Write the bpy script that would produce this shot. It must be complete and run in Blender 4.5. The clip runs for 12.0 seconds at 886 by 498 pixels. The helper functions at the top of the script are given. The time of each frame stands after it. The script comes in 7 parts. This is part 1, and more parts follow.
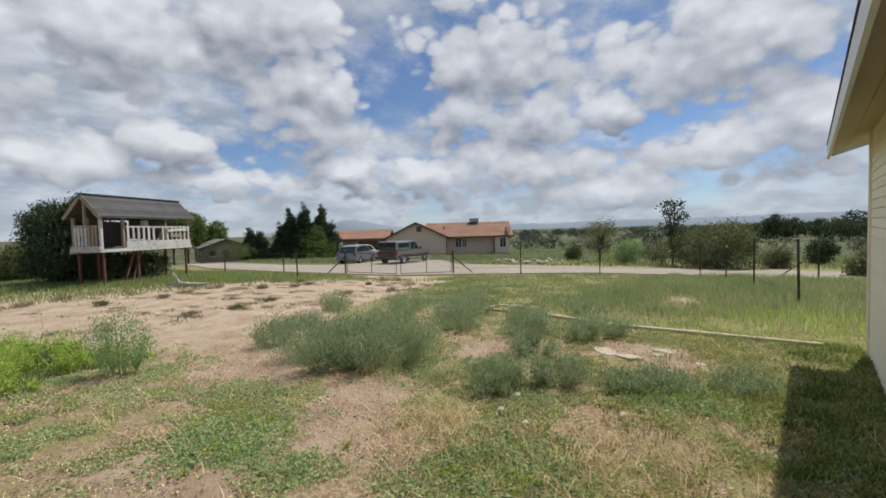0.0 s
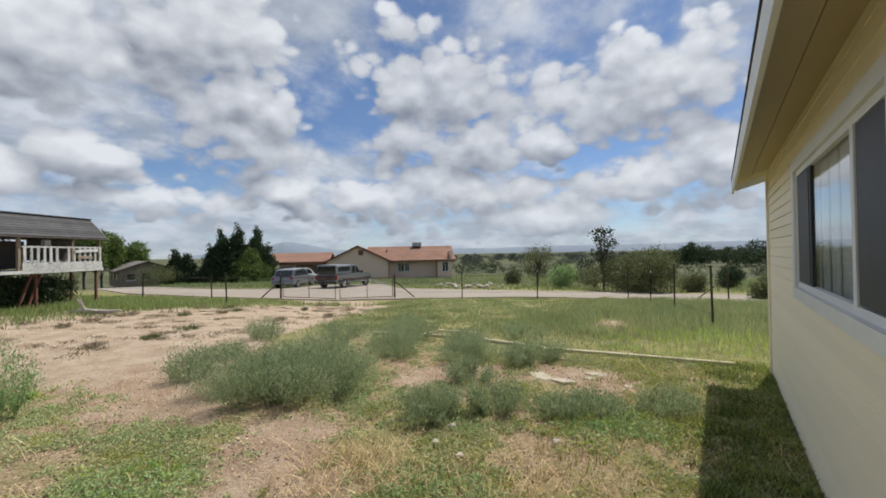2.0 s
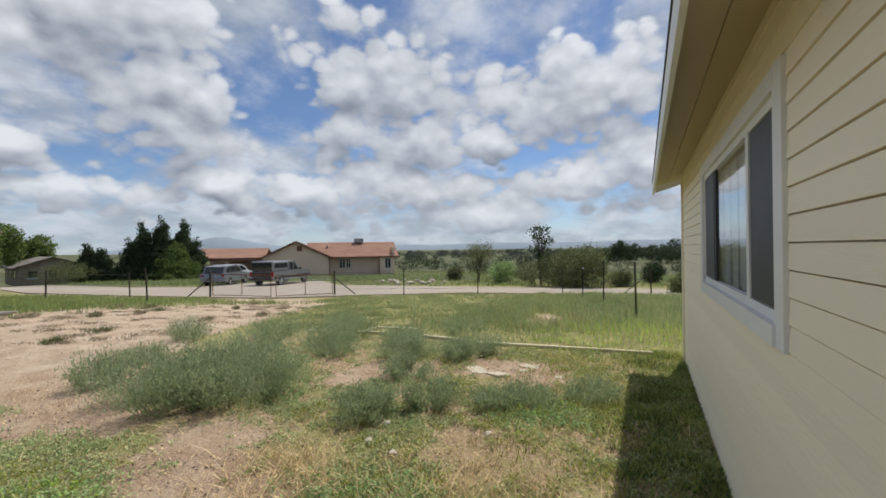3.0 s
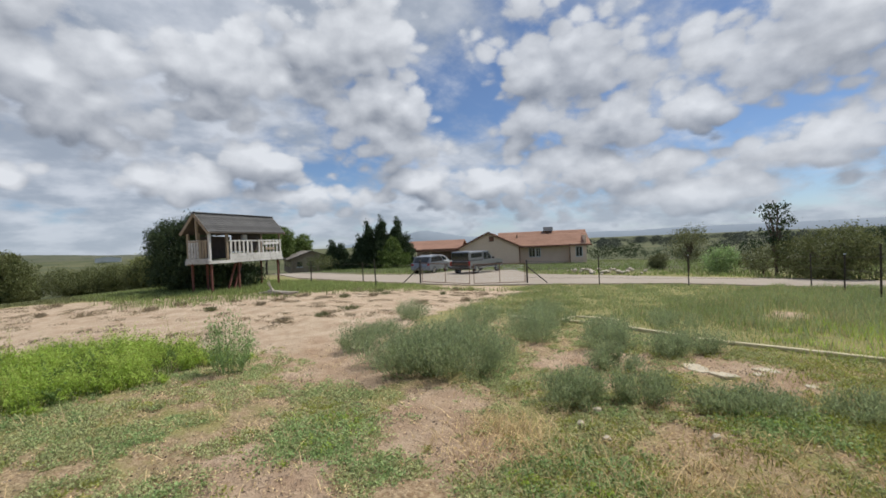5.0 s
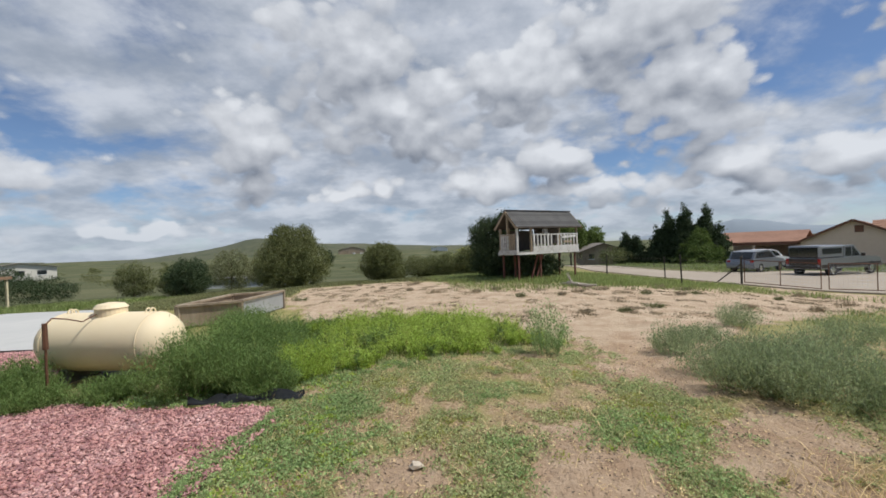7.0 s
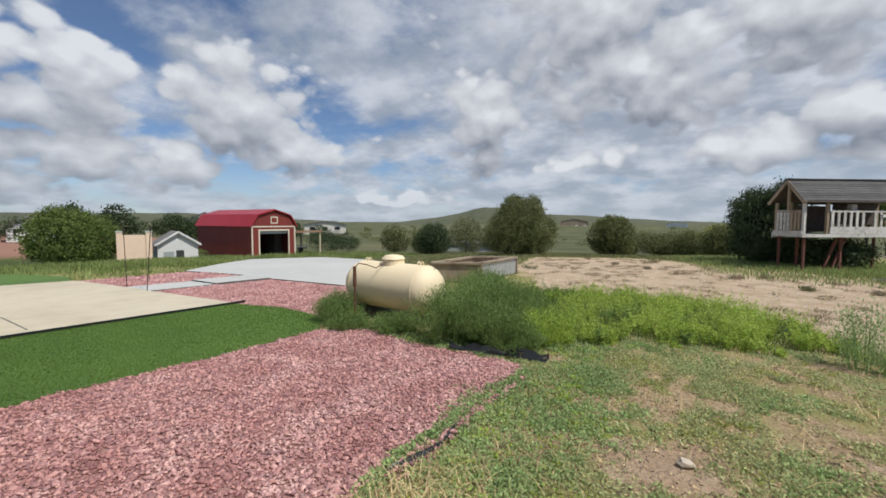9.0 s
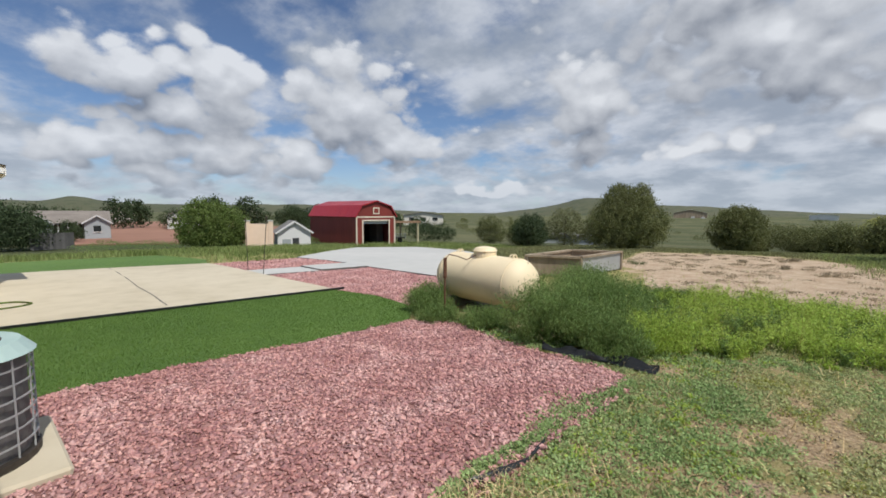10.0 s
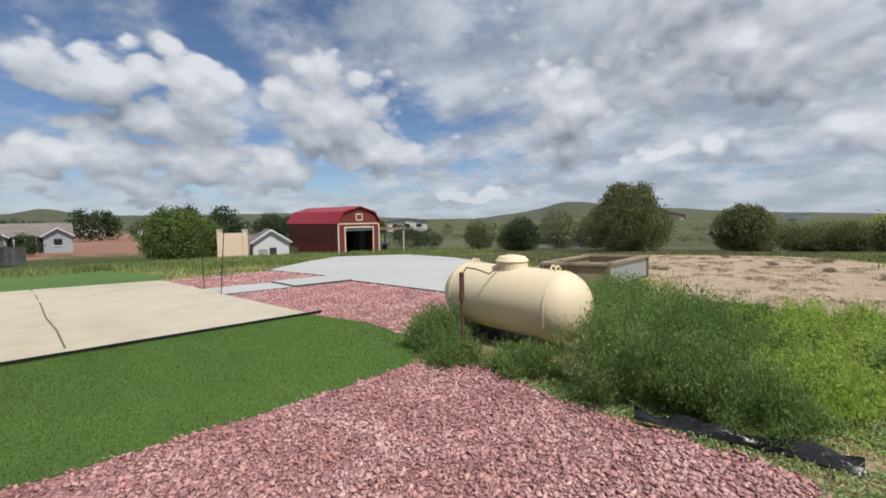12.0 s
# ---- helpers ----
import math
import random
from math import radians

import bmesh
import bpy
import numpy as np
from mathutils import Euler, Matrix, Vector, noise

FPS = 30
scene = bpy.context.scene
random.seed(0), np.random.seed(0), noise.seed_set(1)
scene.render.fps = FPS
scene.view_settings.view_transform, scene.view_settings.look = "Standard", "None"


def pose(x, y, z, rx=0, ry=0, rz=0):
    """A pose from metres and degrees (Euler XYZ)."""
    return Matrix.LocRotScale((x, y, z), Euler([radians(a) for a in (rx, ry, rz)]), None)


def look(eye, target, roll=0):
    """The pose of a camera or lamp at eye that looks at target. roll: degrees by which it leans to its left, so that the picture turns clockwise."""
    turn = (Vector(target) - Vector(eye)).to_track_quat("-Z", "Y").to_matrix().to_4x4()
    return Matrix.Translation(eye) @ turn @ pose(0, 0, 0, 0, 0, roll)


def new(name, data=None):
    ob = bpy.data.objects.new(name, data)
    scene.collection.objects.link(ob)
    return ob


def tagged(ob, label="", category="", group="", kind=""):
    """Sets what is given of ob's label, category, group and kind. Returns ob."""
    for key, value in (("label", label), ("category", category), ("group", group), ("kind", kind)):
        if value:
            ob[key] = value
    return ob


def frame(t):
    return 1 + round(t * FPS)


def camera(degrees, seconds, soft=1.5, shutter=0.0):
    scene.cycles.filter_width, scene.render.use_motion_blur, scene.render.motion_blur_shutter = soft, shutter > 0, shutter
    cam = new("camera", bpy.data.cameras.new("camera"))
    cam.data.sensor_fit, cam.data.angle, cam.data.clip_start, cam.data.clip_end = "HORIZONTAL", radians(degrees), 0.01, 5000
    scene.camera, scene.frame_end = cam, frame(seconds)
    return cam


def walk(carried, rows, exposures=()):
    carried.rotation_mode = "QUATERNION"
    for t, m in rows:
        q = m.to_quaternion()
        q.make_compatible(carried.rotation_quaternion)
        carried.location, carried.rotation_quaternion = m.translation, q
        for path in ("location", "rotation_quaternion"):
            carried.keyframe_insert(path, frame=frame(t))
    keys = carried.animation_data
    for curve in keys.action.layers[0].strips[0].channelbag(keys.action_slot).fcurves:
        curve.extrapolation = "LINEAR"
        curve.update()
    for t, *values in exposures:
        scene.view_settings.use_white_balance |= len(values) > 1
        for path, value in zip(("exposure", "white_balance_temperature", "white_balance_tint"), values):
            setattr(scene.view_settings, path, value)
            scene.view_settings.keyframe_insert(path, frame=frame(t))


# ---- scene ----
cam = camera(92.76, 12.0, soft=1.7)

# seconds, place of the eye, bearing clockwise from +y, pitch, roll
PATH = [
    (0.0, (-0.051, 0.106, 1.574), (-41.03, -2.54, -1.63)),
    (0.5, (-0.044, 0.122, 1.595), (-39.63, 0.09, -2.03)),
    (1.0, (-0.024, 0.062, 1.607), (-43.84, 0.16, -1.50)),
    (1.5, (0.000, 0.000, 1.615), (-44.57, 0.56, -1.55)),
    (2.0, (-0.047, 0.223, 1.579), (-33.27, 0.53, -1.06)),
    (2.5, (-0.022, 0.282, 1.575), (-26.05, 0.35, -0.54)),
    (2.7, (-0.012, 0.291, 1.572), (-25.24, 0.06, -0.65)),
    (4.3, (0.015, 0.142, 1.568), (-37.29, -0.61, -2.19)),
    (4.5, (-0.006, 0.127, 1.566), (-40.84, -0.65, -2.30)),
    (5.0, (0.000, 0.009, 1.592), (-50.77, -0.87, -2.41)),
    (5.5, (0.022, -0.105, 1.624), (-63.99, -0.80, -2.65)),
    (6.0, (0.031, -0.168, 1.634), (-74.65, -0.73, -2.86)),
    (6.5, (0.055, -0.269, 1.646), (-81.46, -0.73, -2.50)),
    (7.0, (0.124, -0.352, 1.658), (-88.63, -0.37, -2.25)),
    (7.5, (0.136, -0.429, 1.659), (-97.11, -0.20, -2.12)),
    (9.5, (0.143, -0.742, 1.631), (-125.28, -4.98, 0.57)),
    (10.0, (-0.132, -0.808, 1.627), (-131.01, -5.04, 0.37)),
    (10.5, (-0.438, -1.132, 1.599), (-130.58, -2.15, -0.30)),
    (11.0, (-0.727, -1.473, 1.566), (-134.28, 2.15, 1.44)),
    (11.5, (-0.989, -1.822, 1.547), (-134.40, -1.72, -0.95)),
    (12.0, (-1.327, -2.300, 1.518), (-128.77, -4.21, -0.69)),
]
walk(cam, [(t, pose(*e, 90 + p, 0, -b) @ pose(0, 0, 0, 0, 0, r)) for t, e, (b, p, r) in PATH],
     exposures=[(0.0, -0.02), (2.5, 0.02), (5.0, -0.02), (7.5, -0.05), (9.5, -0.05), (12.0, -0.05)])

# ---------------------------------------------------------------- world and sun
SUN_EL, SUN_AZ = 58.0, 11.0          # degrees; azimuth clockwise from +y
SKY_GAIN, SUN_GAIN = 0.090, 4.2

# heaps of cumulus: bearing, elevation, half width and half height in degrees
HEAPS_NORTH = [(-32, 21.8, 9.6, 5.2), (-37, 20.9, 6.3, 3.5), (-8, 18.3, 9.6, 5.1), (-13, 17.2, 6.1, 3.8), (-2, 18.6, 5.0, 4.4),
               (-37, 15.2, 6.6, 3.1), (-28, 14.6, 7.9, 3.4), (-19, 14.7, 4.8, 2.7), (-7, 8.6, 9.3, 2.6), (0, 9.8, 6.7, 3.1),
               (-52, 8.3, 4.4, 1.9), (-42, 7.8, 8.3, 2.7), (-30, 8.4, 9.6, 3.0), (-18, 4.5, 11.9, 2.0), (-59, 14.1, 6.3, 3.4),
               (-58, 19.0, 5.2, 4.1), (-73, 11.5, 5.0, 2.6), (-85, 8.9, 4.3, 1.7), (-68, 6.7, 6.1, 1.6), (-62, 24.1, 8.9, 4.5)]
HEAPS_WEST = [(-93, 17.2, 10.2, 5.1), (-99, 25.0, 9.7, 5.5), (-113, 12.8, 5.0, 4.7), (-101, 7.6, 3.2, 1.1), (-96, 7.5, 1.9, 1.4),
              (-82, 8.6, 4.4, 2.1), (-77, 20.5, 8.1, 4.0), (-125, 3.0, 6.1, 0.6), (-167, 14.7, 5.9, 2.9), (-169, 7.3, 6.5, 2.4),
              (-158, 14.1, 4.9, 3.2), (-161, 11.0, 4.8, 2.5), (-159, 7.2, 5.3, 2.0), (-165, 4.3, 4.6, 1.3), (-150, 6.9, 5.1, 2.4),
              (-143, 13.1, 6.9, 5.0), (-138, 8.4, 5.8, 2.9)]


def math_node(nt, op, a, b=None, c=None, clamp=False):
    n = nt.nodes.new("ShaderNodeMath")
    n.operation, n.use_clamp = op, clamp
    for i, v in enumerate((a, b, c)):
        if v is None:
            continue
        if isinstance(v, (int, float)):
            n.inputs[i].default_value = v
        else:
            nt.links.new(v, n.inputs[i])
    return n.outputs[0]


def vec_node(nt, op, a, b=None):
    n = nt.nodes.new("ShaderNodeVectorMath")
    n.operation = op
    for i, v in enumerate((a, b)):
        if v is None:
            continue
        if isinstance(v, tuple):
            n.inputs[i].default_value = v
        else:
            nt.links.new(v, n.inputs[i])
    return n.outputs["Value"] if op in ("DISTANCE", "LENGTH", "DOT_PRODUCT") else n.outputs[0]


def remap(nt, v, a, b, c, d, smooth=True):
    n = nt.nodes.new("ShaderNodeMapRange")
    n.interpolation_type = "SMOOTHSTEP" if smooth else "LINEAR"
    nt.links.new(v, n.inputs[0])
    for i, x in enumerate((a, b, c, d)):
        n.inputs[1 + i].default_value = x
    return n.outputs[0]


def noise_node(nt, vec, scale, detail=4.0, rough=0.55, distort=0.0, out=0):
    n = nt.nodes.new("ShaderNodeTexNoise")
    n.inputs["Scale"].default_value, n.inputs["Detail"].default_value = scale, detail
    n.inputs["Roughness"].default_value, n.inputs["Distortion"].default_value = rough, distort
    if vec is not None:
        nt.links.new(vec, n.inputs["Vector"])
    return n.outputs[out]


def mix_node(nt, f, a, b, blend="MIX"):
    n = nt.nodes.new("ShaderNodeMix")
    n.data_type, n.blend_type = "RGBA", blend
    for idx, v in ((0, f), (6, a), (7, b)):
        if isinstance(v, (int, float)):
            n.inputs[idx].default_value = v
        elif isinstance(v, tuple):
            n.inputs[idx].default_value = (*v, 1.0) if len(v) == 3 else v
        else:
            nt.links.new(v, n.inputs[idx])
    return n.outputs[2]


def cumulus_group():
    """Thickness of the cumulus in a direction."""
    g = bpy.data.node_groups.new("cumulus", "ShaderNodeTree")
    g.interface.new_socket("Direction", in_out="INPUT", socket_type="NodeSocketVector")
    g.interface.new_socket("Thickness", in_out="OUTPUT", socket_type="NodeSocketFloat")
    g.interface.new_socket("Bulk", in_out="OUTPUT", socket_type="NodeSocketFloat")
    gi, go = g.nodes.new("NodeGroupInput"), g.nodes.new("NodeGroupOutput")
    d = gi.outputs[0]
    flat = vec_node(g, "MULTIPLY", d, (1.0, 1.0, 1.5))
    sep = g.nodes.new("ShaderNodeSeparateXYZ")
    g.links.new(vec_node(g, "NORMALIZE", d), sep.inputs[0])
    polar_d = g.nodes.new("ShaderNodeCombineXYZ")
    g.links.new(math_node(g, "ARCTAN2", sep.outputs[0], sep.outputs[1]), polar_d.inputs[0])
    g.links.new(math_node(g, "ARCSINE", sep.outputs[2]), polar_d.inputs[1])
    wob = vec_node(g, "SUBTRACT", noise_node(g, flat, 7.0, 3.0, 0.55, out=1), (0.5, 0.5, 0.5))
    p = vec_node(g, "ADD", polar_d.outputs[0], vec_node(g, "MULTIPLY", wob, (0.16, 0.10, 0.0)))
    total = None
    for az, el, wide, high in HEAPS_NORTH + HEAPS_WEST:
        off = vec_node(g, "SUBTRACT", p, (radians(az), radians(el), 0.0))
        off = vec_node(g, "MULTIPLY", off, (1 / radians(wide * 1.75), 1 / radians(high * 2.0), 0.0))
        q = vec_node(g, "LENGTH", off)
        total = q if total is None else math_node(g, "MINIMUM", total, q)
    total = math_node(g, "SUBTRACT", 1.0, math_node(g, "MINIMUM", total, 2.0))
    loose = noise_node(g, flat, 4.6, 4.0, 0.55)
    total = math_node(g, "MAXIMUM", total, remap(g, loose, 0.44, 0.76, -0.6, 0.50, smooth=False))
    g.links.new(total, go.inputs[1])
    for scale, amount in ((9.0, 0.32), (21.0, 0.24)):
        puff = g.nodes.new("ShaderNodeTexVoronoi")
        puff.feature, puff.inputs["Scale"].default_value = "SMOOTH_F1", scale
        puff.inputs["Smoothness"].default_value = 0.15
        g.links.new(vec_node(g, "ADD", flat, vec_node(g, "MULTIPLY", wob, (0.06, 0.06, 0.06))), puff.inputs["Vector"])
        total = math_node(g, "ADD", total, remap(g, puff.outputs["Distance"], 0.1, 0.65, amount * 0.6, -amount, smooth=False))
    fine = noise_node(g, flat, 34.0, 7.0, 0.66)
    total = math_node(g, "MULTIPLY_ADD", math_node(g, "SUBTRACT", fine, 0.5), 0.42, total)
    g.links.new(total, go.inputs[0])
    return g


def build_world():
    w = bpy.data.worlds.new("sky")
    scene.world = w
    w.use_nodes = True
    nt = w.node_tree
    nt.nodes.clear()
    out, bg = nt.nodes.new("ShaderNodeOutputWorld"), nt.nodes.new("ShaderNodeBackground")
    sky = nt.nodes.new("ShaderNodeTexSky")
    sky.sky_type, sky.sun_disc = "NISHITA", False
    sky.sun_elevation, sky.sun_rotation = radians(SUN_EL), radians(SUN_AZ)
    sky.altitude, sky.dust_density, sky.air_density = 1400.0, 0.6, 1.0
    base = vec_node(nt, "MULTIPLY", sky.outputs[0], (SKY_GAIN * 0.80, SKY_GAIN * 0.92, SKY_GAIN * 1.08))
    d = nt.nodes.new("ShaderNodeTexCoord").outputs["Generated"]
    sep = nt.nodes.new("ShaderNodeSeparateXYZ")
    nt.links.new(d, sep.inputs[0])
    z = math_node(nt, "MAXIMUM", sep.outputs[2], 0.0)
    inv = math_node(nt, "DIVIDE", 1.0, math_node(nt, "ADD", z, 0.30))
    comb = nt.nodes.new("ShaderNodeCombineXYZ")
    for i in (0, 1):
        nt.links.new(math_node(nt, "MULTIPLY", sep.outputs[i], inv), comb.inputs[i])
    plane = comb.outputs[0]
    # high broken sheet, drawn out along one direction
    stretched = vec_node(nt, "MULTIPLY", plane, (1.0, 0.85, 1.0))
    sheet = noise_node(nt, stretched, 3.0, 10.0, 0.58, 0.15)
    holes = noise_node(nt, plane, 1.2, 4.0, 0.5)
    sheet_t = math_node(nt, "MULTIPLY_ADD", holes, 0.75, sheet)
    low = remap(nt, z, 0.0, 0.22, 0.10, 0.0)
    sheet_t = math_node(nt, "ADD", sheet_t, low)
    west = vec_node(nt, "DOT_PRODUCT", d, (-0.88, -0.12, 0.46))
    sheet_t = math_node(nt, "ADD", sheet_t, remap(nt, west, 0.80, 0.97, 0.0, 0.20))
    sheet_a = remap(nt, sheet_t, 0.76, 1.04, 0.03, 0.92)
    tone = noise_node(nt, stretched, 4.0, 8.0, 0.55)
    sheet_c = mix_node(nt, remap(nt, tone, 0.35, 0.68, 0.0, 1.0), (0.35, 0.40, 0.48), (0.64, 0.68, 0.75))
    # cumulus, lit from above
    grp = cumulus_group()

    def thick(v):
        n = nt.nodes.new("ShaderNodeGroup")
        n.node_tree = grp
        nt.links.new(v, n.inputs[0])
        return n.outputs

    here, above = thick(d), thick(vec_node(nt, "ADD", d, (0.002, 0.008, 0.030)))
    higher = thick(vec_node(nt, "ADD", d, (0.003, 0.012, 0.060)))
    cum_a = remap(nt, here[0], -0.06, 0.26, 0.0, 0.95)
    lit = math_node(nt, "MULTIPLY", math_node(nt, "SUBTRACT", here[0], above[0]), 0.60)
    lit = math_node(nt, "MULTIPLY_ADD", math_node(nt, "SUBTRACT", here[1], higher[1]), 0.75, lit)
    lit = math_node(nt, "MULTIPLY_ADD", math_node(nt, "SUBTRACT", noise_node(nt, d, 16.0, 8.0, 0.65), 0.5), 0.55, lit)
    shade = remap(nt, lit, -0.62, 0.66, 0.0, 1.0, smooth=False)
    cum_c = mix_node(nt, shade, (0.225, 0.255, 0.315), (0.76, 0.79, 0.84))
    col = mix_node(nt, sheet_a, base, sheet_c)
    col = mix_node(nt, cum_a, col, cum_c)
    # pale air towards the horizon
    haze = remap(nt, z, 0.0, 0.13, 0.42, 0.0)
    col = mix_node(nt, haze, col, (0.46, 0.53, 0.62))
    nt.links.new(col, bg.inputs[0])
    nt.links.new(bg.outputs[0], out.inputs[0])


build_world()
sun = new("sun", bpy.data.lights.new("sun", "SUN"))
sun.data.energy, sun.data.angle, sun.data.color = SUN_GAIN, radians(0.6), (1.0, 0.95, 0.87)
_a, _e = radians(SUN_AZ), radians(SUN_EL)
sun.matrix_world = look((0, 0, 60), Vector((0, 0, 60)) - Vector((math.sin(_a) * math.cos(_e), math.cos(_a) * math.cos(_e), math.sin(_e))))


# ---------------------------------------------------------------- materials
def material(name, ramp, scale=8.0, rough=0.8, metal=0.0, bump=0.0, bump_scale=None, island=0.0, obj_random=0.0,
             detail=5.0, stretch=(1, 1, 1), spots=None, translucent=0.0, spec=0.5, bump_dist=0.01):
    """ramp: two or three colours over a two-scale noise; island, obj_random: how far single pieces stray in brightness."""
    m = bpy.data.materials.new(name)
    m.use_nodes = True
    nt = m.node_tree
    bsdf = nt.nodes["Principled BSDF"]
    tc = nt.nodes.new("ShaderNodeTexCoord").outputs["Object"]
    v = vec_node(nt, "MULTIPLY", tc, tuple(stretch))
    n1 = noise_node(nt, v, scale, detail, 0.6)
    n2 = noise_node(nt, v, scale * 0.13, 3.0, 0.5)
    f = math_node(nt, "MULTIPLY_ADD", n2, 0.6, math_node(nt, "MULTIPLY", n1, 0.55))
    cr = nt.nodes.new("ShaderNodeValToRGB")
    els = cr.color_ramp.elements
    els[0].position, els[1].position = 0.36, 0.80
    els[0].color, els[1].color = (*ramp[0], 1), (*ramp[-1], 1)
    if len(ramp) == 3:
        e = els.new(0.57)
        e.color = (*ramp[1], 1)
    nt.links.new(f, cr.inputs[0])
    col = cr.outputs[0]
    if spots:
        c, sc, lo, hi = spots
        sp = noise_node(nt, v, sc, 6.0, 0.65)
        col = mix_node(nt, remap(nt, sp, lo, hi, 0.0, 1.0), col, c)
    rnd = None
    if island:
        rnd, amt = nt.nodes.new("ShaderNodeNewGeometry").outputs["Random Per Island"], island
    elif obj_random:
        rnd, amt = nt.nodes.new("ShaderNodeObjectInfo").outputs["Random"], obj_random
    if rnd is not None:
        k = remap(nt, rnd, 0.0, 1.0, 1.0 - amt, 1.0 + amt, smooth=False)
        hsv = nt.nodes.new("ShaderNodeHueSaturation")
        nt.links.new(col, hsv.inputs["Color"])
        nt.links.new(k, hsv.inputs["Value"])
        nt.links.new(remap(nt, rnd, 0.0, 1.0, 0.5 - 0.03 * amt, 0.5 + 0.03 * amt, smooth=False), hsv.inputs["Hue"])
        col = hsv.outputs[0]
    nt.links.new(col, bsdf.inputs["Base Color"])
    bsdf.inputs["Roughness"].default_value, bsdf.inputs["Metallic"].default_value = rough, metal
    bsdf.inputs["Specular IOR Level"].default_value = spec
    if bump:
        b = nt.nodes.new("ShaderNodeBump")
        b.inputs["Strength"].default_value, b.inputs["Distance"].default_value = bump, bump_dist
        nt.links.new(noise_node(nt, v, bump_scale or scale * 3, 4.0, 0.6), b.inputs["Height"])
        nt.links.new(b.outputs[0], bsdf.inputs["Normal"])
    if translucent:
        tr = nt.nodes.new("ShaderNodeBsdfTranslucent")
        nt.links.new(col, tr.inputs[0])
        mx = nt.nodes.new("ShaderNodeMixShader")
        mx.inputs[0].default_value = translucent
        nt.links.new(bsdf.outputs[0], mx.inputs[1])
        nt.links.new(tr.outputs[0], mx.inputs[2])
        nt.links.new(mx.outputs[0], nt.nodes["Material Output"].inputs[0])
    return m


M = {}
M["siding"] = material("cream_siding", [(0.86, 0.77, 0.58), (0.90, 0.82, 0.64)], 3.0, 0.6, bump=0.25, bump_scale=60, stretch=(1, 0.15, 1), obj_random=0.03)
M["white_trim"] = material("white_trim", [(0.68, 0.68, 0.66), (0.78, 0.78, 0.76)], 5.0, 0.5, bump=0.1)
M["soffit"] = material("tan_soffit", [(0.46, 0.38, 0.25), (0.56, 0.47, 0.32)], 4.0, 0.7, bump=0.15, stretch=(1, 0.2, 1))
M["roof_grey"] = material("grey_shingle", [(0.10, 0.10, 0.10), (0.20, 0.19, 0.18)], 14.0, 0.95, bump=0.5, obj_random=0.25)
M["roof_dark"] = material("dark_grey_shingle", [(0.060, 0.060, 0.060), (0.105, 0.104, 0.102)], 14.0, 0.95, bump=0.5, obj_random=0.25)
M["road"] = material("pale_gravel_road", [(0.28, 0.235, 0.185), (0.38, 0.33, 0.27)], 1.2, 0.95, bump=0.4, bump_scale=30, detail=9.0)
M["screen"] = material("dark_screen", [(0.025, 0.027, 0.03), (0.045, 0.047, 0.05)], 40.0, 0.55)
# blind lightened and blued to hold the sky reflected in the pane
M["curtain"] = material("pale_blind_with_sky_sheen", [(0.60, 0.64, 0.68), (0.76, 0.78, 0.80)], 3.0, 0.8, stretch=(1, 1, 0.1))
M["concrete_warm"] = material("cream_concrete", [(0.42, 0.37, 0.27), (0.52, 0.465, 0.355), (0.58, 0.525, 0.41)], 2.2, 0.9, bump=0.2, bump_scale=50)
M["concrete_grey"] = material("pale_concrete", [(0.42, 0.43, 0.42), (0.52, 0.52, 0.50)], 1.6, 0.9, bump=0.2, bump_scale=40)
# cracks and footings; on slab sides the dark colour is painted shade
M["concrete_side"] = material("dark_concrete_and_shaded_edge", [(0.08, 0.075, 0.07), (0.16, 0.15, 0.14)], 9.0, 0.9, bump=0.3)
M["turf"] = material("artificial_turf", [(0.065, 0.135, 0.024), (0.090, 0.170, 0.030), (0.12, 0.21, 0.040)], 2.0, 0.85, bump=0.9, bump_scale=160)
M["turf_blade"] = material("turf_blade", [(0.085, 0.165, 0.026), (0.140, 0.240, 0.045)], 1.6, 0.7, island=0.18, translucent=0.2)
M["gravel_bed"] = material("gravel_bed", [(0.20, 0.09, 0.08), (0.36, 0.19, 0.175), (0.46, 0.27, 0.25)], 30.0, 0.95, bump=0.9, bump_scale=45, bump_dist=0.03)
M["stone_red"] = material("red_gravel_stone", [(0.32, 0.140, 0.136), (0.45, 0.240, 0.232), (0.62, 0.41, 0.395)], 16.0, 0.9, island=0.42, bump=0.3, bump_scale=90)
M["stone_red_piece"] = material("red_gravel_piece", [(0.32, 0.140, 0.136), (0.45, 0.240, 0.232), (0.62, 0.41, 0.395)], 16.0, 0.9, obj_random=0.42, bump=0.3, bump_scale=90)
M["tank"] = material("cream_tank_paint", [(0.74, 0.62, 0.41), (0.81, 0.70, 0.49)], 2.5, 0.60, bump=0.06, bump_scale=30, spots=((0.42, 0.32, 0.18), 7.0, 0.66, 0.80))
M["steel_dark"] = material("dark_steel", [(0.04, 0.035, 0.03), (0.09, 0.075, 0.065)], 20.0, 0.6, metal=0.6, bump=0.2)
M["rust"] = material("rusty_steel", [(0.10, 0.045, 0.025), (0.20, 0.10, 0.06)], 25.0, 0.85, metal=0.3, bump=0.3)
M["galv"] = material("galvanised_sheet", [(0.42, 0.45, 0.47), (0.55, 0.58, 0.60)], 6.0, 0.5, metal=0.55, bump=0.1)
M["wood_old"] = material("weathered_timber", [(0.16, 0.12, 0.085), (0.30, 0.24, 0.17), (0.40, 0.33, 0.25)], 7.0, 0.9, bump=0.4, stretch=(1, 1, 0.25))
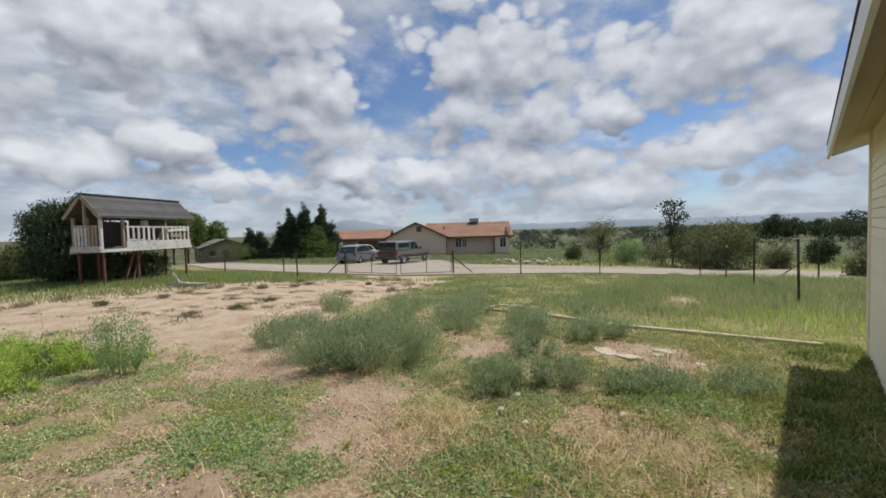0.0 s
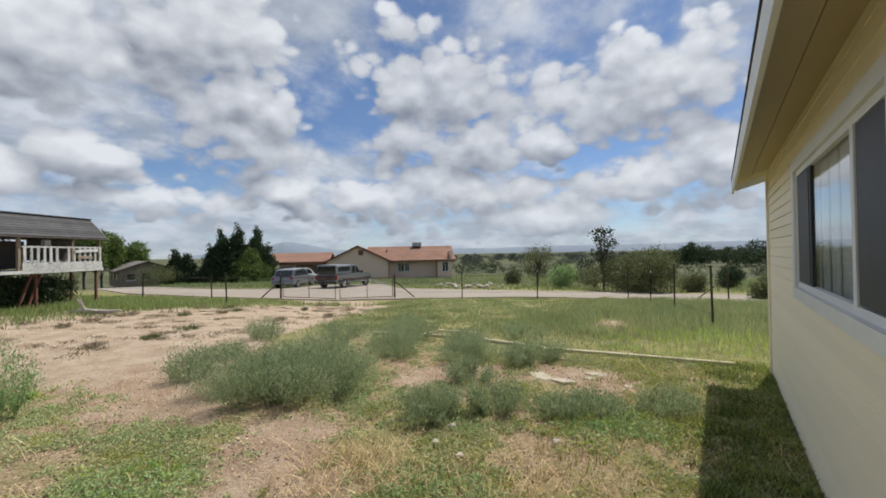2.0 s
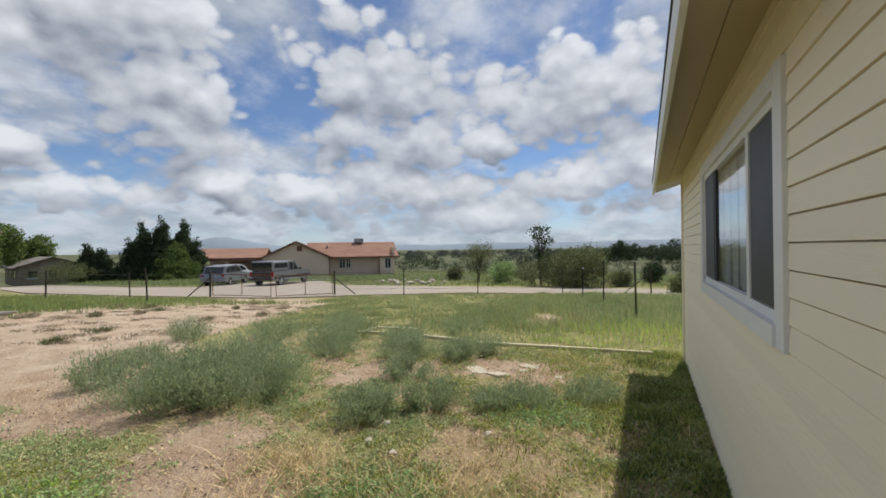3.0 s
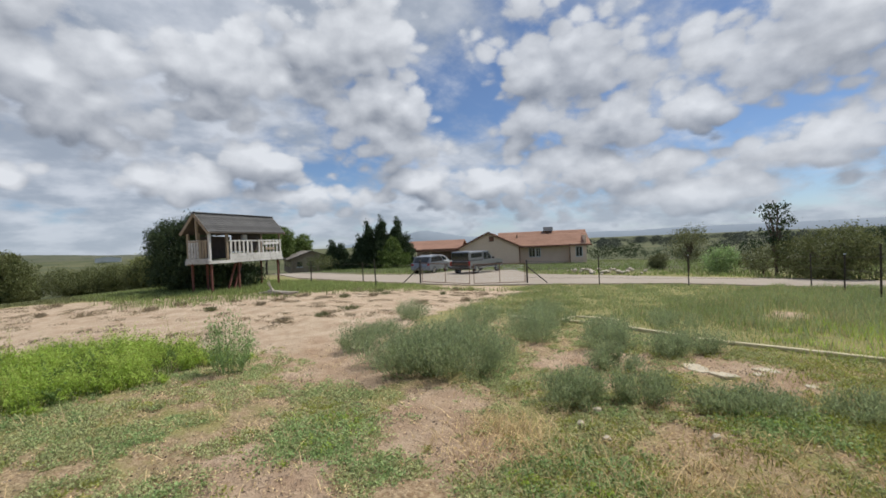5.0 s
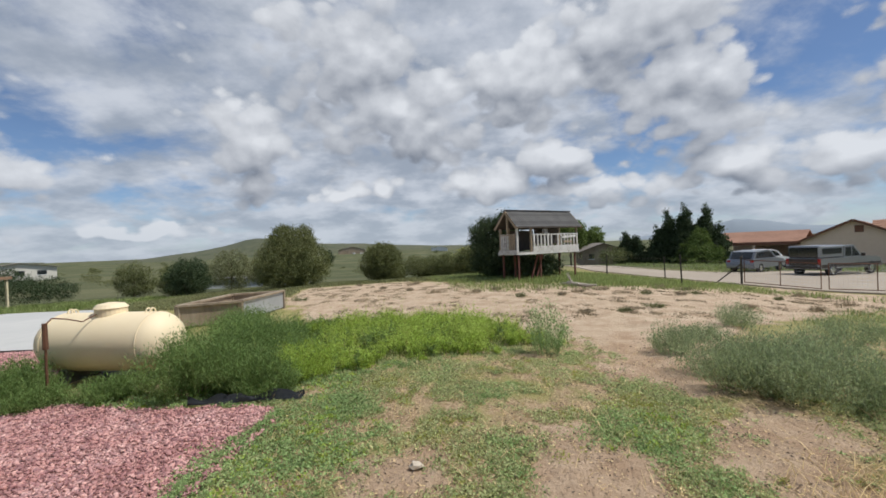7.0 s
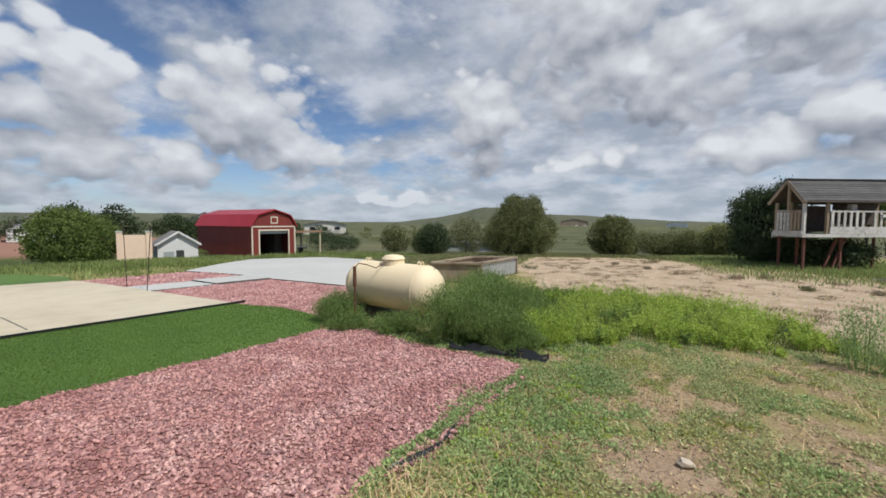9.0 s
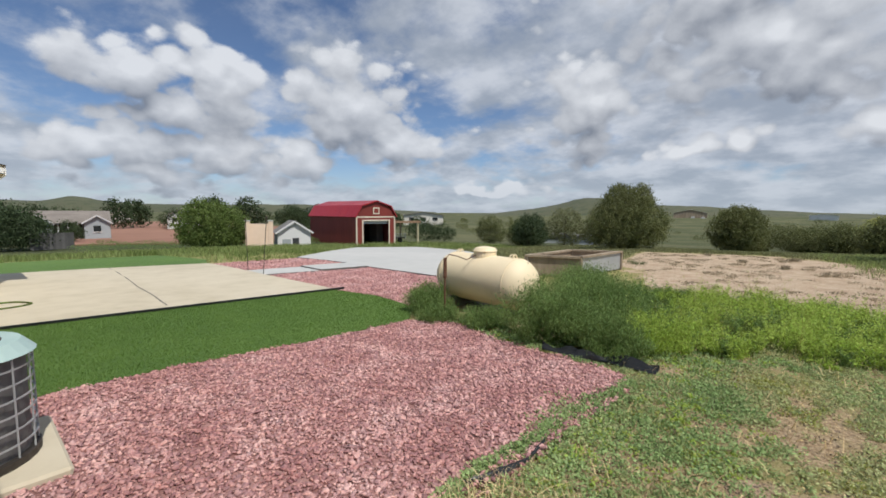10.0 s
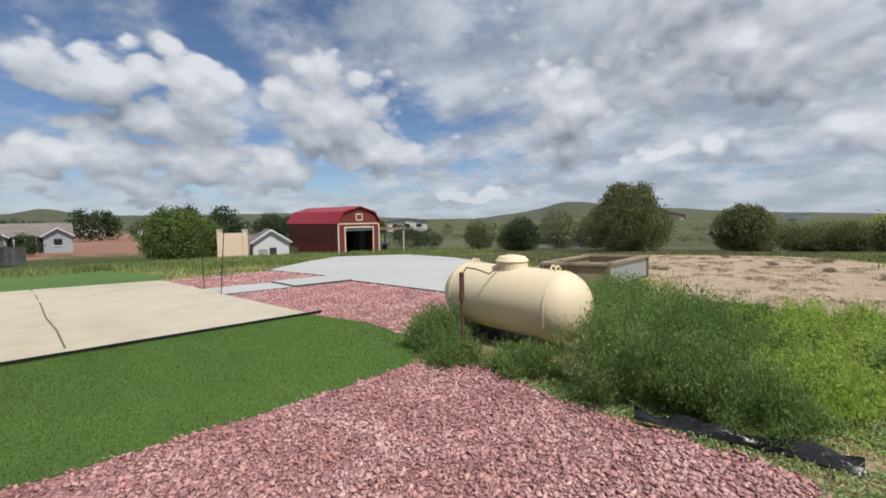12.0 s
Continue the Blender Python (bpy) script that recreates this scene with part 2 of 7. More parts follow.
M["wood_brown"] = material("brown_stained_board", [(0.20, 0.125, 0.075), (0.31, 0.20, 0.125)], 7.0, 0.85, bump=0.3)
M["wood_pale"] = material("pale_landscape_timber", [(0.36, 0.31, 0.18), (0.56, 0.50, 0.33), (0.68, 0.62, 0.44)], 9.0, 0.9, bump=0.5)
M["wood_red"] = material("red_brown_post", [(0.10, 0.035, 0.028), (0.19, 0.075, 0.055)], 8.0, 0.85, bump=0.3, stretch=(1, 1, 0.2))
M["paint_white_old"] = material("flaking_white_paint", [(0.40, 0.39, 0.37), (0.56, 0.55, 0.53), (0.66, 0.65, 0.63)], 9.0, 0.8, bump=0.4, spots=((0.20, 0.16, 0.13), 14.0, 0.56, 0.66), obj_random=0.12)
M["plastic_black"] = material("black_plastic_sheet", [(0.008, 0.009, 0.010), (0.022, 0.024, 0.026)], 9.0, 0.28, bump=0.5, bump_scale=14, bump_dist=0.02)
M["barn_red"] = material("red_barn_siding", [(0.155, 0.026, 0.020), (0.225, 0.038, 0.028)], 4.0, 0.7, bump=0.2, stretch=(1, 1, 0.15), obj_random=0.08)
M["barn_roof"] = material("red_metal_roof", [(0.33, 0.020, 0.030), (0.42, 0.035, 0.045)], 2.0, 0.38, metal=0.15, obj_random=0.05)
M["barn_trim"] = material("cream_barn_trim", [(0.66, 0.60, 0.48), (0.74, 0.69, 0.58)], 6.0, 0.6)
# near-black boards: the dimness of covered insides is put into the colour
M["dark_inside"] = material("dark_board_with_inner_shade", [(0.06, 0.05, 0.045), (0.12, 0.10, 0.085)], 6.0, 0.9)
M["stucco"] = material("tan_stucco", [(0.72, 0.55, 0.41), (0.80, 0.63, 0.49)], 3.0, 0.9, bump=0.3, bump_scale=40)
M["stucco_pale"] = material("pale_house_wall", [(0.56, 0.54, 0.48), (0.66, 0.64, 0.58)], 2.0, 0.9, bump=0.2)
M["stucco_grey"] = material("grey_house_wall", [(0.30, 0.33, 0.345), (0.38, 0.41, 0.425)], 2.0, 0.9, bump=0.2)
M["roof_terra"] = material("terracotta_shingle", [(0.22, 0.118, 0.078), (0.30, 0.165, 0.11), (0.36, 0.21, 0.145)], 6.0, 0.9, bump=0.5, bump_scale=12, obj_random=0.07)
M["roof_far"] = material("brown_grey_roof", [(0.16, 0.14, 0.125), (0.25, 0.225, 0.20)], 5.0, 0.9, bump=0.3)
M["fascia_brown"] = material("brown_fascia", [(0.15, 0.065, 0.035), (0.22, 0.10, 0.06)], 5.0, 0.7)
M["glass_dark"] = material("dark_window_glass", [(0.015, 0.018, 0.02), (0.03, 0.035, 0.04)], 2.0, 0.08, spec=0.8)
M["car_grey"] = material("silver_grey_paint", [(0.27, 0.28, 0.29), (0.31, 0.32, 0.33)], 2.0, 0.28, metal=0.6)
M["car_blue"] = material("pale_blue_grey_paint", [(0.22, 0.24, 0.27), (0.27, 0.29, 0.32)], 2.0, 0.28, metal=0.5)
M["cap_white"] = material("white_camper_shell", [(0.62, 0.63, 0.63), (0.70, 0.70, 0.70)], 2.0, 0.35)
M["rubber"] = material("black_rubber", [(0.012, 0.012, 0.012), (0.03, 0.03, 0.03)], 20.0, 0.85, bump=0.2)
M["chrome"] = material("bright_metal", [(0.55, 0.56, 0.57), (0.65, 0.66, 0.67)], 6.0, 0.25, metal=1.0)
M["lamp_red"] = material("red_tail_lamp", [(0.30, 0.01, 0.01), (0.38, 0.02, 0.02)], 4.0, 0.2)
M["teal_paint"] = material("faded_teal_paint", [(0.33, 0.47, 0.46), (0.44, 0.57, 0.55)], 6.0, 0.5, bump=0.1)
M["coil"] = material("grey_condenser_coil", [(0.11, 0.11, 0.11), (0.22, 0.22, 0.22)], 30.0, 0.6, metal=0.5, bump=0.5, bump_scale=120)
M["rock"] = material("pale_field_stone", [(0.30, 0.25, 0.19), (0.46, 0.40, 0.33), (0.56, 0.50, 0.42)], 6.0, 0.95, bump=0.5, island=0.2)
M["bark"] = material("grey_brown_bark", [(0.07, 0.05, 0.038), (0.16, 0.12, 0.09)], 12.0, 0.95, bump=0.8, stretch=(1, 1, 0.2))
M["deadwood"] = material("bleached_deadwood", [(0.32, 0.28, 0.23), (0.52, 0.47, 0.40)], 10.0, 0.9, bump=0.5)


def leaf_mat(name, dark, light, stray=0.35, tr=0.25):
    return material(name, [dark, light], 1.3, 0.65, island=stray, translucent=tr, spec=0.25)


M["leaf_juniper"] = leaf_mat("juniper_leaf", (0.105, 0.128, 0.048), (0.225, 0.235, 0.10), tr=0.3)
M["leaf_dark"] = leaf_mat("dark_conifer_leaf", (0.036, 0.06, 0.028), (0.075, 0.105, 0.045), tr=0.2)
M["leaf_green"] = leaf_mat("green_leaf", (0.09, 0.14, 0.035), (0.19, 0.25, 0.07), tr=0.3)
M["leaf_bright"] = leaf_mat("bright_weed_leaf", (0.30, 0.42, 0.065), (0.51, 0.62, 0.155), tr=0.47)
M["leaf_sage"] = leaf_mat("sage_green_leaf", (0.225, 0.285, 0.145), (0.42, 0.48, 0.27), tr=0.42)
M["leaf_weed"] = leaf_mat("deep_green_weed_leaf", (0.125, 0.20, 0.055), (0.25, 0.35, 0.12), tr=0.42)
M["leaf_cover"] = leaf_mat("ground_cover_leaf", (0.33, 0.37, 0.165), (0.56, 0.58, 0.31), tr=0.35)
M["leaf_yellow"] = leaf_mat("yellow_green_leaf", (0.29, 0.32, 0.075), (0.48, 0.49, 0.15), tr=0.4)
M["leaf_olive"] = leaf_mat("olive_scrub_leaf", (0.14, 0.155, 0.07), (0.25, 0.26, 0.13), tr=0.3)
M["leaf_lush"] = leaf_mat("lush_weed_leaf", (0.225, 0.33, 0.125), (0.42, 0.54, 0.245), tr=0.35)
M["leaf_brown"] = leaf_mat("brown_dry_weed", (0.27, 0.22, 0.145), (0.42, 0.35, 0.24), tr=0.15)
# leaf colour greyed to hold the haze of distance
M["leaf_haze"] = leaf_mat("hazed_distant_leaf", (0.060, 0.078, 0.060), (0.105, 0.120, 0.095), tr=0.15)
M["straw"] = leaf_mat("dry_straw", (0.52, 0.38, 0.2), (0.78, 0.62, 0.38), tr=0.25)
M["grass_mid"] = leaf_mat("meadow_grass", (0.205, 0.27, 0.09), (0.36, 0.42, 0.165), tr=0.4)
M["grass_dry"] = leaf_mat("dry_meadow_grass", (0.42, 0.36, 0.18), (0.62, 0.54, 0.3), tr=0.35)


# ---------------------------------------------------------------- small builders
def part(name, bm, mat, parent=None, label="", smooth=False):
    me = bpy.data.meshes.new(name)
    bm.to_mesh(me)
    bm.free()
    me.materials.append(mat)
    if smooth:
        me.shade_smooth()
    ob = new(name, me)
    if parent is not None:
        ob.parent = parent
    return tagged(ob, label)


def raw(name, verts, faces, mat, parent=None, smooth=False):
    """A mesh from number arrays; faces all with the same corner count."""
    verts, faces = np.asarray(verts, np.float32), np.asarray(faces, np.int32)
    me = bpy.data.meshes.new(name)
    n, k = faces.shape
    me.vertices.add(len(verts))
    me.vertices.foreach_set("co", verts.ravel())
    me.loops.add(n * k)
    me.loops.foreach_set("vertex_index", faces.ravel())
    me.polygons.add(n)
    me.polygons.foreach_set("loop_start", np.arange(0, n * k, k, dtype=np.int32))
    me.polygons.foreach_set("loop_total", np.full(n, k, np.int32))
    me.update(calc_edges=True)
    me.validate()
    me.materials.append(mat)
    if smooth:
        me.shade_smooth()
    ob = new(name, me)
    if parent is not None:
        ob.parent = parent
    return ob


def thing(name, m, label, category, group="", kind=""):
    e = new(name)
    e.empty_display_size = 0.2
    e.matrix_basis = m
    return tagged(e, label, category, group, kind)


def add_box(bm, c, s, m=None, bevel=0.0):
    mat = Matrix.Translation(c) @ Matrix.Diagonal((*s, 1))
    if m is not None:
        mat = m @ mat
    r = bmesh.ops.create_cube(bm, size=1.0, matrix=mat)
    if bevel:
        es = list({e for v in r["verts"] for e in v.link_edges})
        bmesh.ops.bevel(bm, geom=es, offset=bevel, segments=1, affect="EDGES")


def box(c, s, m=None, bevel=0.0):
    bm = bmesh.new()
    add_box(bm, c, s, m, bevel)
    return bm


def add_beam(bm, p, q, w, h=None):
    p, q = Vector(p), Vector(q)
    d = q - p
    rot = d.to_track_quat("Y", "Z").to_matrix().to_4x4()
    add_box(bm, (0, 0, 0), (w, d.length, h or w), Matrix.Translation((p + q) / 2) @ rot)


def beam(p, q, w, h=None):
    bm = bmesh.new()
    add_beam(bm, p, q, w, h)
    return bm


def add_rod(bm, p, q, r1, r2=None, seg=8):
    p, q = Vector(p), Vector(q)
    d = q - p
    rot = d.to_track_quat("Z", "Y").to_matrix().to_4x4()
    bmesh.ops.create_cone(bm, cap_ends=True, segments=seg, radius1=r1, radius2=r1 if r2 is None else r2, depth=d.length,
                          matrix=Matrix.Translation((p + q) / 2) @ rot)


def rod(p, q, r1, r2=None, seg=8):
    bm = bmesh.new()
    add_rod(bm, p, q, r1, r2, seg)
    return bm


def prism(outline, axis_len, plane="xz"):
    """Extrudes a closed outline (a, b) along the third axis from 0 to axis_len."""
    bm = bmesh.new()
    def pt(a, b, t):
        return (a, t, b) if plane == "xz" else ((t, a, b) if plane == "yz" else (a, b, t))
    v0 = [bm.verts.new(pt(a, b, 0)) for a, b in outline]
    v1 = [bm.verts.new(pt(a, b, axis_len)) for a, b in outline]
    bm.faces.new(v0)
    bm.faces.new(v1[::-1])
    n = len(outline)
    for i in range(n):
        bm.faces.new((v0[i], v1[i], v1[(i + 1) % n], v0[(i + 1) % n]))
    bmesh.ops.recalc_face_normals(bm, faces=bm.faces)
    return bm


# ---------------------------------------------------------------- the lie of the land
RADII = [0, 8, 15, 22, 38, 60, 120, 400, 4000]
BEARINGS = [-180, -140, -122, -108, -92, -77, -62, -47, 0, 60, 180]
HEIGHTS = [
    [0, 0, -.05, -.35, -1.4, -2.0, -2.3, -4, -8], [0, 0, -.08, -.4, -1.4, -2.0, -2.3, -4, -8],
    [0, 0, -.05, -.4, -1.3, -2.5, -4.5, -4.5, -8], [0, 0, 0, -.15, -1.1, -2.8, -4.8, -2, -8],
    [0, 0, 0, -.02, -1.2, -2.6, -4.6, -2, -8], [0, 0, .06, .1, -.3, -1.8, -4.5, -3, -8],
    [0, 0, -.1, -.35, -.8, -1.4, -4, -6, -8], [0, 0, -.4, -.8, -1.15, -1.6, -4, -6, -8],
    [0, 0, -.4, -.78, -1.2, -2.2, -4.5, -6, -8], [0, 0, -.3, -.6, -1.2, -2.2, -4.5, -6, -8],
    [0, 0, -.05, -.35, -1.4, -2.0, -2.3, -4, -8]]
_HN = np.array(HEIGHTS)
_LOGR = np.linspace(0, np.log(4001), 600)
_TABLE = np.array([np.interp(np.exp(_LOGR) - 1, RADII, h) for h in _HN])
_TABLE = np.array([np.convolve(np.pad(h, 9, "edge"), np.ones(19) / 19, "valid") for h in _TABLE])
_FULL = np.array([np.interp(np.arange(-180, 181), BEARINGS, _TABLE[:, j]) for j in range(600)]).T
_FULL = np.array([np.convolve(np.pad(_FULL[:-1, j], 6, "wrap"), np.ones(13) / 13, "valid") for j in range(600)]).T


def land(x, y):
    """Height of the ground, for numbers or arrays."""
    x, y = np.asarray(x, float), np.asarray(y, float)
    r = np.hypot(x, y)
    a = (np.degrees(np.arctan2(x, y)) + 180) % 360
    j = np.clip(np.log(r + 1) / _LOGR[1], 0, 598.999)
    j0, i0 = j.astype(int), a.astype(int) % 360
    fj, fi = j - j0, a - a.astype(int)
    i1 = (i0 + 1) % 360
    lo = _FULL[i0, j0] * (1 - fj) + _FULL[i0, j0 + 1] * fj
    hi = _FULL[i1, j0] * (1 - fj) + _FULL[i1, j0 + 1] * fj
    return lo * (1 - fi) + hi * fi


def zl(x, y):
    return float(land(x, y))


def inside(poly, x, y):
    x, y = np.asarray(x, float), np.asarray(y, float)
    res = np.zeros(x.shape, bool)
    n = len(poly)
    for i in range(n):
        (x0, y0), (x1, y1) = poly[i], poly[(i + 1) % n]
        if y0 == y1:
            continue
        res ^= ((y0 > y) != (y1 > y)) & (x < (x1 - x0) * (y - y0) / (y1 - y0) + x0)
    return res


def edge_dist(poly, x, y, closed=True):
    x, y = np.asarray(x, float), np.asarray(y, float)
    best = np.full(x.shape, 1e9)
    n = len(poly)
    for i in range(n if closed else n - 1):
        (x0, y0), (x1, y1) = poly[i], poly[(i + 1) % n]
        dx, dy = x1 - x0, y1 - y0
        t = np.clip(((x - x0) * dx + (y - y0) * dy) / (dx * dx + dy * dy + 1e-9), 0, 1)
        best = np.minimum(best, np.hypot(x - x0 - t * dx, y - y0 - t * dy))
    return best


def depth_in(poly, x, y):
    """Signed distance: positive inside."""
    d = edge_dist(poly, x, y)
    return np.where(inside(poly, x, y), d, -d)


_rs = np.random.RandomState(11)
_WAVES = [(_rs.uniform(0, 6.28), _rs.uniform(0, 6.28), _rs.uniform(0, 6.28)) for _ in range(40)]


def wav(x, y, size, k0=0, n=8):
    """Cheap smooth noise of about that feature size, between -1 and 1."""
    out = 0
    for i in range(n):
        a, p, q = _WAVES[(k0 + i) % 40]
        f = 6.283 / size * (0.6 + 0.13 * i)
        out = out + np.sin(f * (x * math.cos(a) + y * math.sin(a)) + p + 1.3 * np.sin(f * 0.6 * (y * math.cos(a) - x * math.sin(a)) + q))
    return out / n * 1.6


# outlines on the ground (x, y)
GRAVEL_1 = [(0.46, -2.45), (-1.0, -2.42), (-1.74, -2.32), (-2.3, -2.1), (-2.87, -2.1), (-4.1, -1.95), (-4.4, -2.15), (-4.45, -2.8),
            (-4.5, -3.6), (-4.78, -4.6), (-4.43, -5.22), (-3.06, -5.36), (-1.5, -5.64), (0.46, -5.8)]
TURF_1 = [(0.46, -5.8), (-1.5, -5.64), (-3.06, -5.36), (-4.43, -5.22), (-5.1, -5.8), (-5.3, -7.0), (-5.12, -8.08), (-1.78, -8.6), (0.46, -8.95)]
PAD = [(0.46, -9.0), (-1.78, -8.63), (-5.1, -8.1), (-5.15, -11.2), (-5.3, -15.2), (-2.4, -16.2), (0.46, -17.0)]
GRAVEL_2 = [(-5.16, -5.9), (-5.36, -7.0), (-5.16, -8.1), (-5.18, -11.2), (-6.6, -10.85), (-8.05, -10.58), (-7.95, -7.42), (-6.8, -5.9)]
WALK_1 = [(-5.18, -11.25), (-6.6, -10.9), (-6.7, -12.1), (-5.2, -12.4)]
WALK_2 = [(-6.62, -10.9), (-8.05, -10.62), (-8.3, -11.85), (-6.72, -12.1)]
GRAVEL_3 = [(-5.2, -12.45), (-8.3, -11.9), (-8.6, -15.4), (-5.35, -15.2)]
DRIVE_SLAB = [(-7.95, -7.42), (-8.05, -10.6), (-8.3, -11.9), (-8.6, -15.6), (-18.2, -24.6), (-21.6, -21.8), (-17.5, -14.5), (-13.8, -10.0)]
TURF_2 = [(0.46, -17.1), (-2.4, -16.3), (-5.3, -15.3), (-6.1, -17.6), (-6.3, -24.4), (0.46, -25.5)]
SAND = [(-11.2, 13.2), (-14.6, 15.6), (-17.2, 13.6), (-16.0, 9.6), (-15.5, 5.2), (-17.5, 1.6), (-21.6, -2.4), (-21.0, -6.5), (-14.5, -5.5),
        (-10.0, -3.2), (-9.9, -0.8), (-9.4, 0.6), (-6.8, 2.0), (-5.2, 1.6), (-4.6, 2.4), (-6.4, 4.2), (-7.6, 5.0), (-8.8, 8.0)]
ROAD = [(-13.2, 17.6), (-17.5, 14.2), (-21.5, 11.0), (-26.0, 9.5), (-40.0, 12.0), (-40.0, 15.5), (-29.0, 15.5), (-27.0, 19.0), (-29.5, 26.0),
        (-25.5, 29.0), (-20.0, 24.5), (-9.8, 25.0), (8.0, 28.0), (40.0, 33.0), (40.0, 29.0), (9.0, 23.0), (-8.2, 20.6)]
DIRT = [[(-2.2, 0.2), (-3.4, 0.1), (-3.7, 1.0), (-2.9, 1.4), (-2.3, 1.0)], [(-2.0, 1.6), (-3.2, 1.7), (-3.9, 2.6), (-3.0, 2.9), (-2.2, 2.3)],
        [(-4.0, 2.4), (-4.8, 1.6), (-5.6, 2.0), (-5.0, 3.0)], [(-2.7, 4.4), (-3.6, 4.0), (-3.4, 5.4), (-2.6, 5.6)], [(-2.6, 10.2), (-1.6, 10.0), (-1.4, 11.2), (-2.5, 11.4)],
        [(-2.6, -0.9), (-3.3, -0.9), (-3.2, -0.4), (-2.6, -0.4)], [(-2.3, 5.0), (-1.0, 5.1), (-1.0, 6.0), (-2.2, 6.0)]]
WEEDS = [(-4.9, -2.0), (-5.4, -1.7), (-5.9, -0.8), (-6.2, 0.4), (-6.6, 1.5), (-7.6, 1.5), (-9.2, 0.2), (-9.5, -1.5), (-9.2, -3.4), (-7.6, -4.2), (-6.3, -3.9), (-5.5, -3.2)]
HARD = [GRAVEL_1, TURF_1, PAD, GRAVEL_2, WALK_1, WALK_2, GRAVEL_3, DRIVE_SLAB, TURF_2]


def masks(x, y):
    """Shares of bare sand and of green at places on the ground."""
    r = np.hypot(x, y)
    rag = wav(x, y, 1.3) * 0.35 + wav(x, y, 0.45, 9) * 0.15
    sand = np.clip((depth_in(SAND, x, y) + rag) / 0.5 + 0.5, 0, 1)
    sand = np.maximum(sand, np.clip((depth_in(ROAD, x, y) + 0.3 * rag) / 0.5 + 0.5, 0, 1))
    for d in DIRT:
        sand = np.maximum(sand, np.clip((depth_in(d, x, y) + 0.8 * rag) / 0.35 + 0.4, 0, 1) * 0.95)
    patch = 0.55 + 0.5 * wav(x, y, 2.2, 17) + 0.3 * wav(x, y, 0.7, 25)
    near = np.clip((7.5 - r) / 2.0, 0, 1)
    north = np.clip((y - 5.0) / 2.0, 0, 1) * np.clip((26 - r) / 4, 0, 1)
    green = np.clip(np.where(r < 9, patch * 0.85, 0.75 + 0.25 * patch), 0, 1)
    green = np.maximum(green, north * 0.8)
    return sand, np.clip(green, 0, 1) * (1 - sand)


def build_ground():
    rings = np.concatenate([np.arange(0.12, 14, 0.12), 14 * 1.035 ** np.arange(1, 165)])
    na = 540
    ang = np.linspace(-np.pi, np.pi, na, endpoint=False)
    R, A = np.meshgrid(rings, ang, indexing="ij")
    x, y = (R * np.sin(A)).ravel(), (R * np.cos(A)).ravel()
    r = R.ravel()
    z = land(x, y)
    hard = np.full(x.shape, -9.0)
    sel = r < 40
    for p in HARD:
        hard[sel] = np.maximum(hard[sel], depth_in(p, x[sel], y[sel]))
    free = np.clip(-hard / 0.3, 0, 1)
    z = z + free * (0.018 * wav(x, y, 1.1, 3) + 0.008 * wav(x, y, 0.35, 12)) * np.clip(30 / (r + 1), 0, 1) - (1 - free) * 0.02
    z += np.where(r > 130, np.clip((r - 130) / 200, 0, 1) * 1.2 * wav(x, y, 160, 5), 0)
    z = np.append(z, 0.0)
    x, y = np.append(x, 0.0), np.append(y, 0.0)
    nr = len(rings)
    i, j = np.meshgrid(np.arange(nr - 1), np.arange(na), indexing="ij")
    i, j = i.ravel(), j.ravel()
    jn = (j + 1) % na
    quads = np.stack([i * na + j, i * na + jn, (i + 1) * na + jn, (i + 1) * na + j], 1)
    c = nr * na
    hub = np.stack([np.full(na, c), (np.arange(na) + 1) % na, np.arange(na)], 1)
    m = bpy.data.materials.new("ground_soil")
    m.use_nodes = True
    nt = m.node_tree
    bsdf = nt.nodes["Principled BSDF"]
    tc = nt.nodes.new("ShaderNodeTexCoord").outputs["Object"]
    crumbs = noise_node(nt, tc, 24.0, 6.0, 0.75)
    at_s, at_g, at_f = (nt.nodes.new("ShaderNodeAttribute") for _ in range(3))
    at_y = nt.nodes.new("ShaderNodeAttribute")
    at_y.attribute_name = "yard"
    at_s.attribute_name, at_g.attribute_name, at_f.attribute_name = "sand", "green", "far"
    grit, mid, big = noise_node(nt, tc, 28.0, 8.0, 0.7), noise_node(nt, tc, 2.3, 5.0, 0.6), noise_node(nt, tc, 0.05, 5.0, 0.55)
    sandc = mix_node(nt, remap(nt, mid, 0.3, 0.7, 0, 1), (0.43, 0.315, 0.215), (0.56, 0.45, 0.33))
    sandc = mix_node(nt, remap(nt, grit, 0.52, 0.75, 0, 0.6), sandc, (0.68, 0.57, 0.46))
    sandc = mix_node(nt, remap(nt, grit, 0.44, 0.28, 0, 0.7), sandc, (0.27, 0.18, 0.12))
    blot = noise_node(nt, tc, 1.1, 7.0, 0.68)
    sandc = mix_node(nt, remap(nt, blot, 0.50, 0.62, 0, 0.35), sandc, (0.34, 0.25, 0.17))
    sandc = mix_node(nt, at_y.outputs["Fac"], sandc, mix_node(nt, remap(nt, mid, 0.3, 0.7, 0, 1), (0.34, 0.215, 0.135), (0.46, 0.32, 0.215)))
    litter = mix_node(nt, remap(nt, grit, 0.38, 0.62, 0, 1), (0.30, 0.205, 0.12), (0.52, 0.40, 0.26))
    greenc = mix_node(nt, remap(nt, mid, 0.3, 0.7, 0, 1), (0.22, 0.225, 0.075), (0.34, 0.32, 0.125))
    wild = noise_node(nt, tc, 9.0, 6.0, 0.65)
    g = math_node(nt, "MULTIPLY_ADD", wild, 1.2, at_g.outputs["Fac"])
    base = mix_node(nt, remap(nt, g, 0.85, 1.35, 0, 0.85), litter, greenc)
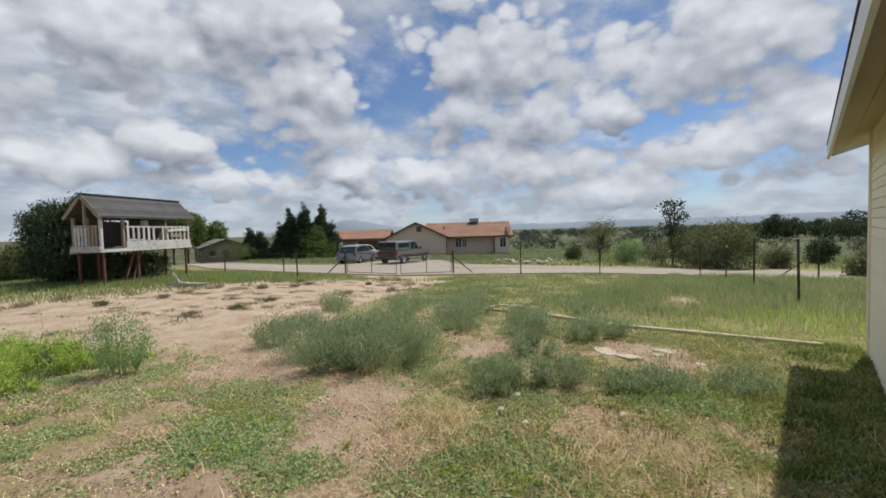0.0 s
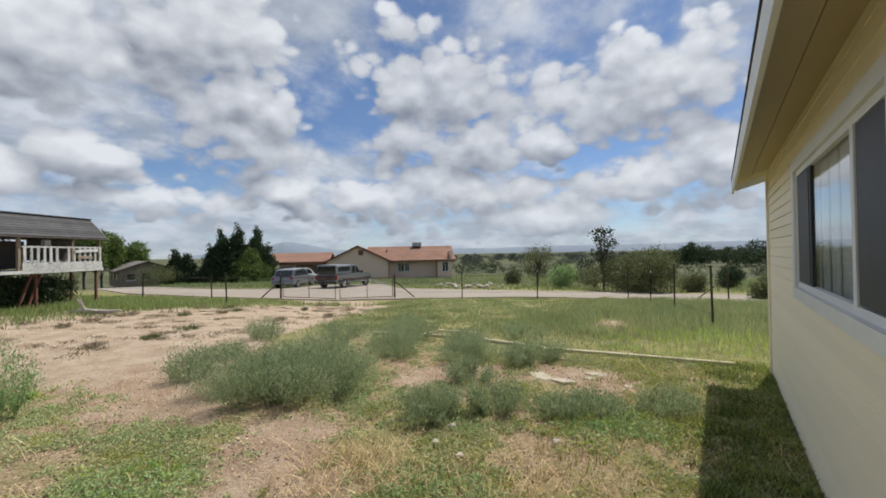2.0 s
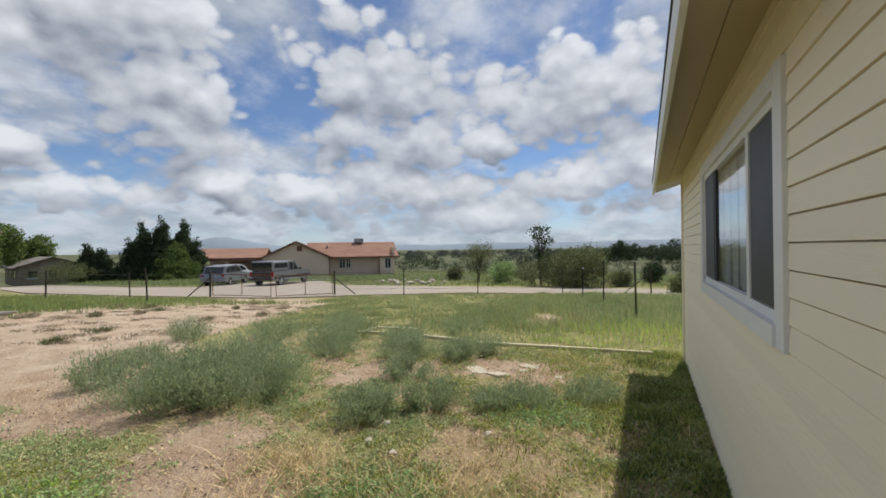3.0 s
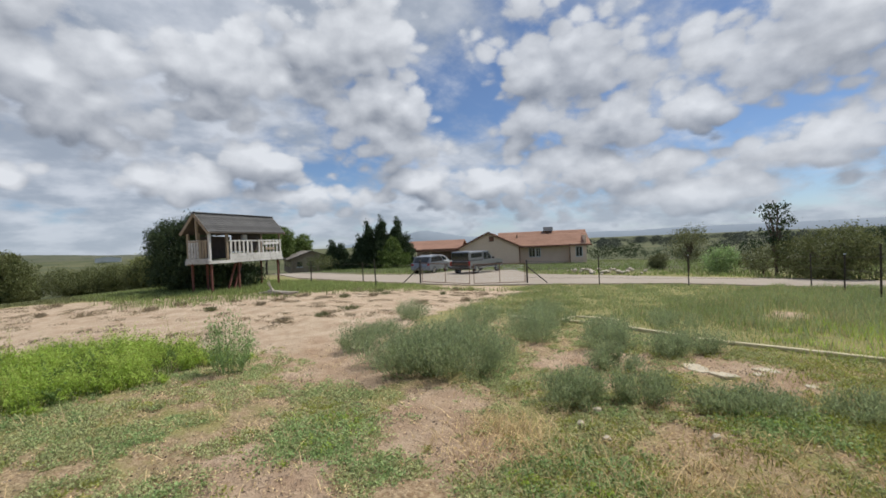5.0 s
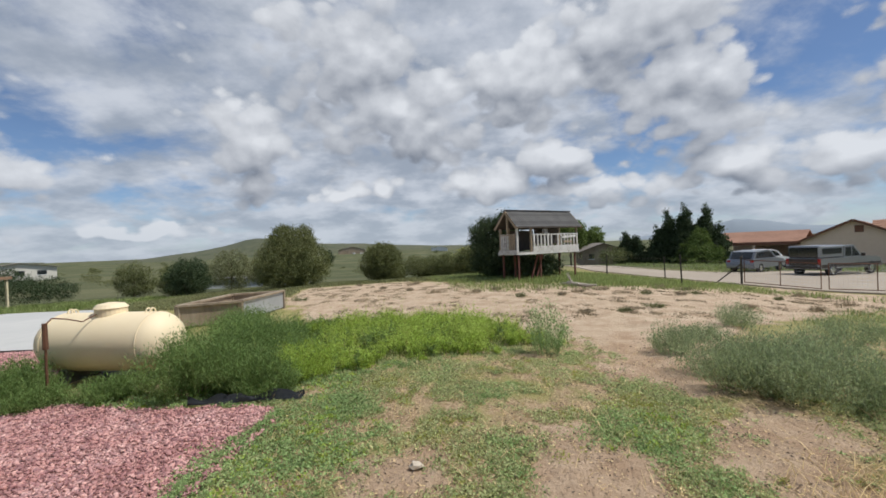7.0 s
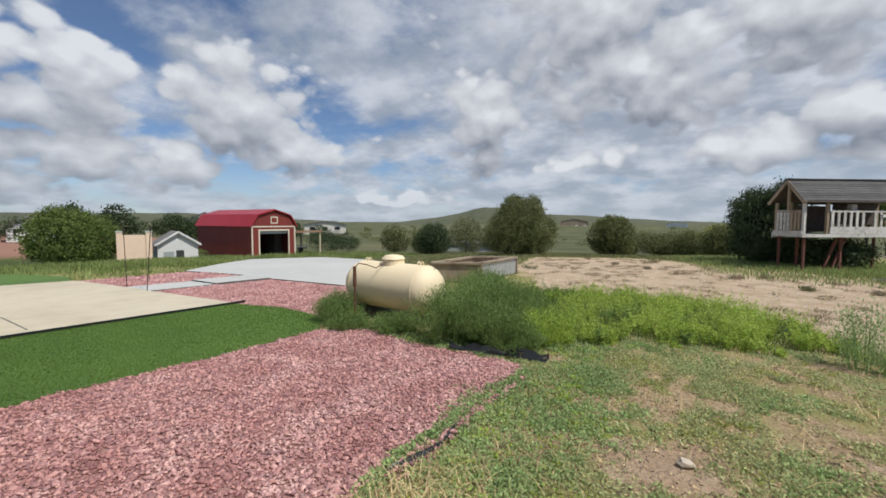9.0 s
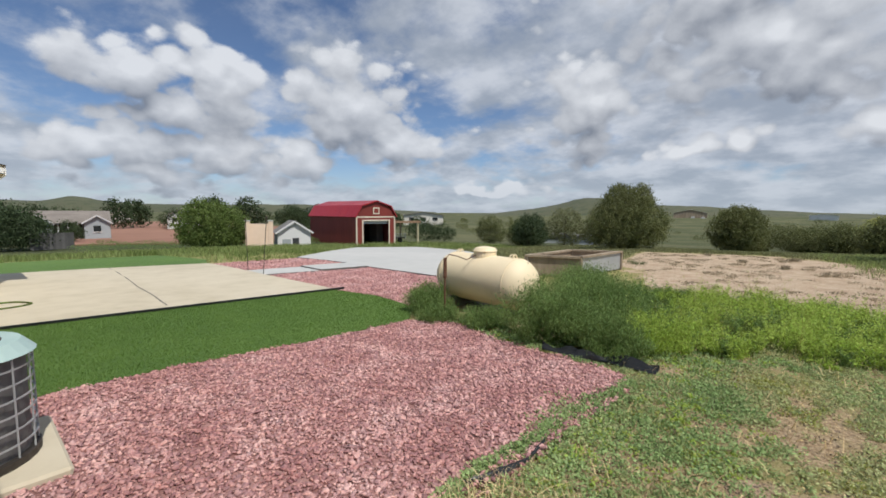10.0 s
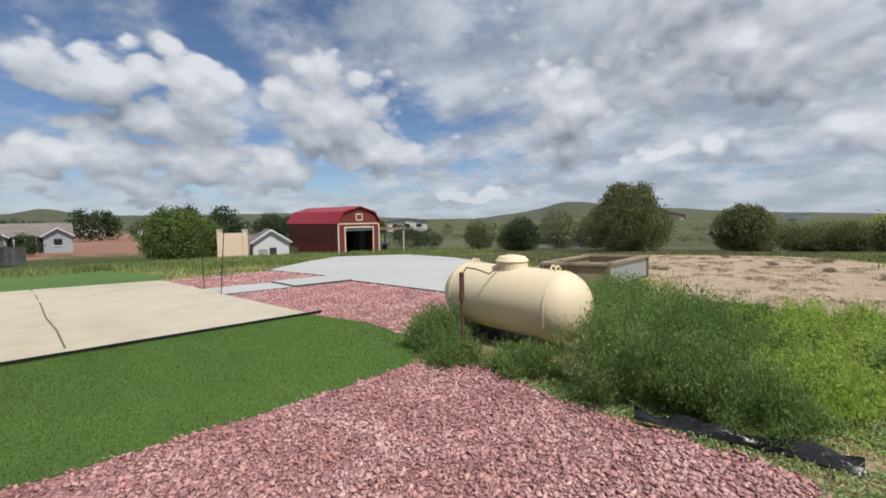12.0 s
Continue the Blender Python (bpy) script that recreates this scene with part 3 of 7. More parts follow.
    sm = math_node(nt, "MULTIPLY_ADD", wild, 0.5, at_s.outputs["Fac"])
    base = mix_node(nt, remap(nt, sm, 0.55, 0.85, 0, 1), base, sandc)
    farc = mix_node(nt, remap(nt, big, 0.36, 0.66, 0, 1), (0.068, 0.082, 0.037), (0.130, 0.132, 0.068))
    base = mix_node(nt, remap(nt, crumbs, 0.57, 0.68, 0, 0.45), base, (0.58, 0.46, 0.33))
    base = mix_node(nt, remap(nt, crumbs, 0.43, 0.33, 0, 0.55), base, (0.14, 0.095, 0.055))
    base = mix_node(nt, at_f.outputs["Fac"], base, farc)
    nt.links.new(base, bsdf.inputs["Base Color"])
    bsdf.inputs["Roughness"].default_value, bsdf.inputs["Specular IOR Level"].default_value = 0.95, 0.2
    b = nt.nodes.new("ShaderNodeBump")
    b.inputs["Strength"].default_value, b.inputs["Distance"].default_value = 1.0, 0.05
    nt.links.new(math_node(nt, "MULTIPLY_ADD", grit, 0.6, wild), b.inputs["Height"])
    nt.links.new(b.outputs[0], bsdf.inputs["Normal"])
    me = bpy.data.meshes.new("ground")
    me.from_pydata(np.stack([x, y, z], 1).tolist(), [], quads.tolist() + hub.tolist())
    me.materials.append(m)
    me.shade_smooth()
    s, gr = masks(x, y)
    rr = np.hypot(x, y)
    far = np.clip((rr - 26) / 14, 0, 1) * (1 - np.where(rr < 60, s, 0))
    for nm, v in (("sand", np.where(rr < 60, s, 0)), ("green", gr), ("far", far), ("yard", np.clip((x + 7.5 + 0.6 * wav(x, y, 1.6, 21)) / 2.5, 0, 0.45))):
        me.attributes.new(nm, "FLOAT", "POINT").data.foreach_set("value", v.astype(np.float32))
    return tagged(new("ground", me), "dry sandy soil with patchy green weeds", "ground", kind="structure")


build_ground()


def patch(name, poly, h, mat, label, category, skirt=0.12, side=None, kind="structure", step=0.6):
    """A sheet that lies on the ground, with an edge of its own."""
    bm = bmesh.new()
    bm.faces.new([bm.verts.new((x, y, 0)) for x, y in poly])
    xs, ys = [p[0] for p in poly], [p[1] for p in poly]
    for lo, hi, no in ((min(xs), max(xs), (1, 0, 0)), (min(ys), max(ys), (0, 1, 0))):
        st = max(step, (hi - lo) / 24)
        k = lo + st
        while k < hi:
            bmesh.ops.bisect_plane(bm, geom=bm.verts[:] + bm.edges[:] + bm.faces[:], plane_co=(k if no[0] else 0, k if no[1] else 0, 0), plane_no=no)
            k += st
    bmesh.ops.recalc_face_normals(bm, faces=bm.faces)
    if bm.faces and sum(f.normal.z for f in bm.faces) < 0:
        bmesh.ops.reverse_faces(bm, faces=bm.faces)
    for v in bm.verts:
        v.co.z = zl(v.co.x, v.co.y) + h
    rim = [e for e in bm.edges if e.is_boundary]
    ex = bmesh.ops.extrude_edge_only(bm, edges=rim)["geom"]
    new_faces = [f for f in ex if isinstance(f, bmesh.types.BMFace)]
    for v in ex:
        if isinstance(v, bmesh.types.BMVert):
            v.co.z -= skirt
    if side is not None:
        for f in new_faces:
            f.material_index = 1
    ob = part(name, bm, mat)
    if side is not None:
        ob.data.materials.append(side)
    return tagged(ob, label, category, kind=kind)

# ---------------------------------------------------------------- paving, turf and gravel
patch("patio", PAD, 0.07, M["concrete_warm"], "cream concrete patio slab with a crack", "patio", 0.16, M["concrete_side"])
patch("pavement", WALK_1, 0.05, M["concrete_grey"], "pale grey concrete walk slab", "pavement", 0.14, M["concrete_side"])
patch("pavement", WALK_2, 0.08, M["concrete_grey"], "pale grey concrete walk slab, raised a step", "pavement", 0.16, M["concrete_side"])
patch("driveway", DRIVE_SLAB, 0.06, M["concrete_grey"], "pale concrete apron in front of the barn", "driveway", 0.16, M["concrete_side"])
patch("turf", TURF_1, 0.035, M["turf"], "bright green artificial turf", "turf", 0.08)
patch("turf", TURF_2, 0.035, M["turf"], "bright green artificial turf", "turf", 0.08)
BED_1 = patch("gravel_bed", GRAVEL_1, 0.02, M["gravel_bed"], "bed of red crushed gravel", "gravel")
BED_2 = patch("gravel_bed", GRAVEL_2, 0.02, M["gravel_bed"], "bed of red crushed gravel beside the patio", "gravel")
patch("gravel_bed", GRAVEL_3, 0.02, M["gravel_bed"], "bed of red crushed gravel behind the walk", "gravel")

patch("road", ROAD, 0.05, M["road"], "pale gravel road and parking area", "road", 0.3, step=2.0)

crack = bmesh.new()
_pts = [(-2.32, -8.74), (-2.44, -10.0), (-2.50, -11.2), (-2.64, -12.6), (-2.78, -14.2), (-2.92, -16.0)]
for (x0, y0), (x1, y1) in zip(_pts, _pts[1:]):
    add_beam(crack, (x0, y0, zl(x0, y0) + 0.0695), (x1, y1, zl(x1, y1) + 0.0695), 0.022, 0.006)
tagged(part("joint", crack, M["concrete_side"]), "dark crack across the patio slab", "crack", kind="structure")

# dark border strip along the turf's edge of the patio
for p, q in (((0.46, -8.97), (-1.78, -8.6)), ((-1.78, -8.6), (-5.12, -8.07)), ((-5.12, -8.07), (-5.34, -8.06))):
    tagged(part("edging", beam((*p, zl(*p) + 0.045), (*q, zl(*q) + 0.045), 0.02, 0.07), M["plastic_black"]), "black plastic lawn edging", "edging", kind="structure")


# ---------------------------------------------------------------- the near house
WX, WY = 0.463, 6.89


def siding_wall(name, x, y0, y1, z0, z1, holes, label, far=False):
    """A wall in the plane x, clad in lap boards; holes: (y0, y1, z0, z1)."""
    w = thing(name, pose(0, 0, 0), label, "wall", kind="structure")
    bm = bmesh.new()
    ys = sorted({y0, y1, *[h[0] for h in holes], *[h[1] for h in holes]})
    for a, b in zip(ys, ys[1:]):
        hs = [h for h in holes if h[0] <= a and h[1] >= b]
        if hs:
            h = hs[0]
            add_box(bm, (x + 0.09, (a + b) / 2, (z0 + h[2]) / 2), (0.12, b - a, h[2] - z0))
            add_box(bm, (x + 0.09, (a + b) / 2, (h[3] + z1) / 2), (0.12, b - a, z1 - h[3]))
        else:
            add_box(bm, (x + 0.09, (a + b) / 2, (z0 + z1) / 2), (0.12, b - a, z1 - z0))
    part("wall_core", bm, M["siding"], w)
    step = 0.100
    z = z0 + 0.076
    while z < z1 - 0.02:
        top = min(z + step, z1)
        cuts = [(y0, y1)]
        for h in holes:
            if top > h[2] and z < h[3]:
                cuts = [c for a, b in cuts for c in ((a, min(b, h[0])), (max(a, h[1]), b)) if c[1] - c[0] > 0.02]
        for a, b in cuts:
            bb = bmesh.new()
            vs = []
            for yy in (a, b):
                vs.append([bb.verts.new(p) for p in ((x + 0.03, yy, z), (x, yy, z + 0.002), (x + 0.006, yy, top - 0.004), (x + 0.03, yy, top - 0.004))])
            for i in range(4):
                bb.faces.new((vs[0][i], vs[0][(i + 1) % 4], vs[1][(i + 1) % 4], vs[1][i]))
            bb.faces.new(vs[0][::-1])
            bb.faces.new(vs[1])
            bmesh.ops.recalc_face_normals(bb, faces=bb.faces)
            part("siding_board", bb, M["siding"], w)
        z += step
    return w


WIN = (2.31, 4.60, 1.25, 2.18)     # y0, y1, z0, z1 of the opening
HOUSE_END = -13.1
siding_wall("wall_west", WX, HOUSE_END, WY, -0.1, 2.72, [WIN], "cream lap siding wall of the near house")
siding_wall("wall_annex", -0.50, -14.6, HOUSE_END, -0.1, 2.62, [], "cream lap siding wall of the house's far wing")
tagged(part("wall_north", box((WX + 5.05, WY - 0.06, 1.3), (9.98, 0.12, 2.84)), M["siding"]), "cream end wall of the near house", "wall", kind="structure")
tagged(part("wall_step", box((-0.02, HOUSE_END + 0.07, 1.25), (0.92, 0.12, 2.74)), M["siding"]), "cream wall where the house steps out", "wall", kind="structure")
tagged(part("wall_south", box((4.6, -14.55, 1.25), (10.1, 0.12, 2.74)), M["siding"]), "cream rear wall of the near house", "wall", kind="structure")
tagged(part("corner_trim", box((WX - 0.002, WY - 0.045, 1.31), (0.035, 0.10, 2.8)), M["siding"]), "cream corner board", "trim", kind="structure")
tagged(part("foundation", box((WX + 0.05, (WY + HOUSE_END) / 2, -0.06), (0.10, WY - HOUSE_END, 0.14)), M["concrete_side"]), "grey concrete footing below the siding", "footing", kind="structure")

win = thing("window_1", pose(WX, 0, 0), "white sliding window with a dark insect screen and a pale blind", "window", kind="structure")
a, b, c, d = WIN
for nm, bx in (("trim_side", box((-0.004, a - 0.05, (c + d) / 2), (0.020, 0.12, d - c + 0.16))), ("trim_side", box((-0.004, b + 0.05, (c + d) / 2), (0.020, 0.12, d - c + 0.16))),
               ("trim_head", box((-0.004, (a + b) / 2, d + 0.035), (0.022, b - a + 0.016, 0.085))), ("window_sill", box((-0.010, (a + b) / 2, c - 0.035), (0.034, b - a + 0.016, 0.085)))):
    part(nm, bx, M["white_trim"], win)
frame_bm = bmesh.new()
for cy, cz, sy, sz in ((a + 0.012, (c + d) / 2, 0.024, d - c), (b - 0.03, (c + d) / 2, 0.05, d - c), ((a + b) / 2, c + 0.028, b - a - 0.11, 0.045), ((a + b) / 2, d - 0.028, b - a - 0.11, 0.045)):
    add_box(frame_bm, (0.022, cy, cz), (0.03, sy, sz))
part("window_frame", frame_bm, M["white_trim"], win)
part("sash_rail", box((0.012, 2.87, (c + d) / 2), (0.02, 0.06, d - c - 0.10)), M["white_trim"], win)
part("sash_rail", box((0.022, 4.03, (c + d) / 2), (0.02, 0.045, d - c - 0.10)), M["screen"], win)
glass = bpy.data.materials.new("window_glass")
glass.use_nodes = True
_gb = glass.node_tree.nodes["Principled BSDF"]
_gb.inputs["Transmission Weight"].default_value, _gb.inputs["Roughness"].default_value, _gb.inputs["IOR"].default_value = 1.0, 0.02, 1.45
_gb.inputs["Base Color"].default_value = (0.93, 0.95, 0.95, 1)
for y0, y1 in ((a + 0.06, 2.85), (2.90, b - 0.06)):
    g_ = part("pane", box((0.026, (y0 + y1) / 2, (c + d) / 2), (0.006, y1 - y0, d - c - 0.12)), glass, win)
    g_.visible_shadow = False
part("insect_screen", box((0.010, (a + 2.85) / 2, (c + d) / 2), (0.004, 2.85 - a - 0.05, d - c - 0.12)), M["screen"], win, "dark mesh insect screen")
part("insect_screen", box((0.010, 4.30, (c + d) / 2), (0.004, 0.48, d - c - 0.12)), M["screen"], win, "dark mesh insect screen")
for i in range(9):
    y = 2.96 + i * 0.135
    part("blind_slat", box((0.06 + 0.012 * (i % 2), y, (c + d) / 2), (0.008, 0.132, d - c)), M["curtain"], win)
# unseen room wall, coloured dark to stand for the dim room
tagged(part("wall_inside", box((0.75, 3.4, 1.7), (0.04, 4.0, 1.6)), M["dark_inside"]), "added room wall behind the window, dark for the dim room", "wall", kind="structure")


def eave_roof(name, x_eave, x_ridge, y0, y1, z_eave, slope, label):
    """A shingled roof side that rises to the right of its eave, with fascia, boarded soffit and rafters."""
    r = thing(name, pose(0, 0, 0), label, "roof", kind="structure")
    dz = (x_ridge - x_eave) * slope
    bm = bmesh.new()
    for y in (y0, y1):
        for x, z in ((x_eave, z_eave), (x_ridge, z_eave + dz), (x_ridge, z_eave + dz + 0.05), (x_eave, z_eave + 0.05)):
            bm.verts.new((x, y, z))
    bm.verts.ensure_lookup_table()
    v = bm.verts
    for f in ((0, 1, 2, 3), (7, 6, 5, 4), (0, 4, 5, 1), (1, 5, 6, 2), (2, 6, 7, 3), (3, 7, 4, 0)):
        bm.faces.new([v[i] for i in f])
    bmesh.ops.recalc_face_normals(bm, faces=bm.faces)
    part("roof_deck", bm, M["soffit"], r)
    k = 0
    x = x_eave - 0.03
    while x < min(x_ridge, x_eave + 1.6):
        z = z_eave + (x - x_eave) * slope + 0.055 + 0.004 * (k % 2)
        sh = bmesh.new()
        for yy in (y0 - 0.03, y1 + 0.03):
            for xx, zz in ((x, z), (x + 0.19, z + 0.19 * slope + 0.004), (x + 0.19, z + 0.19 * slope + 0.012), (x, z + 0.016)):
                sh.verts.new((xx, yy, zz))
        sh.verts.ensure_lookup_table()
        w = sh.verts
        for f in ((0, 1, 2, 3), (7, 6, 5, 4), (0, 4, 5, 1), (1, 5, 6, 2), (2, 6, 7, 3), (3, 7, 4, 0)):
            sh.faces.new([w[i] for i in f])
        bmesh.ops.recalc_face_normals(sh, faces=sh.faces)
        part("shingle_course", sh, M["roof_grey"], r)
        x += 0.15
        k += 1
    up = bmesh.new()
    for yy in (y0 - 0.03, y1 + 0.03):
        for xx, zz in ((x, z_eave + (x - x_eave) * slope + 0.056), (x_ridge, z_eave + dz + 0.056), (x_ridge, z_eave + dz + 0.07), (x, z_eave + (x - x_eave) * slope + 0.07)):
            up.verts.new((xx, yy, zz))
    up.verts.ensure_lookup_table()
    w = up.verts
    for f in ((0, 1, 2, 3), (7, 6, 5, 4), (0, 4, 5, 1), (1, 5, 6, 2), (2, 6, 7, 3), (3, 7, 4, 0)):
        up.faces.new([w[i] for i in f])
    bmesh.ops.recalc_face_normals(up, faces=up.faces)
    part("roof_cover", up, M["roof_grey"], r)
    part("fascia", box((x_eave - 0.012, (y0 + y1) / 2, z_eave - 0.055), (0.024, y1 - y0, 0.17)), M["white_trim"], r, "off-white fascia board")
    for i in range(2):
        xa, xb = x_eave + 0.006 + 0.17 * i, x_eave + 0.17 + 0.17 * i
        part("soffit_board", beam((xa, (y0 + y1) / 2, z_eave - 0.02 + (xa - x_eave) * slope), (xb, (y0 + y1) / 2, z_eave - 0.02 + (xb - x_eave) * slope), y1 - y0 - 0.06, 0.018), M["soffit"], r)
    for yy in (y1 - 0.012, y0 + 0.012):
        part("bargeboard", beam((x_eave, yy, z_eave - 0.035), (x_ridge, yy, z_eave - 0.035 + dz), 0.024, 0.15), M["white_trim"], r, "off-white barge board")
    return r


eave_roof("roof_west", 0.13, 5.2, HOUSE_END + 0.2, 7.40, 2.47, 0.30, "grey shingle roof side with a white fascia and tan soffit")
eave_roof("roof_annex", -0.82, 5.2, -15.0, HOUSE_END + 0.02, 2.44, 0.30, "grey shingle roof over the house's far wing")
tagged(part("roof_east", box((7.9, -3.8, 3.2), (5.6, 22.6, 0.1), Matrix.Identity(4)), M["roof_grey"]), "grey shingle roof side facing away", "roof", kind="structure")
tagged(part("wall_east", box((10.4, -3.8, 1.3), (0.12, 21.4, 2.84)), M["siding"]), "cream wall on the house's far side", "wall", kind="structure")

# wall lantern on the far wing
lantern = thing("wall_lantern", pose(-0.50, -14.2, 1.75), "dark metal wall lantern on cream siding", "wall lamp")
part("backplate", box((-0.012, 0, 0.05), (0.02, 0.09, 0.16), bevel=0.004), M["steel_dark"], lantern)
part("arm", beam((-0.02, 0, 0.10), (-0.15, 0, 0.14), 0.018), M["steel_dark"], lantern)
part("cap", rod((-0.15, 0, 0.06), (-0.15, 0, 0.13), 0.075, 0.01, 6), M["steel_dark"], lantern)
part("lantern_glass", rod((-0.15, 0, -0.12), (-0.15, 0, 0.06), 0.045, 0.065, 6), M["glass_dark"], lantern)
part("finial", rod((-0.15, 0, -0.15), (-0.15, 0, -0.12), 0.012, 0.04, 6), M["steel_dark"], lantern)

# ---------------------------------------------------------------- condenser by the wall
ac = thing("air_conditioner", pose(-0.03, -4.62, 0.07) @ Matrix.Diagonal((0.97, 0.97, 0.93, 1)), "round grey outdoor condenser with a teal top and wire guard", "air conditioner")
pad_bm = box((0, 0, 0), (0.94, 1.0, 0.16), bevel=0.018)
tagged(part("condenser_pad", pad_bm, M["concrete_warm"]), "cream concrete equipment pad", "equipment pad").matrix_basis = pose(-0.04, -4.60, -0.01)
part("base_pan", rod((0, 0, 0), (0, 0, 0.05), 0.40, 0.40, 28), M["steel_dark"], ac)
part("coil", rod((0, 0, 0.05), (0, 0, 0.72), 0.355, 0.355, 28), M["coil"], ac)
part("top_cover", rod((0, 0, 0.72), (0, 0, 0.80), 0.41, 0.34, 28), M["teal_paint"], ac, "faded teal top cover", smooth=False)
part("fan_grille", rod((0, 0, 0.80), (0, 0, 0.815), 0.25, 0.23, 24), M["steel_dark"], ac)
for i in range(16):
    t = i * math.tau / 16
    part("guard_bar", rod((0.385 * math.cos(t), 0.385 * math.sin(t), 0.05), (0.385 * math.cos(t), 0.385 * math.sin(t), 0.73), 0.006, None, 5), M["galv"], ac)
for k in range(6):
    ring = bmesh.new()
    for i in range(28):
        t, u = i * math.tau / 28, (i + 1) * math.tau / 28
        add_beam(ring, (0.385 * math.cos(t), 0.385 * math.sin(t), 0.14 + 0.1 * k), (0.385 * math.cos(u), 0.385 * math.sin(u), 0.14 + 0.1 * k), 0.010, 0.010)
    part("guard_ring", ring, M["galv"], ac)

# ---------------------------------------------------------------- gas tank
TANK_C = (-5.86, -4.86)
tank = thing("propane_tank", pose(*TANK_C, 0.0, 0, 0, 81), "cream painted horizontal gas tank with a domed lid", "gas tank")
R_, L_ = 0.40, 2.02
prof = [(-L_ / 2 + R_ * (1 - math.cos(t)) * 0.82, R_ * math.sin(t)) for t in np.linspace(0.0, math.pi / 2, 9)]
prof = prof + [(-x, r) for x, r in reversed(prof)]
bm = bmesh.new()
rings = []
for x, r in prof:
    rings.append([bm.verts.new((x, max(r, 0.004) * math.cos(t), 0.52 + max(r, 0.004) * math.sin(t))) for t in np.linspace(0, math.tau, 40, endpoint=False)])
for r0, r1 in zip(rings, rings[1:]):
    for i in range(40):
        bm.faces.new((r0[i], r0[(i + 1) % 40], r1[(i + 1) % 40], r1[i]))
bm.faces.new(rings[0])
bm.faces.new(rings[-1][::-1])
bmesh.ops.recalc_face_normals(bm, faces=bm.faces)
part("shell", bm, M["tank"], tank, smooth=True)
for x in (-L_ / 2 + 0.30, L_ / 2 - 0.30):
    wb = bmesh.new()
    for i in range(40):
        t, u = i * math.tau / 40, (i + 1) * math.tau / 40
        add_beam(wb, (x, (R_ + 0.001) * math.cos(t), 0.52 + (R_ + 0.001) * math.sin(t)), (x, (R_ + 0.001) * math.cos(u), 0.52 + (R_ + 0.001) * math.sin(u)), 0.018, 0.006)
    part("weld_seam", wb, M["tank"], tank)
dome = bmesh.new()
for z0, z1, r0, r1 in ((0.87, 0.99, 0.19, 0.19), (0.99, 1.04, 0.205, 0.16), (1.04, 1.06, 0.16, 0.06)):
    add_rod(dome, (0.0, 0, z0), (0.0, 0, z1), r0, r1, 24)
part("dome_lid", dome, M["tank"], tank, "cream domed valve cover")
for x in (-0.64, -0.58, 0.58, 0.64):
    lug = bmesh.new()
    for i in range(8):
        t, u = math.pi * i / 8, math.pi * (i + 1) / 8
        add_rod(lug, (x, 0.05 * math.cos(t), 0.91 + 0.06 * math.sin(t)), (x, 0.05 * math.cos(u), 0.91 + 0.06 * math.sin(u)), 0.011, None, 6)
    part("lifting_lug", lug, M["tank"], tank)
for x in (-0.52, 0.52):
    part("saddle", box((x, 0, 0.08), (0.14, 0.5, 0.20), bevel=0.01), M["concrete_side"], tank)
# dark box added beneath the tank to deepen its shadow
part("shade_block", box((0, 0, 0.03), (0.5, 0.34, 0.1)), M["steel_dark"], tank)
gauge = thing("gas_riser", pose(-4.98, -4.98, 0.0), "rusty gas riser pipe with a regulator and copper line", "gas pipe")
part("pipe", rod((0, 0, 0), (0, 0, 0.92), 0.014, None, 8), M["rust"], gauge)
part("regulator", rod((0, 0, 0.62), (0, 0, 0.93), 0.030, 0.026, 8), M["rust"], gauge)
hose = bmesh.new()
_hp = [(0, 0, 0.90), (-0.12, -0.02, 0.97), (-0.3, 0.0, 0.93), (-0.5, 0.03, 0.86), (-0.72, 0.06, 0.93), (-0.80, 0.08, 0.96)]
for p, q in zip(_hp, _hp[1:]):
    add_rod(hose, p, q, 0.008, None, 6)
part("supply_line", hose, M["rust"], gauge)

# ---------------------------------------------------------------- planter box of timber and sheet metal
planter = thing("planter_box", pose(0, 0, 0), "raised bed of weathered timber with grey metal side panels", "planter")
P = [(-10.3, -5.1), (-9.85, -6.35), (-12.2, -6.2), (-12.65, -4.9)]
for i in range(4):
    (x0, y0), (x1, y1) = P[i], P[(i + 1) % 4]
    z0 = min(zl(x0, y0), zl(x1, y1))
    mat = M["galv"] if i == 3 else M["wood_old"]
    part("side_panel", beam((x0, y0, z0 + 0.27), (x1, y1, z0 + 0.27), 0.03, 0.46), mat, planter, "grey sheet-metal panel" if i == 3 else "")
    part("top_rail", beam((x0, y0, z0 + 0.53), (x1, y1, z0 + 0.53), 0.14, 0.05), M["wood_old"], planter)
    part("corner_post", box((x0, y0, z0 + 0.25), (0.10, 0.10, 0.56)), M["wood_old"], planter)
soil = bmesh.new()
soil.faces.new([soil.verts.new((x, y, zl(x, y) + 0.36)) for x, y in P])
part("soil", soil, M["wood_old"], planter, "dry soil")

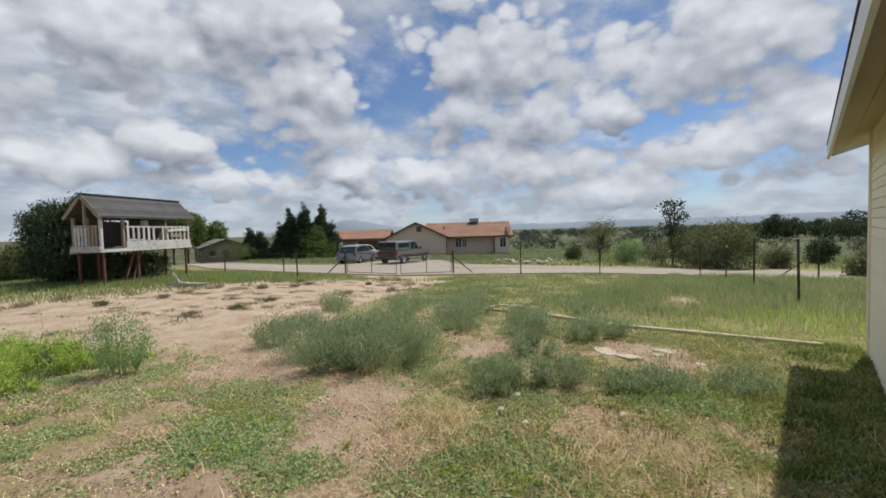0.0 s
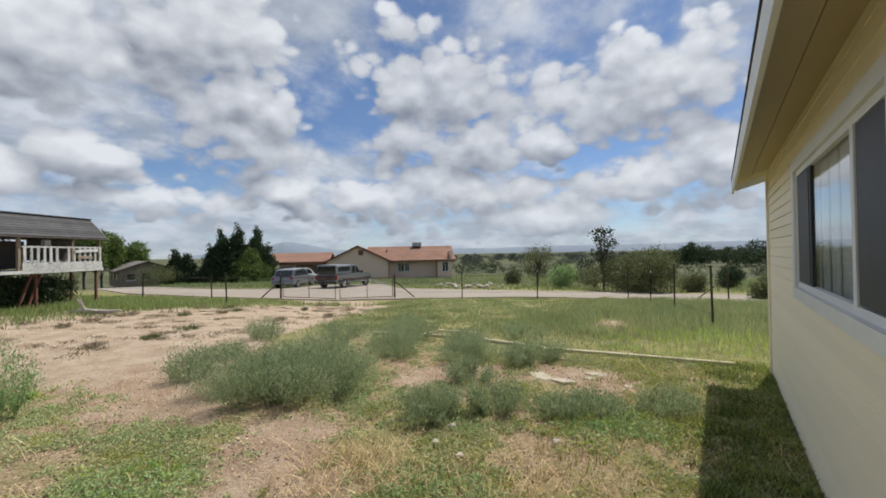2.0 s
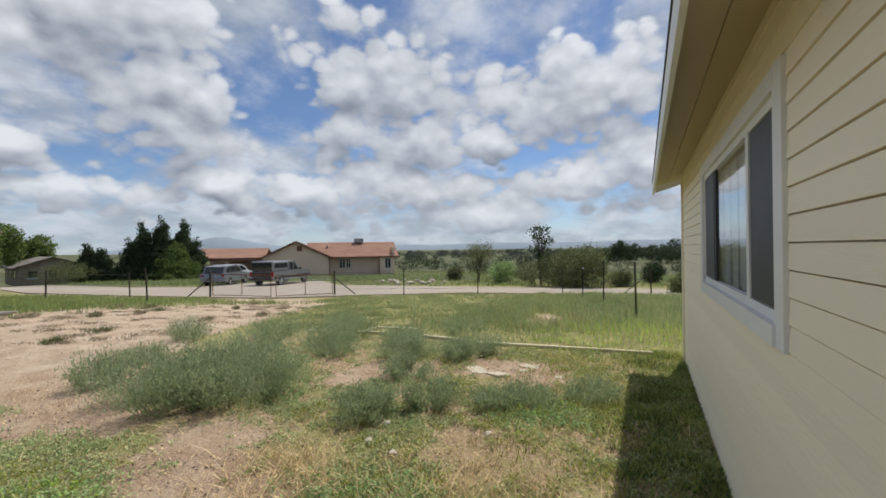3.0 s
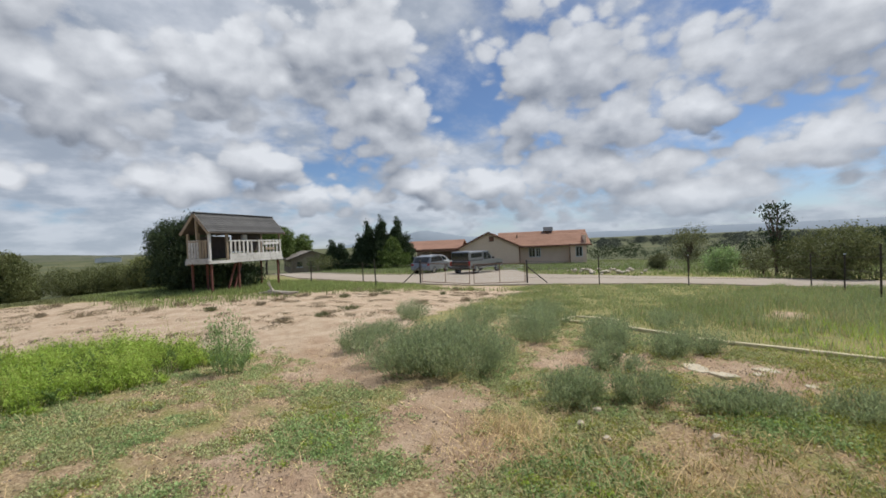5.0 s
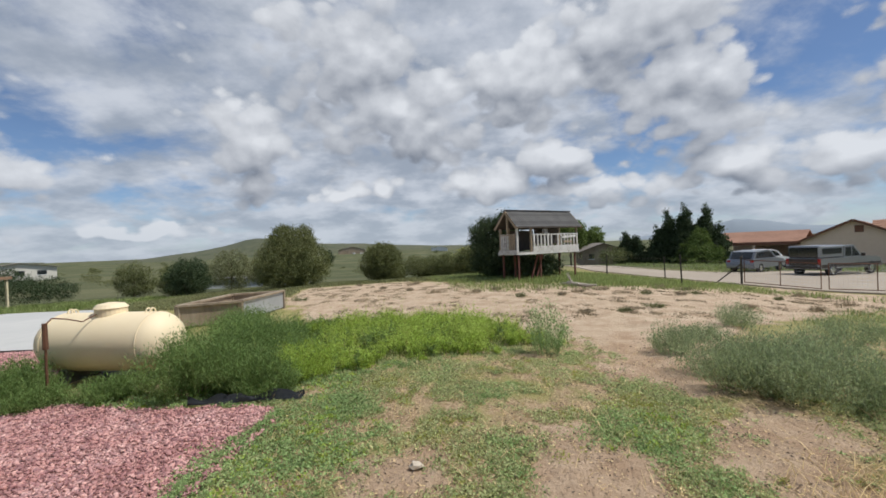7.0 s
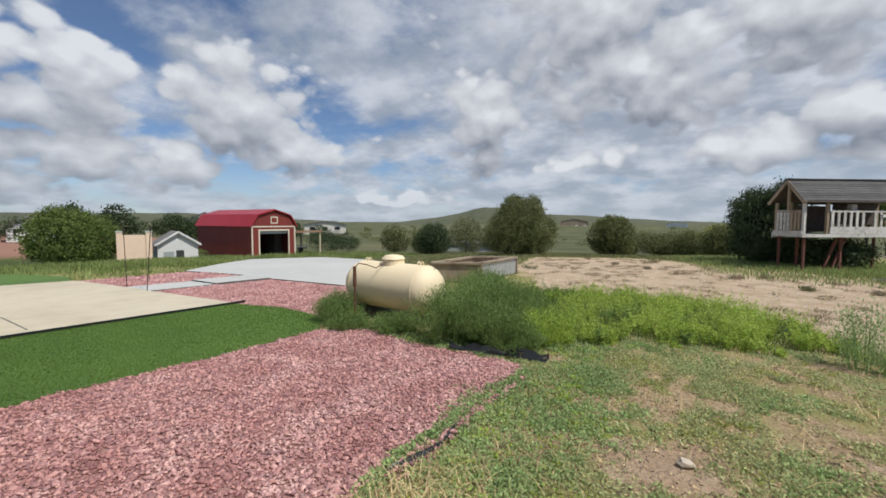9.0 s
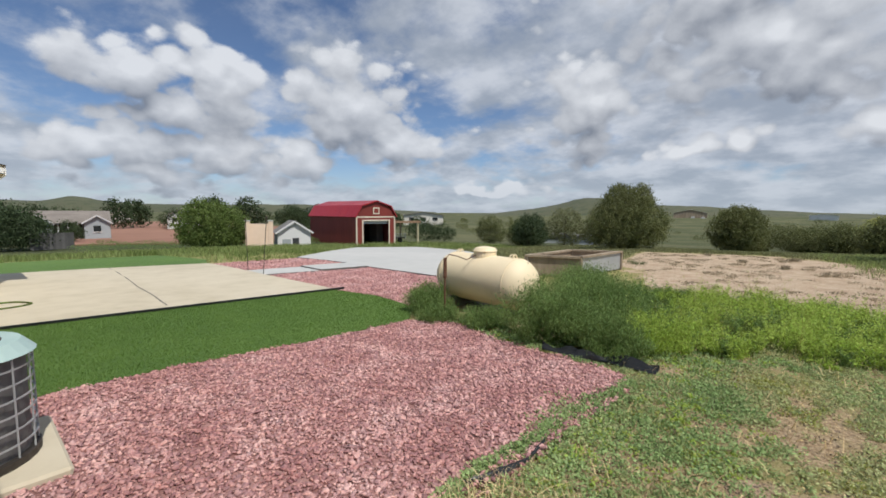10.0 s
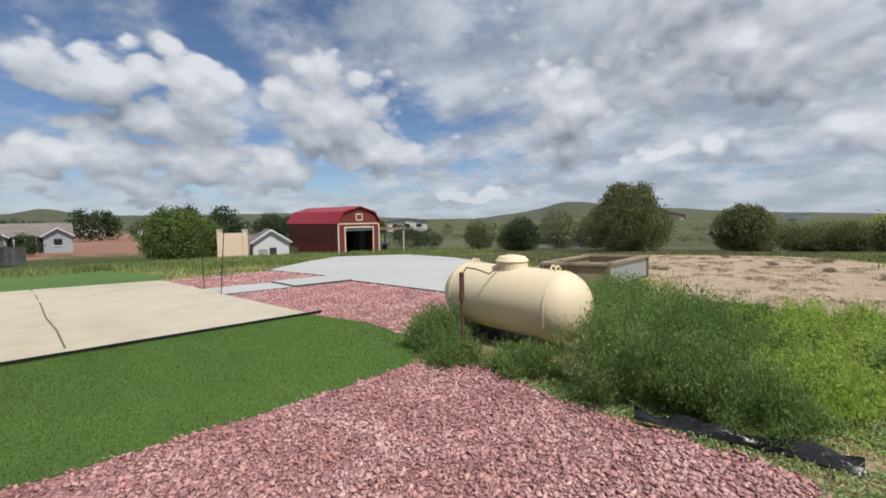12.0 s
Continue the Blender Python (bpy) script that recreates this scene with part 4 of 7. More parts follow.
# ---------------------------------------------------------------- black plastic sheet at the gravel's edge
def plastic_strip(pts, width, lift):
    vs, fs = [], []
    rng = random.Random(4)
    dense = []
    for (x0, y0), (x1, y1) in zip(pts, pts[1:]):
        n = max(2, int(math.hypot(x1 - x0, y1 - y0) / 0.07))
        dense += [(x0 + (x1 - x0) * i / n, y0 + (y1 - y0) * i / n) for i in range(n)]
    m = 9
    for i, (x, y) in enumerate(dense):
        xa, ya = dense[max(0, i - 1)]
        xb, yb = dense[min(len(dense) - 1, i + 1)]
        tx, ty = xb - xa, yb - ya
        l = math.hypot(tx, ty) or 1
        nx, ny = -ty / l, tx / l
        wd = width * (0.7 + 0.5 * abs(math.sin(i * 0.31)) + 0.25 * rng.random()) * (0.4 + 1.1 * i / len(dense))
        for j in range(m):
            s = (j / (m - 1) - 0.5) * wd
            z = lift * (0.35 + math.sin(j * 1.9 + i * 0.55) * 0.45 + 0.35 * math.sin(i * 0.9 + j * 0.6)) * (1 - abs(2 * j / (m - 1) - 1) ** 3)
            vs.append((x + nx * s + 0.01 * rng.random(), y + ny * s, zl(x, y) + 0.03 + max(0, z)))
    for i in range(len(dense) - 1):
        for j in range(m - 1):
            fs.append((i * m + j, i * m + j + 1, (i + 1) * m + j + 1, (i + 1) * m + j))
    return vs, fs


v, f = plastic_strip([(-4.56, -3.1), (-4.58, -2.75), (-4.64, -2.4), (-4.68, -2.1), (-4.66, -1.80)], 0.085, 0.10)
tagged(raw("plastic_sheet", v, f, M["plastic_black"], smooth=True), "crumpled black plastic weed sheet along the gravel", "plastic sheet")
v, f = plastic_strip([(-2.75, -2.12), (-2.45, -2.1), (-2.15, -2.18), (-1.95, -2.3)], 0.035, 0.03)
tagged(raw("edging_strip", v, f, M["plastic_black"], smooth=True), "dark strip of plastic edging in the weeds", "edging")

# ---------------------------------------------------------------- timber border north of the yard
def timber(p, q, w=0.065, h=0.06, lift=0.02):
    bm = beam((*p, zl(*p) + lift), (*q, zl(*q) + lift), w, h)
    bmesh.ops.bevel(bm, geom=bm.edges[:], offset=0.008, segments=1, affect="EDGES")
    ob = part("landscape_timber", bm, M["wood_pale"])
    return tagged(ob, "pale weathered landscape timber lying in the grass", "timber", "timbers of the border")


for p, q in (((0.09, 7.05), (-1.2, 6.9)), ((-1.22, 6.9), (-2.5, 6.72)), ((-2.7, 6.8), (-3.8, 6.98)), ((-3.92, 7.08), (-4.1, 7.52)), ((-3.95, 7.0), (-4.9, 6.88)),
             ((-4.12, 7.58), (-4.98, 7.50)), ((-4.92, 6.94), (-4.99, 7.44)), ((-4.95, 6.86), (-6.1, 6.72))):
    timber(p, q)


def rubble(name, x, y, s, seed, mat, label, category, flat=0.35):
    rng = random.Random(seed)
    bm = bmesh.new()
    bmesh.ops.create_icosphere(bm, subdivisions=2, radius=1.0)
    for v_ in bm.verts:
        k = 0.8 + 0.35 * noise.noise(v_.co * 1.3 + Vector((seed, 0, 0)))
        v_.co = Vector((v_.co.x * s[0] * k, v_.co.y * s[1] * k, max(-0.3, v_.co.z) * s[2] * k))
    ob = tagged(part(name, bm, mat), label, category)
    ob.matrix_basis = pose(x, y, zl(x, y) + 0.02, 0, 0, rng.uniform(0, 180))
    return ob


def slab(x, y, sx, sy, seed, tilt):
    """A flat broken piece of concrete, half sunk in the soil."""
    rng = random.Random(seed)
    bm = bmesh.new()
    n = 8
    ring = [(math.cos(math.tau * i / n + rng.uniform(-0.25, 0.25)) * sx * rng.uniform(0.72, 1.1), math.sin(math.tau * i / n) * sy * rng.uniform(0.7, 1.1)) for i in range(n)]
    f = bm.faces.new([bm.verts.new((a, b, 0.03)) for a, b in ring])
    ext = bmesh.ops.extrude_face_region(bm, geom=[f])
    for v_ in ext["geom"]:
        if isinstance(v_, bmesh.types.BMVert):
            v_.co.z = -0.05
    bmesh.ops.recalc_face_normals(bm, faces=bm.faces)
    bmesh.ops.bevel(bm, geom=bm.edges[:], offset=0.006, segments=1, affect="EDGES")
    ob = tagged(part("concrete_rubble", bm, M["concrete_warm"]), "broken flat piece of cream concrete sunk in the weeds", "rubble")
    ob.matrix_basis = pose(x, y, zl(x, y) - 0.018, tilt, tilt * 0.5, rng.uniform(-25, 25))


for i, (x, y, sx, sy, tl) in enumerate(((-1.98, 5.36, 0.20, 0.13, 2), (-1.68, 5.30, 0.18, 0.10, -3), (-1.38, 5.76, 0.15, 0.08, 4), (-1.42, 5.55, 0.07, 0.05, 8), (-0.95, 5.45, 0.06, 0.05, 5))):
    slab(x, y, sx, sy, 20 + i, tl)
for i, (x, y, s) in enumerate(((-3.04, -0.54, 0.07), (-2.1, 3.45, 0.06), (-2.05, 3.1, 0.05), (-1.75, 3.0, 0.045), (-1.2, 3.6, 0.05), (-2.6, 3.7, 0.05), (-2.2, 0.9, 0.035), (-1.55, 4.3, 0.05))):
    rubble("stone", x, y, (s, s * 0.7, s * 0.6), 40 + i, M["rock"], "small pale stone on bare soil", "stone")

# ---------------------------------------------------------------- fence, gate
def fence_post(x, y, h, mat, lean=0.0, r=0.022, cap=False):
    e = thing("fence_post", pose(x, y, zl(x, y) - 0.02, lean, lean * 0.6, 0), "dark steel fence post in tall grass", "fence post", "posts of the wire fence")
    bm = bmesh.new()
    add_box(bm, (0, 0, h / 2), (r * 2, r * 0.6, h))
    add_box(bm, (0, r, h / 2), (r * 0.6, r * 2, h))
    part("stake", bm, mat, e)
    part("tip", box((0, 0.01, h + 0.01), (r * 2.2, r * 2.2, 0.05)), M["galv"] if cap else mat, e)
    return e


POSTS = [(-0.2, 10.7, 1.35), (-1.27, 15.2, 1.5), (-2.35, 18.4, 1.3), (-3.69, 21.5, 1.3), (-7.4, 19.6, 1.35), (-11.0, 18.6, 1.35), (-16.8, 9.7, 1.25), (-20.2, 10.9, 1.1), (-20.6, 8.2, 1.1)]
for i, (x, y, h) in enumerate(POSTS):
    fence_post(x, y, h, M["steel_dark"], lean=(-1.5, 1.0, 2.0, -1.0, 0.8, -0.6, 3.0, 1.0, -2.0)[i], cap=i in (2, 4))
corner = thing("corner_post", pose(0.21, 21.4, zl(0.21, 21.4)), "dark pipe corner post with a brace", "fence post", "posts of the wire fence")
part("stake", rod((0, 0, 0), (0, 0, 1.3), 0.03), M["steel_dark"], corner)
part("brace", rod((0, 0, 1.1), (-1.2, 0.2, 0.05), 0.02), M["steel_dark"], corner)

GATE = [(-18.7, 13.6), (-17.3, 14.3), (-16.1, 15.0), (-15.4, 16.35), (-14.66, 17.7)]


def wire(p, q, z0, z1, sag=0.02):
    bm = bmesh.new()
    n = 4
    pts = [(p[0] + (q[0] - p[0]) * i / n, p[1] + (q[1] - p[1]) * i / n, zl(*p) + z0 + (zl(*q) + z1 - zl(*p) - z0) * i / n - sag * math.sin(math.pi * i / n)) for i in range(n + 1)]
    for a_, b_ in zip(pts, pts[1:]):
        add_rod(bm, a_, b_, 0.004, None, 4)
    tagged(part("fence_wire", bm, M["steel_dark"]), "thin strand of fence wire", "wire", "strands of the wire fence")


_line = [(-14.66, 17.7)] + [(x, y) for x, y, h in POSTS[5::-1]]
for p, q in zip(_line, _line[1:]):
    for z in (0.35, 0.8, 1.2):
        wire(p, q, z, z)
_line = [GATE[0], (-20.2, 10.9), (-20.6, 8.2), (-22.5, 6.0)]
for p, q in zip(_line, _line[1:]):
    for z in (0.5, 1.0):
        wire(p, q, z, z)

for nm, idx, br in (("gate_post", 0, (-19.4, 12.9)), ("gate_post", 4, (-13.8, 18.3))):
    x, y = GATE[idx]
    e = thing("gate_post", pose(x, y, zl(x, y)), "rusty pipe gate post with a slanting brace", "gate post", "posts of the gate")
    part("post", rod((0, 0, 0), (0, 0, 1.25), 0.045, None, 10), M["steel_dark"], e)
    part("cap", rod((0, 0, 1.25), (0, 0, 1.29), 0.05, 0.02, 10), M["steel_dark"], e)
    part("brace", rod((0, 0, 0.95), (br[0] - x, br[1] - y, 0.05), 0.028), M["steel_dark"], e)
for k in (0, 2):
    (x0, y0), (x1, y1) = GATE[k], GATE[k + 2]
    g_ = thing("metal_gate", pose(x0, y0, zl(x0, y0)), "closed wire-mesh gate leaf in a rusty pipe frame", "gate", "leaves of the gate")
    dx, dy, dz = x1 - x0, y1 - y0, zl(x1, y1) - zl(x0, y0)
    def gp(t, z):
        return (0.04 * dx + 0.92 * dx * t, 0.04 * dy + 0.92 * dy * t, dz * t + z)
    for nm, p, q in (("top_rail", gp(0, 1.12), gp(1, 1.12)), ("bottom_rail", gp(0, 0.12), gp(1, 0.12)), ("stile", gp(0, 0.1), gp(0, 1.14)), ("stile", gp(1, 0.1), gp(1, 1.14)), ("stile", gp(0.5, 0.1), gp(0.5, 1.14))):
        part(nm, rod(p, q, 0.017, None, 8), M["rust"], g_)
    for i in range(1, 8):
        part("mesh_wire", rod(gp(0, 0.12 + i * 0.125), gp(1, 0.12 + i * 0.125), 0.0022, None, 4), M["galv"], g_)
    for i in range(1, 20):
        part("mesh_wire", rod(gp(i / 20, 0.12), gp(i / 20, 1.12), 0.0022, None, 4), M["galv"], g_)


# ---------------------------------------------------------------- playhouse on stilts
def playhouse():
    # near left corner of the deck; local x runs along the long side, y away from the yard
    e = thing("playhouse", pose(-17.55, 3.2, 0.10, 0, 0, 122.0), "weathered open playhouse on red-brown stilts with white railings", "playhouse")
    L, W, D = 3.85, 1.12, 1.17
    part("deck", box((L / 2, W / 2, D - 0.06), (L, W, 0.06)), M["wood_old"], e)
    for nm, c, s in (("rim_board", (L / 2, -0.02, D - 0.055), (L + 0.12, 0.04, 0.10)), ("rim_board", (L / 2, W + 0.02, D - 0.07), (L + 0.12, 0.04, 0.16)),
                     ("rim_board", (-0.04, W / 2, D + 0.0), (0.04, W, 0.20)), ("rim_board", (L + 0.04, W / 2, D - 0.07), (0.04, W, 0.16))):
        part(nm, box(c, s), M["paint_white_old"], e)
    for x, y in ((0.12, 0.08), (L - 0.15, 0.08), (0.12, W - 0.1), (L - 0.15, W - 0.1), (1.55, 0.2), (0.6, W - 0.3)):
        part("stilt", box((x, y, (D - 0.1) / 2 - 0.14), (0.065, 0.065, D + 0.16)), M["wood_red"], e)
    for x in (1.45, 1.75):
        part("brace", beam((x - 0.42, 0.25, 0.02), (x, 0.25, D - 0.15), 0.06, 0.06), M["wood_red"], e)
    H = D + 1.05
    for x, y in ((0.04, 0.04), (L - 0.04, 0.04), (0.04, W - 0.04), (L - 0.04, W - 0.04), (0.85, 0.04), (0.04, W / 2)):
        part("post", box((x, y, (D + H) / 2), (0.08, 0.08, H - D)), M["wood_old"] if (x, y) != (0.04, 0.04) else M["paint_white_old"], e)
    part("king_post", box((-0.02, W / 2, H + 0.2), (0.07, 0.07, 0.9)), M["wood_old"], e)
    # railings
    part("top_rail", box((L / 2 + 0.45, -0.01, D + 0.74), (L - 0.9, 0.05, 0.05)), M["paint_white_old"], e)
    part("kick_board", box((L / 2 + 0.45, -0.03, D + 0.12), (L - 0.9, 0.03, 0.24)), M["paint_white_old"], e)
    for i in range(14):
        x = 0.98 + i * (L - 1.05) / 13
        if i in (6,):
            continue
        part("picket", box((x, -0.02, D + 0.45), (0.085, 0.025, 0.66)), M["paint_white_old"], e)
    part("loose_board", beam((2.7, -0.05, D + 0.60), (3.65, -0.05, D + 0.64), 0.03, 0.10), M["paint_white_old"], e)
    part("loose_board", beam((2.8, -0.05, D + 0.40), (3.4, -0.05, D + 0.38), 0.03, 0.10), M["wood_old"], e)
    part("top_rail", box((-0.01, W / 2, D + 0.74), (0.05, W - 0.1, 0.05)), M["wood_old"], e)
    for i in range(7):
        part("picket", box((-0.02, 0.16 + i * (W - 0.32) / 6, D + 0.45), (0.025, 0.09, 0.68)), M["paint_white_old"] if i > 2 else M["wood_old"], e)
    part("top_rail", box((L / 2, W, D + 0.74), (L, 0.05, 0.05)), M["wood_old"], e)
    for i in range(14):
        part("picket", box((0.15 + i * (L - 0.3) / 13, W, D + 0.45), (0.09, 0.025, 0.68)), M["wood_old"], e)
    part("back_panel", box((L - 0.9, W - 0.06, D + 0.66), (1.7, 0.03, 0.7)), M["dark_inside"], e)
    part("back_panel", box((1.2, W - 0.06, D + 0.5), (1.6, 0.03, 0.9)), M["dark_inside"], e)
    part("white_tub", box((1.95, 0.25, D + 0.88), (0.22, 0.16, 0.22), bevel=0.02), M["paint_white_old"], e, "white tub standing on the rail")
    # roof
    rz, ov = 0.74, 0.14
    for sgn in (0, 1):
        y0, y1 = (-ov, W / 2) if not sgn else (W + ov, W / 2)
        part("roof_board", beam((L / 2, y0, H - 0.02), (L / 2, y1, H + rz), L + 2 * ov, 0.04), M["dark_inside"], e)
        n = 9
        for k in range(n):
            t0, t1 = k / n, (k + 1.2) / n
            a_ = (L / 2, y0 + (y1 - y0) * t0, H + rz * t0 + 0.028 + 0.012)
            b_ = (L / 2, y0 + (y1 - y0) * min(t1, 1.0), H + rz * min(t1, 1.0) + 0.028)
            part("shingle_course", beam(a_, b_, L + 2 * ov + 0.04, 0.016), M["roof_dark"], e)
        for x in (-ov, L + ov):
            part("bargeboard", beam((x, y0, H - 0.04), (x, y1, H + rz - 0.03), 0.03, 0.11), M["wood_old"], e)
    part("ridge_cap", box((L / 2, W / 2, H + rz + 0.045), (L + 2 * ov + 0.04, 0.16, 0.03)), M["roof_dark"], e)
    return e


playhouse()

log = thing("dead_branch", pose(-15.2, 4.6, zl(-15.2, 4.6) + 0.03, 0, 0, 20), "bleached dead tree limb lying on the ground", "dead branch")
bm = bmesh.new()
for p, q, r0, r1 in (((-0.1, 0, 0.08), (0.9, 0.1, 0.06), 0.09, 0.06), ((0.9, 0.1, 0.06), (1.35, 0.05, 0.12), 0.06, 0.02), ((0.15, 0, 0.1), (-0.3, 0.1, 0.42), 0.05, 0.012),
                     ((0.1, 0, 0.1), (0.05, -0.1, 0.5), 0.04, 0.01), ((0.5, 0.05, 0.08), (0.8, -0.3, 0.16), 0.035, 0.01), ((0, 0, 0.08), (-0.5, -0.1, 0.05), 0.06, 0.02)):
    add_rod(bm, p, q, r0, r1, 7)
part("limb", bm, M["deadwood"], log)


# ---------------------------------------------------------------- barn
def barn():
    # local: front wall on y = 0 facing -y, x along the front
    fl, fr = Vector((-21.9, -29.4)), Vector((-26.0, -29.1))
    ang = math.degrees(math.atan2(fr.y - fl.y, fr.x - fl.x))
    e = thing("barn", pose(fl.x, fl.y, zl(-22.8, -28.3) - 0.02, 0, 0, ang), "red gambrel barn with cream trim and a red metal roof", "barn")
    W, L, WH = 4.1, 7.8, 2.42
    prof = [(-0.12, WH - 0.02), (0.52, WH + 0.95), (W / 2, WH + 1.38), (W - 0.52, WH + 0.95), (W + 0.12, WH - 0.02)]
    for x in (0.04, W - 0.04):
        part("side_wall", box((x, L / 2, WH / 2), (0.08, L, WH)), M["barn_red"], e)
    part("back_wall", box((W / 2, L - 0.04, WH / 2), (W - 0.16, 0.08, WH)), M["barn_red"], e)
    dl, dr, dh = 0.72, 3.38, 2.1
    for x0, x1 in ((0.0, dl), (dr, W)):
        n = 3
        for i in range(n):
            w_ = (x1 - x0) / n
            part("siding_panel", box((x0 + w_ * (i + 0.5), -0.03, WH / 2), (w_ - 0.012, 0.06, WH)), M["barn_red"], e)
    part("header", box(((dl + dr) / 2, -0.03, (dh + WH) / 2), (dr - dl, 0.06, WH - dh)), M["barn_red"], e)
    g_ = prism([(0, WH), (0.56, WH + 0.9), (W / 2, WH + 1.32), (W - 0.56, WH + 0.9), (W, WH)], 0.06)
    gb = part("gable", g_, M["barn_red"], e)
    gb.location = (0, -0.06, 0)
    gb2 = part("gable", prism([(0, WH), (0.56, WH + 0.9), (W / 2, WH + 1.32), (W - 0.56, WH + 0.9), (W, WH)], 0.06), M["barn_red"], e)
    gb2.location = (0, L - 0.06, 0)
    for a_, b_ in zip(prof, prof[1:]):
        n = 9
        for i in range(n):
            y0 = -0.2 + (L + 0.4) * i / n
            y1 = -0.2 + (L + 0.4) * (i + 1) / n - 0.02
            bmx = bmesh.new()
            vs = [bmx.verts.new(p) for p in ((a_[0], y0, a_[1] + 0.03), (b_[0], y0, b_[1] + 0.03), (b_[0], y1, b_[1] + 0.03), (a_[0], y1, a_[1] + 0.03))]
            f_ = bmx.faces.new(vs)
            ext = bmesh.ops.extrude_face_region(bmx, geom=[f_])["geom"]
            for q in ext:
                if isinstance(q, bmesh.types.BMVert):
                    q.co.z += 0.035
            bmesh.ops.recalc_face_normals(bmx, faces=bmx.faces)
            part("roof_sheet", bmx, M["barn_roof"], e)
    for a_, b_ in zip(prof, prof[1:]):
        part("rake_trim", beam((a_[0], -0.2, a_[1] + 0.02), (b_[0], -0.2, b_[1] + 0.02), 0.05, 0.09), M["barn_roof"], e)
    # trim: corner boards, belt, door surround, loft hatch
    for c, s in (((0.05, -0.075, WH / 2), (0.12, 0.03, WH)), ((W - 0.05, -0.075, WH / 2), (0.12, 0.03, WH)), ((W / 2, -0.078, WH + 0.02), (W, 0.03, 0.10)),
                 ((dl - 0.06, -0.075, dh / 2), (0.11, 0.03, dh)), ((dr + 0.06, -0.075, dh / 2), (0.11, 0.03, dh)), ((W / 2, -0.075, dh + 0.055), (dr - dl + 0.23, 0.03, 0.11))):
        part("trim_board", box(c, s), M["barn_trim"], e)
    for c, s in (((W / 2, -0.08, WH + 0.79), (0.66, 0.03, 0.09)), ((W / 2, -0.08, WH + 0.31), (0.66, 0.03, 0.09)), ((W / 2 - 0.285, -0.08, WH + 0.55), (0.09, 0.03, 0.40)), ((W / 2 + 0.285, -0.08, WH + 0.55), (0.09, 0.03, 0.40))):
        part("hatch_trim", box(c, s), M["barn_trim"], e)
    part("loft_hatch", box((W / 2, -0.07, WH + 0.55), (0.46, 0.03, 0.38), bevel=0.05), M["barn_red"], e)
    part("rolled_door", box((W / 2, 0.12, dh - 0.12), (dr - dl, 0.10, 0.26)), M["galv"], e, "rolled-up grey door")
    part("floor", box((W / 2, L / 2, 0.02), (W - 0.2, L - 0.2, 0.04)), M["dark_inside"], e)
    part("shelf", box((W - 0.6, 2.0, 0.9), (0.7, 1.2, 1.75), bevel=0.01), M["dark_inside"], e, "dark storage cabinet inside")
    part("hanging_light", box((1.2, 1.0, 1.55), (0.12, 0.1, 0.34)), M["cap_white"], e)
    # lean-to on the far side
    lt = thing("lean_to", pose(fl.x, fl.y, zl(-22.8, -28.3) - 0.02, 0, 0, ang), "open lean-to shelter with a rusty roof beside the barn", "shelter")
    part("roof", beam((W + 0.1, 1.5, 2.08), (W + 3.1, 1.5, 1.92), 2.8, 0.10), M["rust"], lt)
    for x, y, mt in ((W + 2.95, 0.2, "wood_pale"), (W + 2.95, 2.8, "wood_old"), (W + 1.4, 2.6, "wood_old")):
        part("post", box((x, y, 0.9), (0.12, 0.12, 1.95)), M[mt], lt)
    part("fascia", box((W + 1.62, 0.06, 1.97), (3.1, 0.06, 0.20)), M["wood_brown"], lt, "brown fascia board")
    part("rail", box((W + 0.9, 2.4, 1.15), (1.7, 0.05, 0.09)), M["wood_old"], lt)
    tr = thing("utility_trailer", pose(fl.x, fl.y, zl(-22.8, -28.3) - 0.02, 0, 0, ang), "small rusty utility trailer under the shelter", "trailer")
    part("bed", box((W + 1.7, 1.7, 0.42), (1.3, 0.9, 0.08)), M["steel_dark"], tr)
    for z in (0.6, 0.8):
        part("side_rail", box((W + 1.7, 1.25, z), (1.3, 0.04, 0.05)), M["galv"], tr)
    for x in (W + 1.1, W + 1.7, W + 2.3):
        part("upright", box((x, 1.25, 0.62), (0.05, 0.04, 0.45)), M["galv"], tr)
    part("wheel", rod((W + 1.6, 1.15, 0.24), (W + 1.6, 1.27, 0.24), 0.24, None, 16), M["rubber"], tr)
    return e


barn()


def small_shed():
    e = thing("shed", pose(-17.4, -33.9, zl(-18.5, -34.2), 0, 0, 158) @ Matrix.Diagonal((1.12, 1.12, 1.12, 1)), "small white playhouse shed with a dark grey roof", "shed")
    W, L, H, rz = 2.35, 2.6, 1.15, 0.75
    part("front_wall", prism([(0, 0), (W, 0), (W, H), (W / 2, H + rz), (0, H)], 0.08), M["cap_white"], e)
    bk = part("back_wall", prism([(0, 0), (W, 0), (W, H), (W / 2, H + rz), (0, H)], 0.08), M["stucco_grey"], e)
    bk.location = (0, L - 0.08, 0)
    for x in (0.04, W - 0.04):
        part("side_wall", box((x, L / 2, H / 2), (0.08, L - 0.16, H)), M["stucco_grey"], e)
    for x0 in (-0.18, W + 0.18):
        part("roof_side", beam((x0, L / 2, H - 0.12), (W / 2, L / 2, H + rz + 0.03), L + 0.4, 0.07), M["roof_grey"], e)
        part("bargeboard", beam((x0, -0.21, H - 0.13), (W / 2, -0.21, H + rz + 0.02), 0.03, 0.12), M["cap_white"], e)
    part("doorway", box((W / 2 + 0.1, -0.012, 0.36), (0.46, 0.02, 0.62)), M["screen"], e, "small dark doorway")
    part("shutter", box((W / 2 - 0.55, -0.02, 0.34), (0.6, 0.03, 0.5)), M["stucco_grey"], e)
    return e


small_shed()

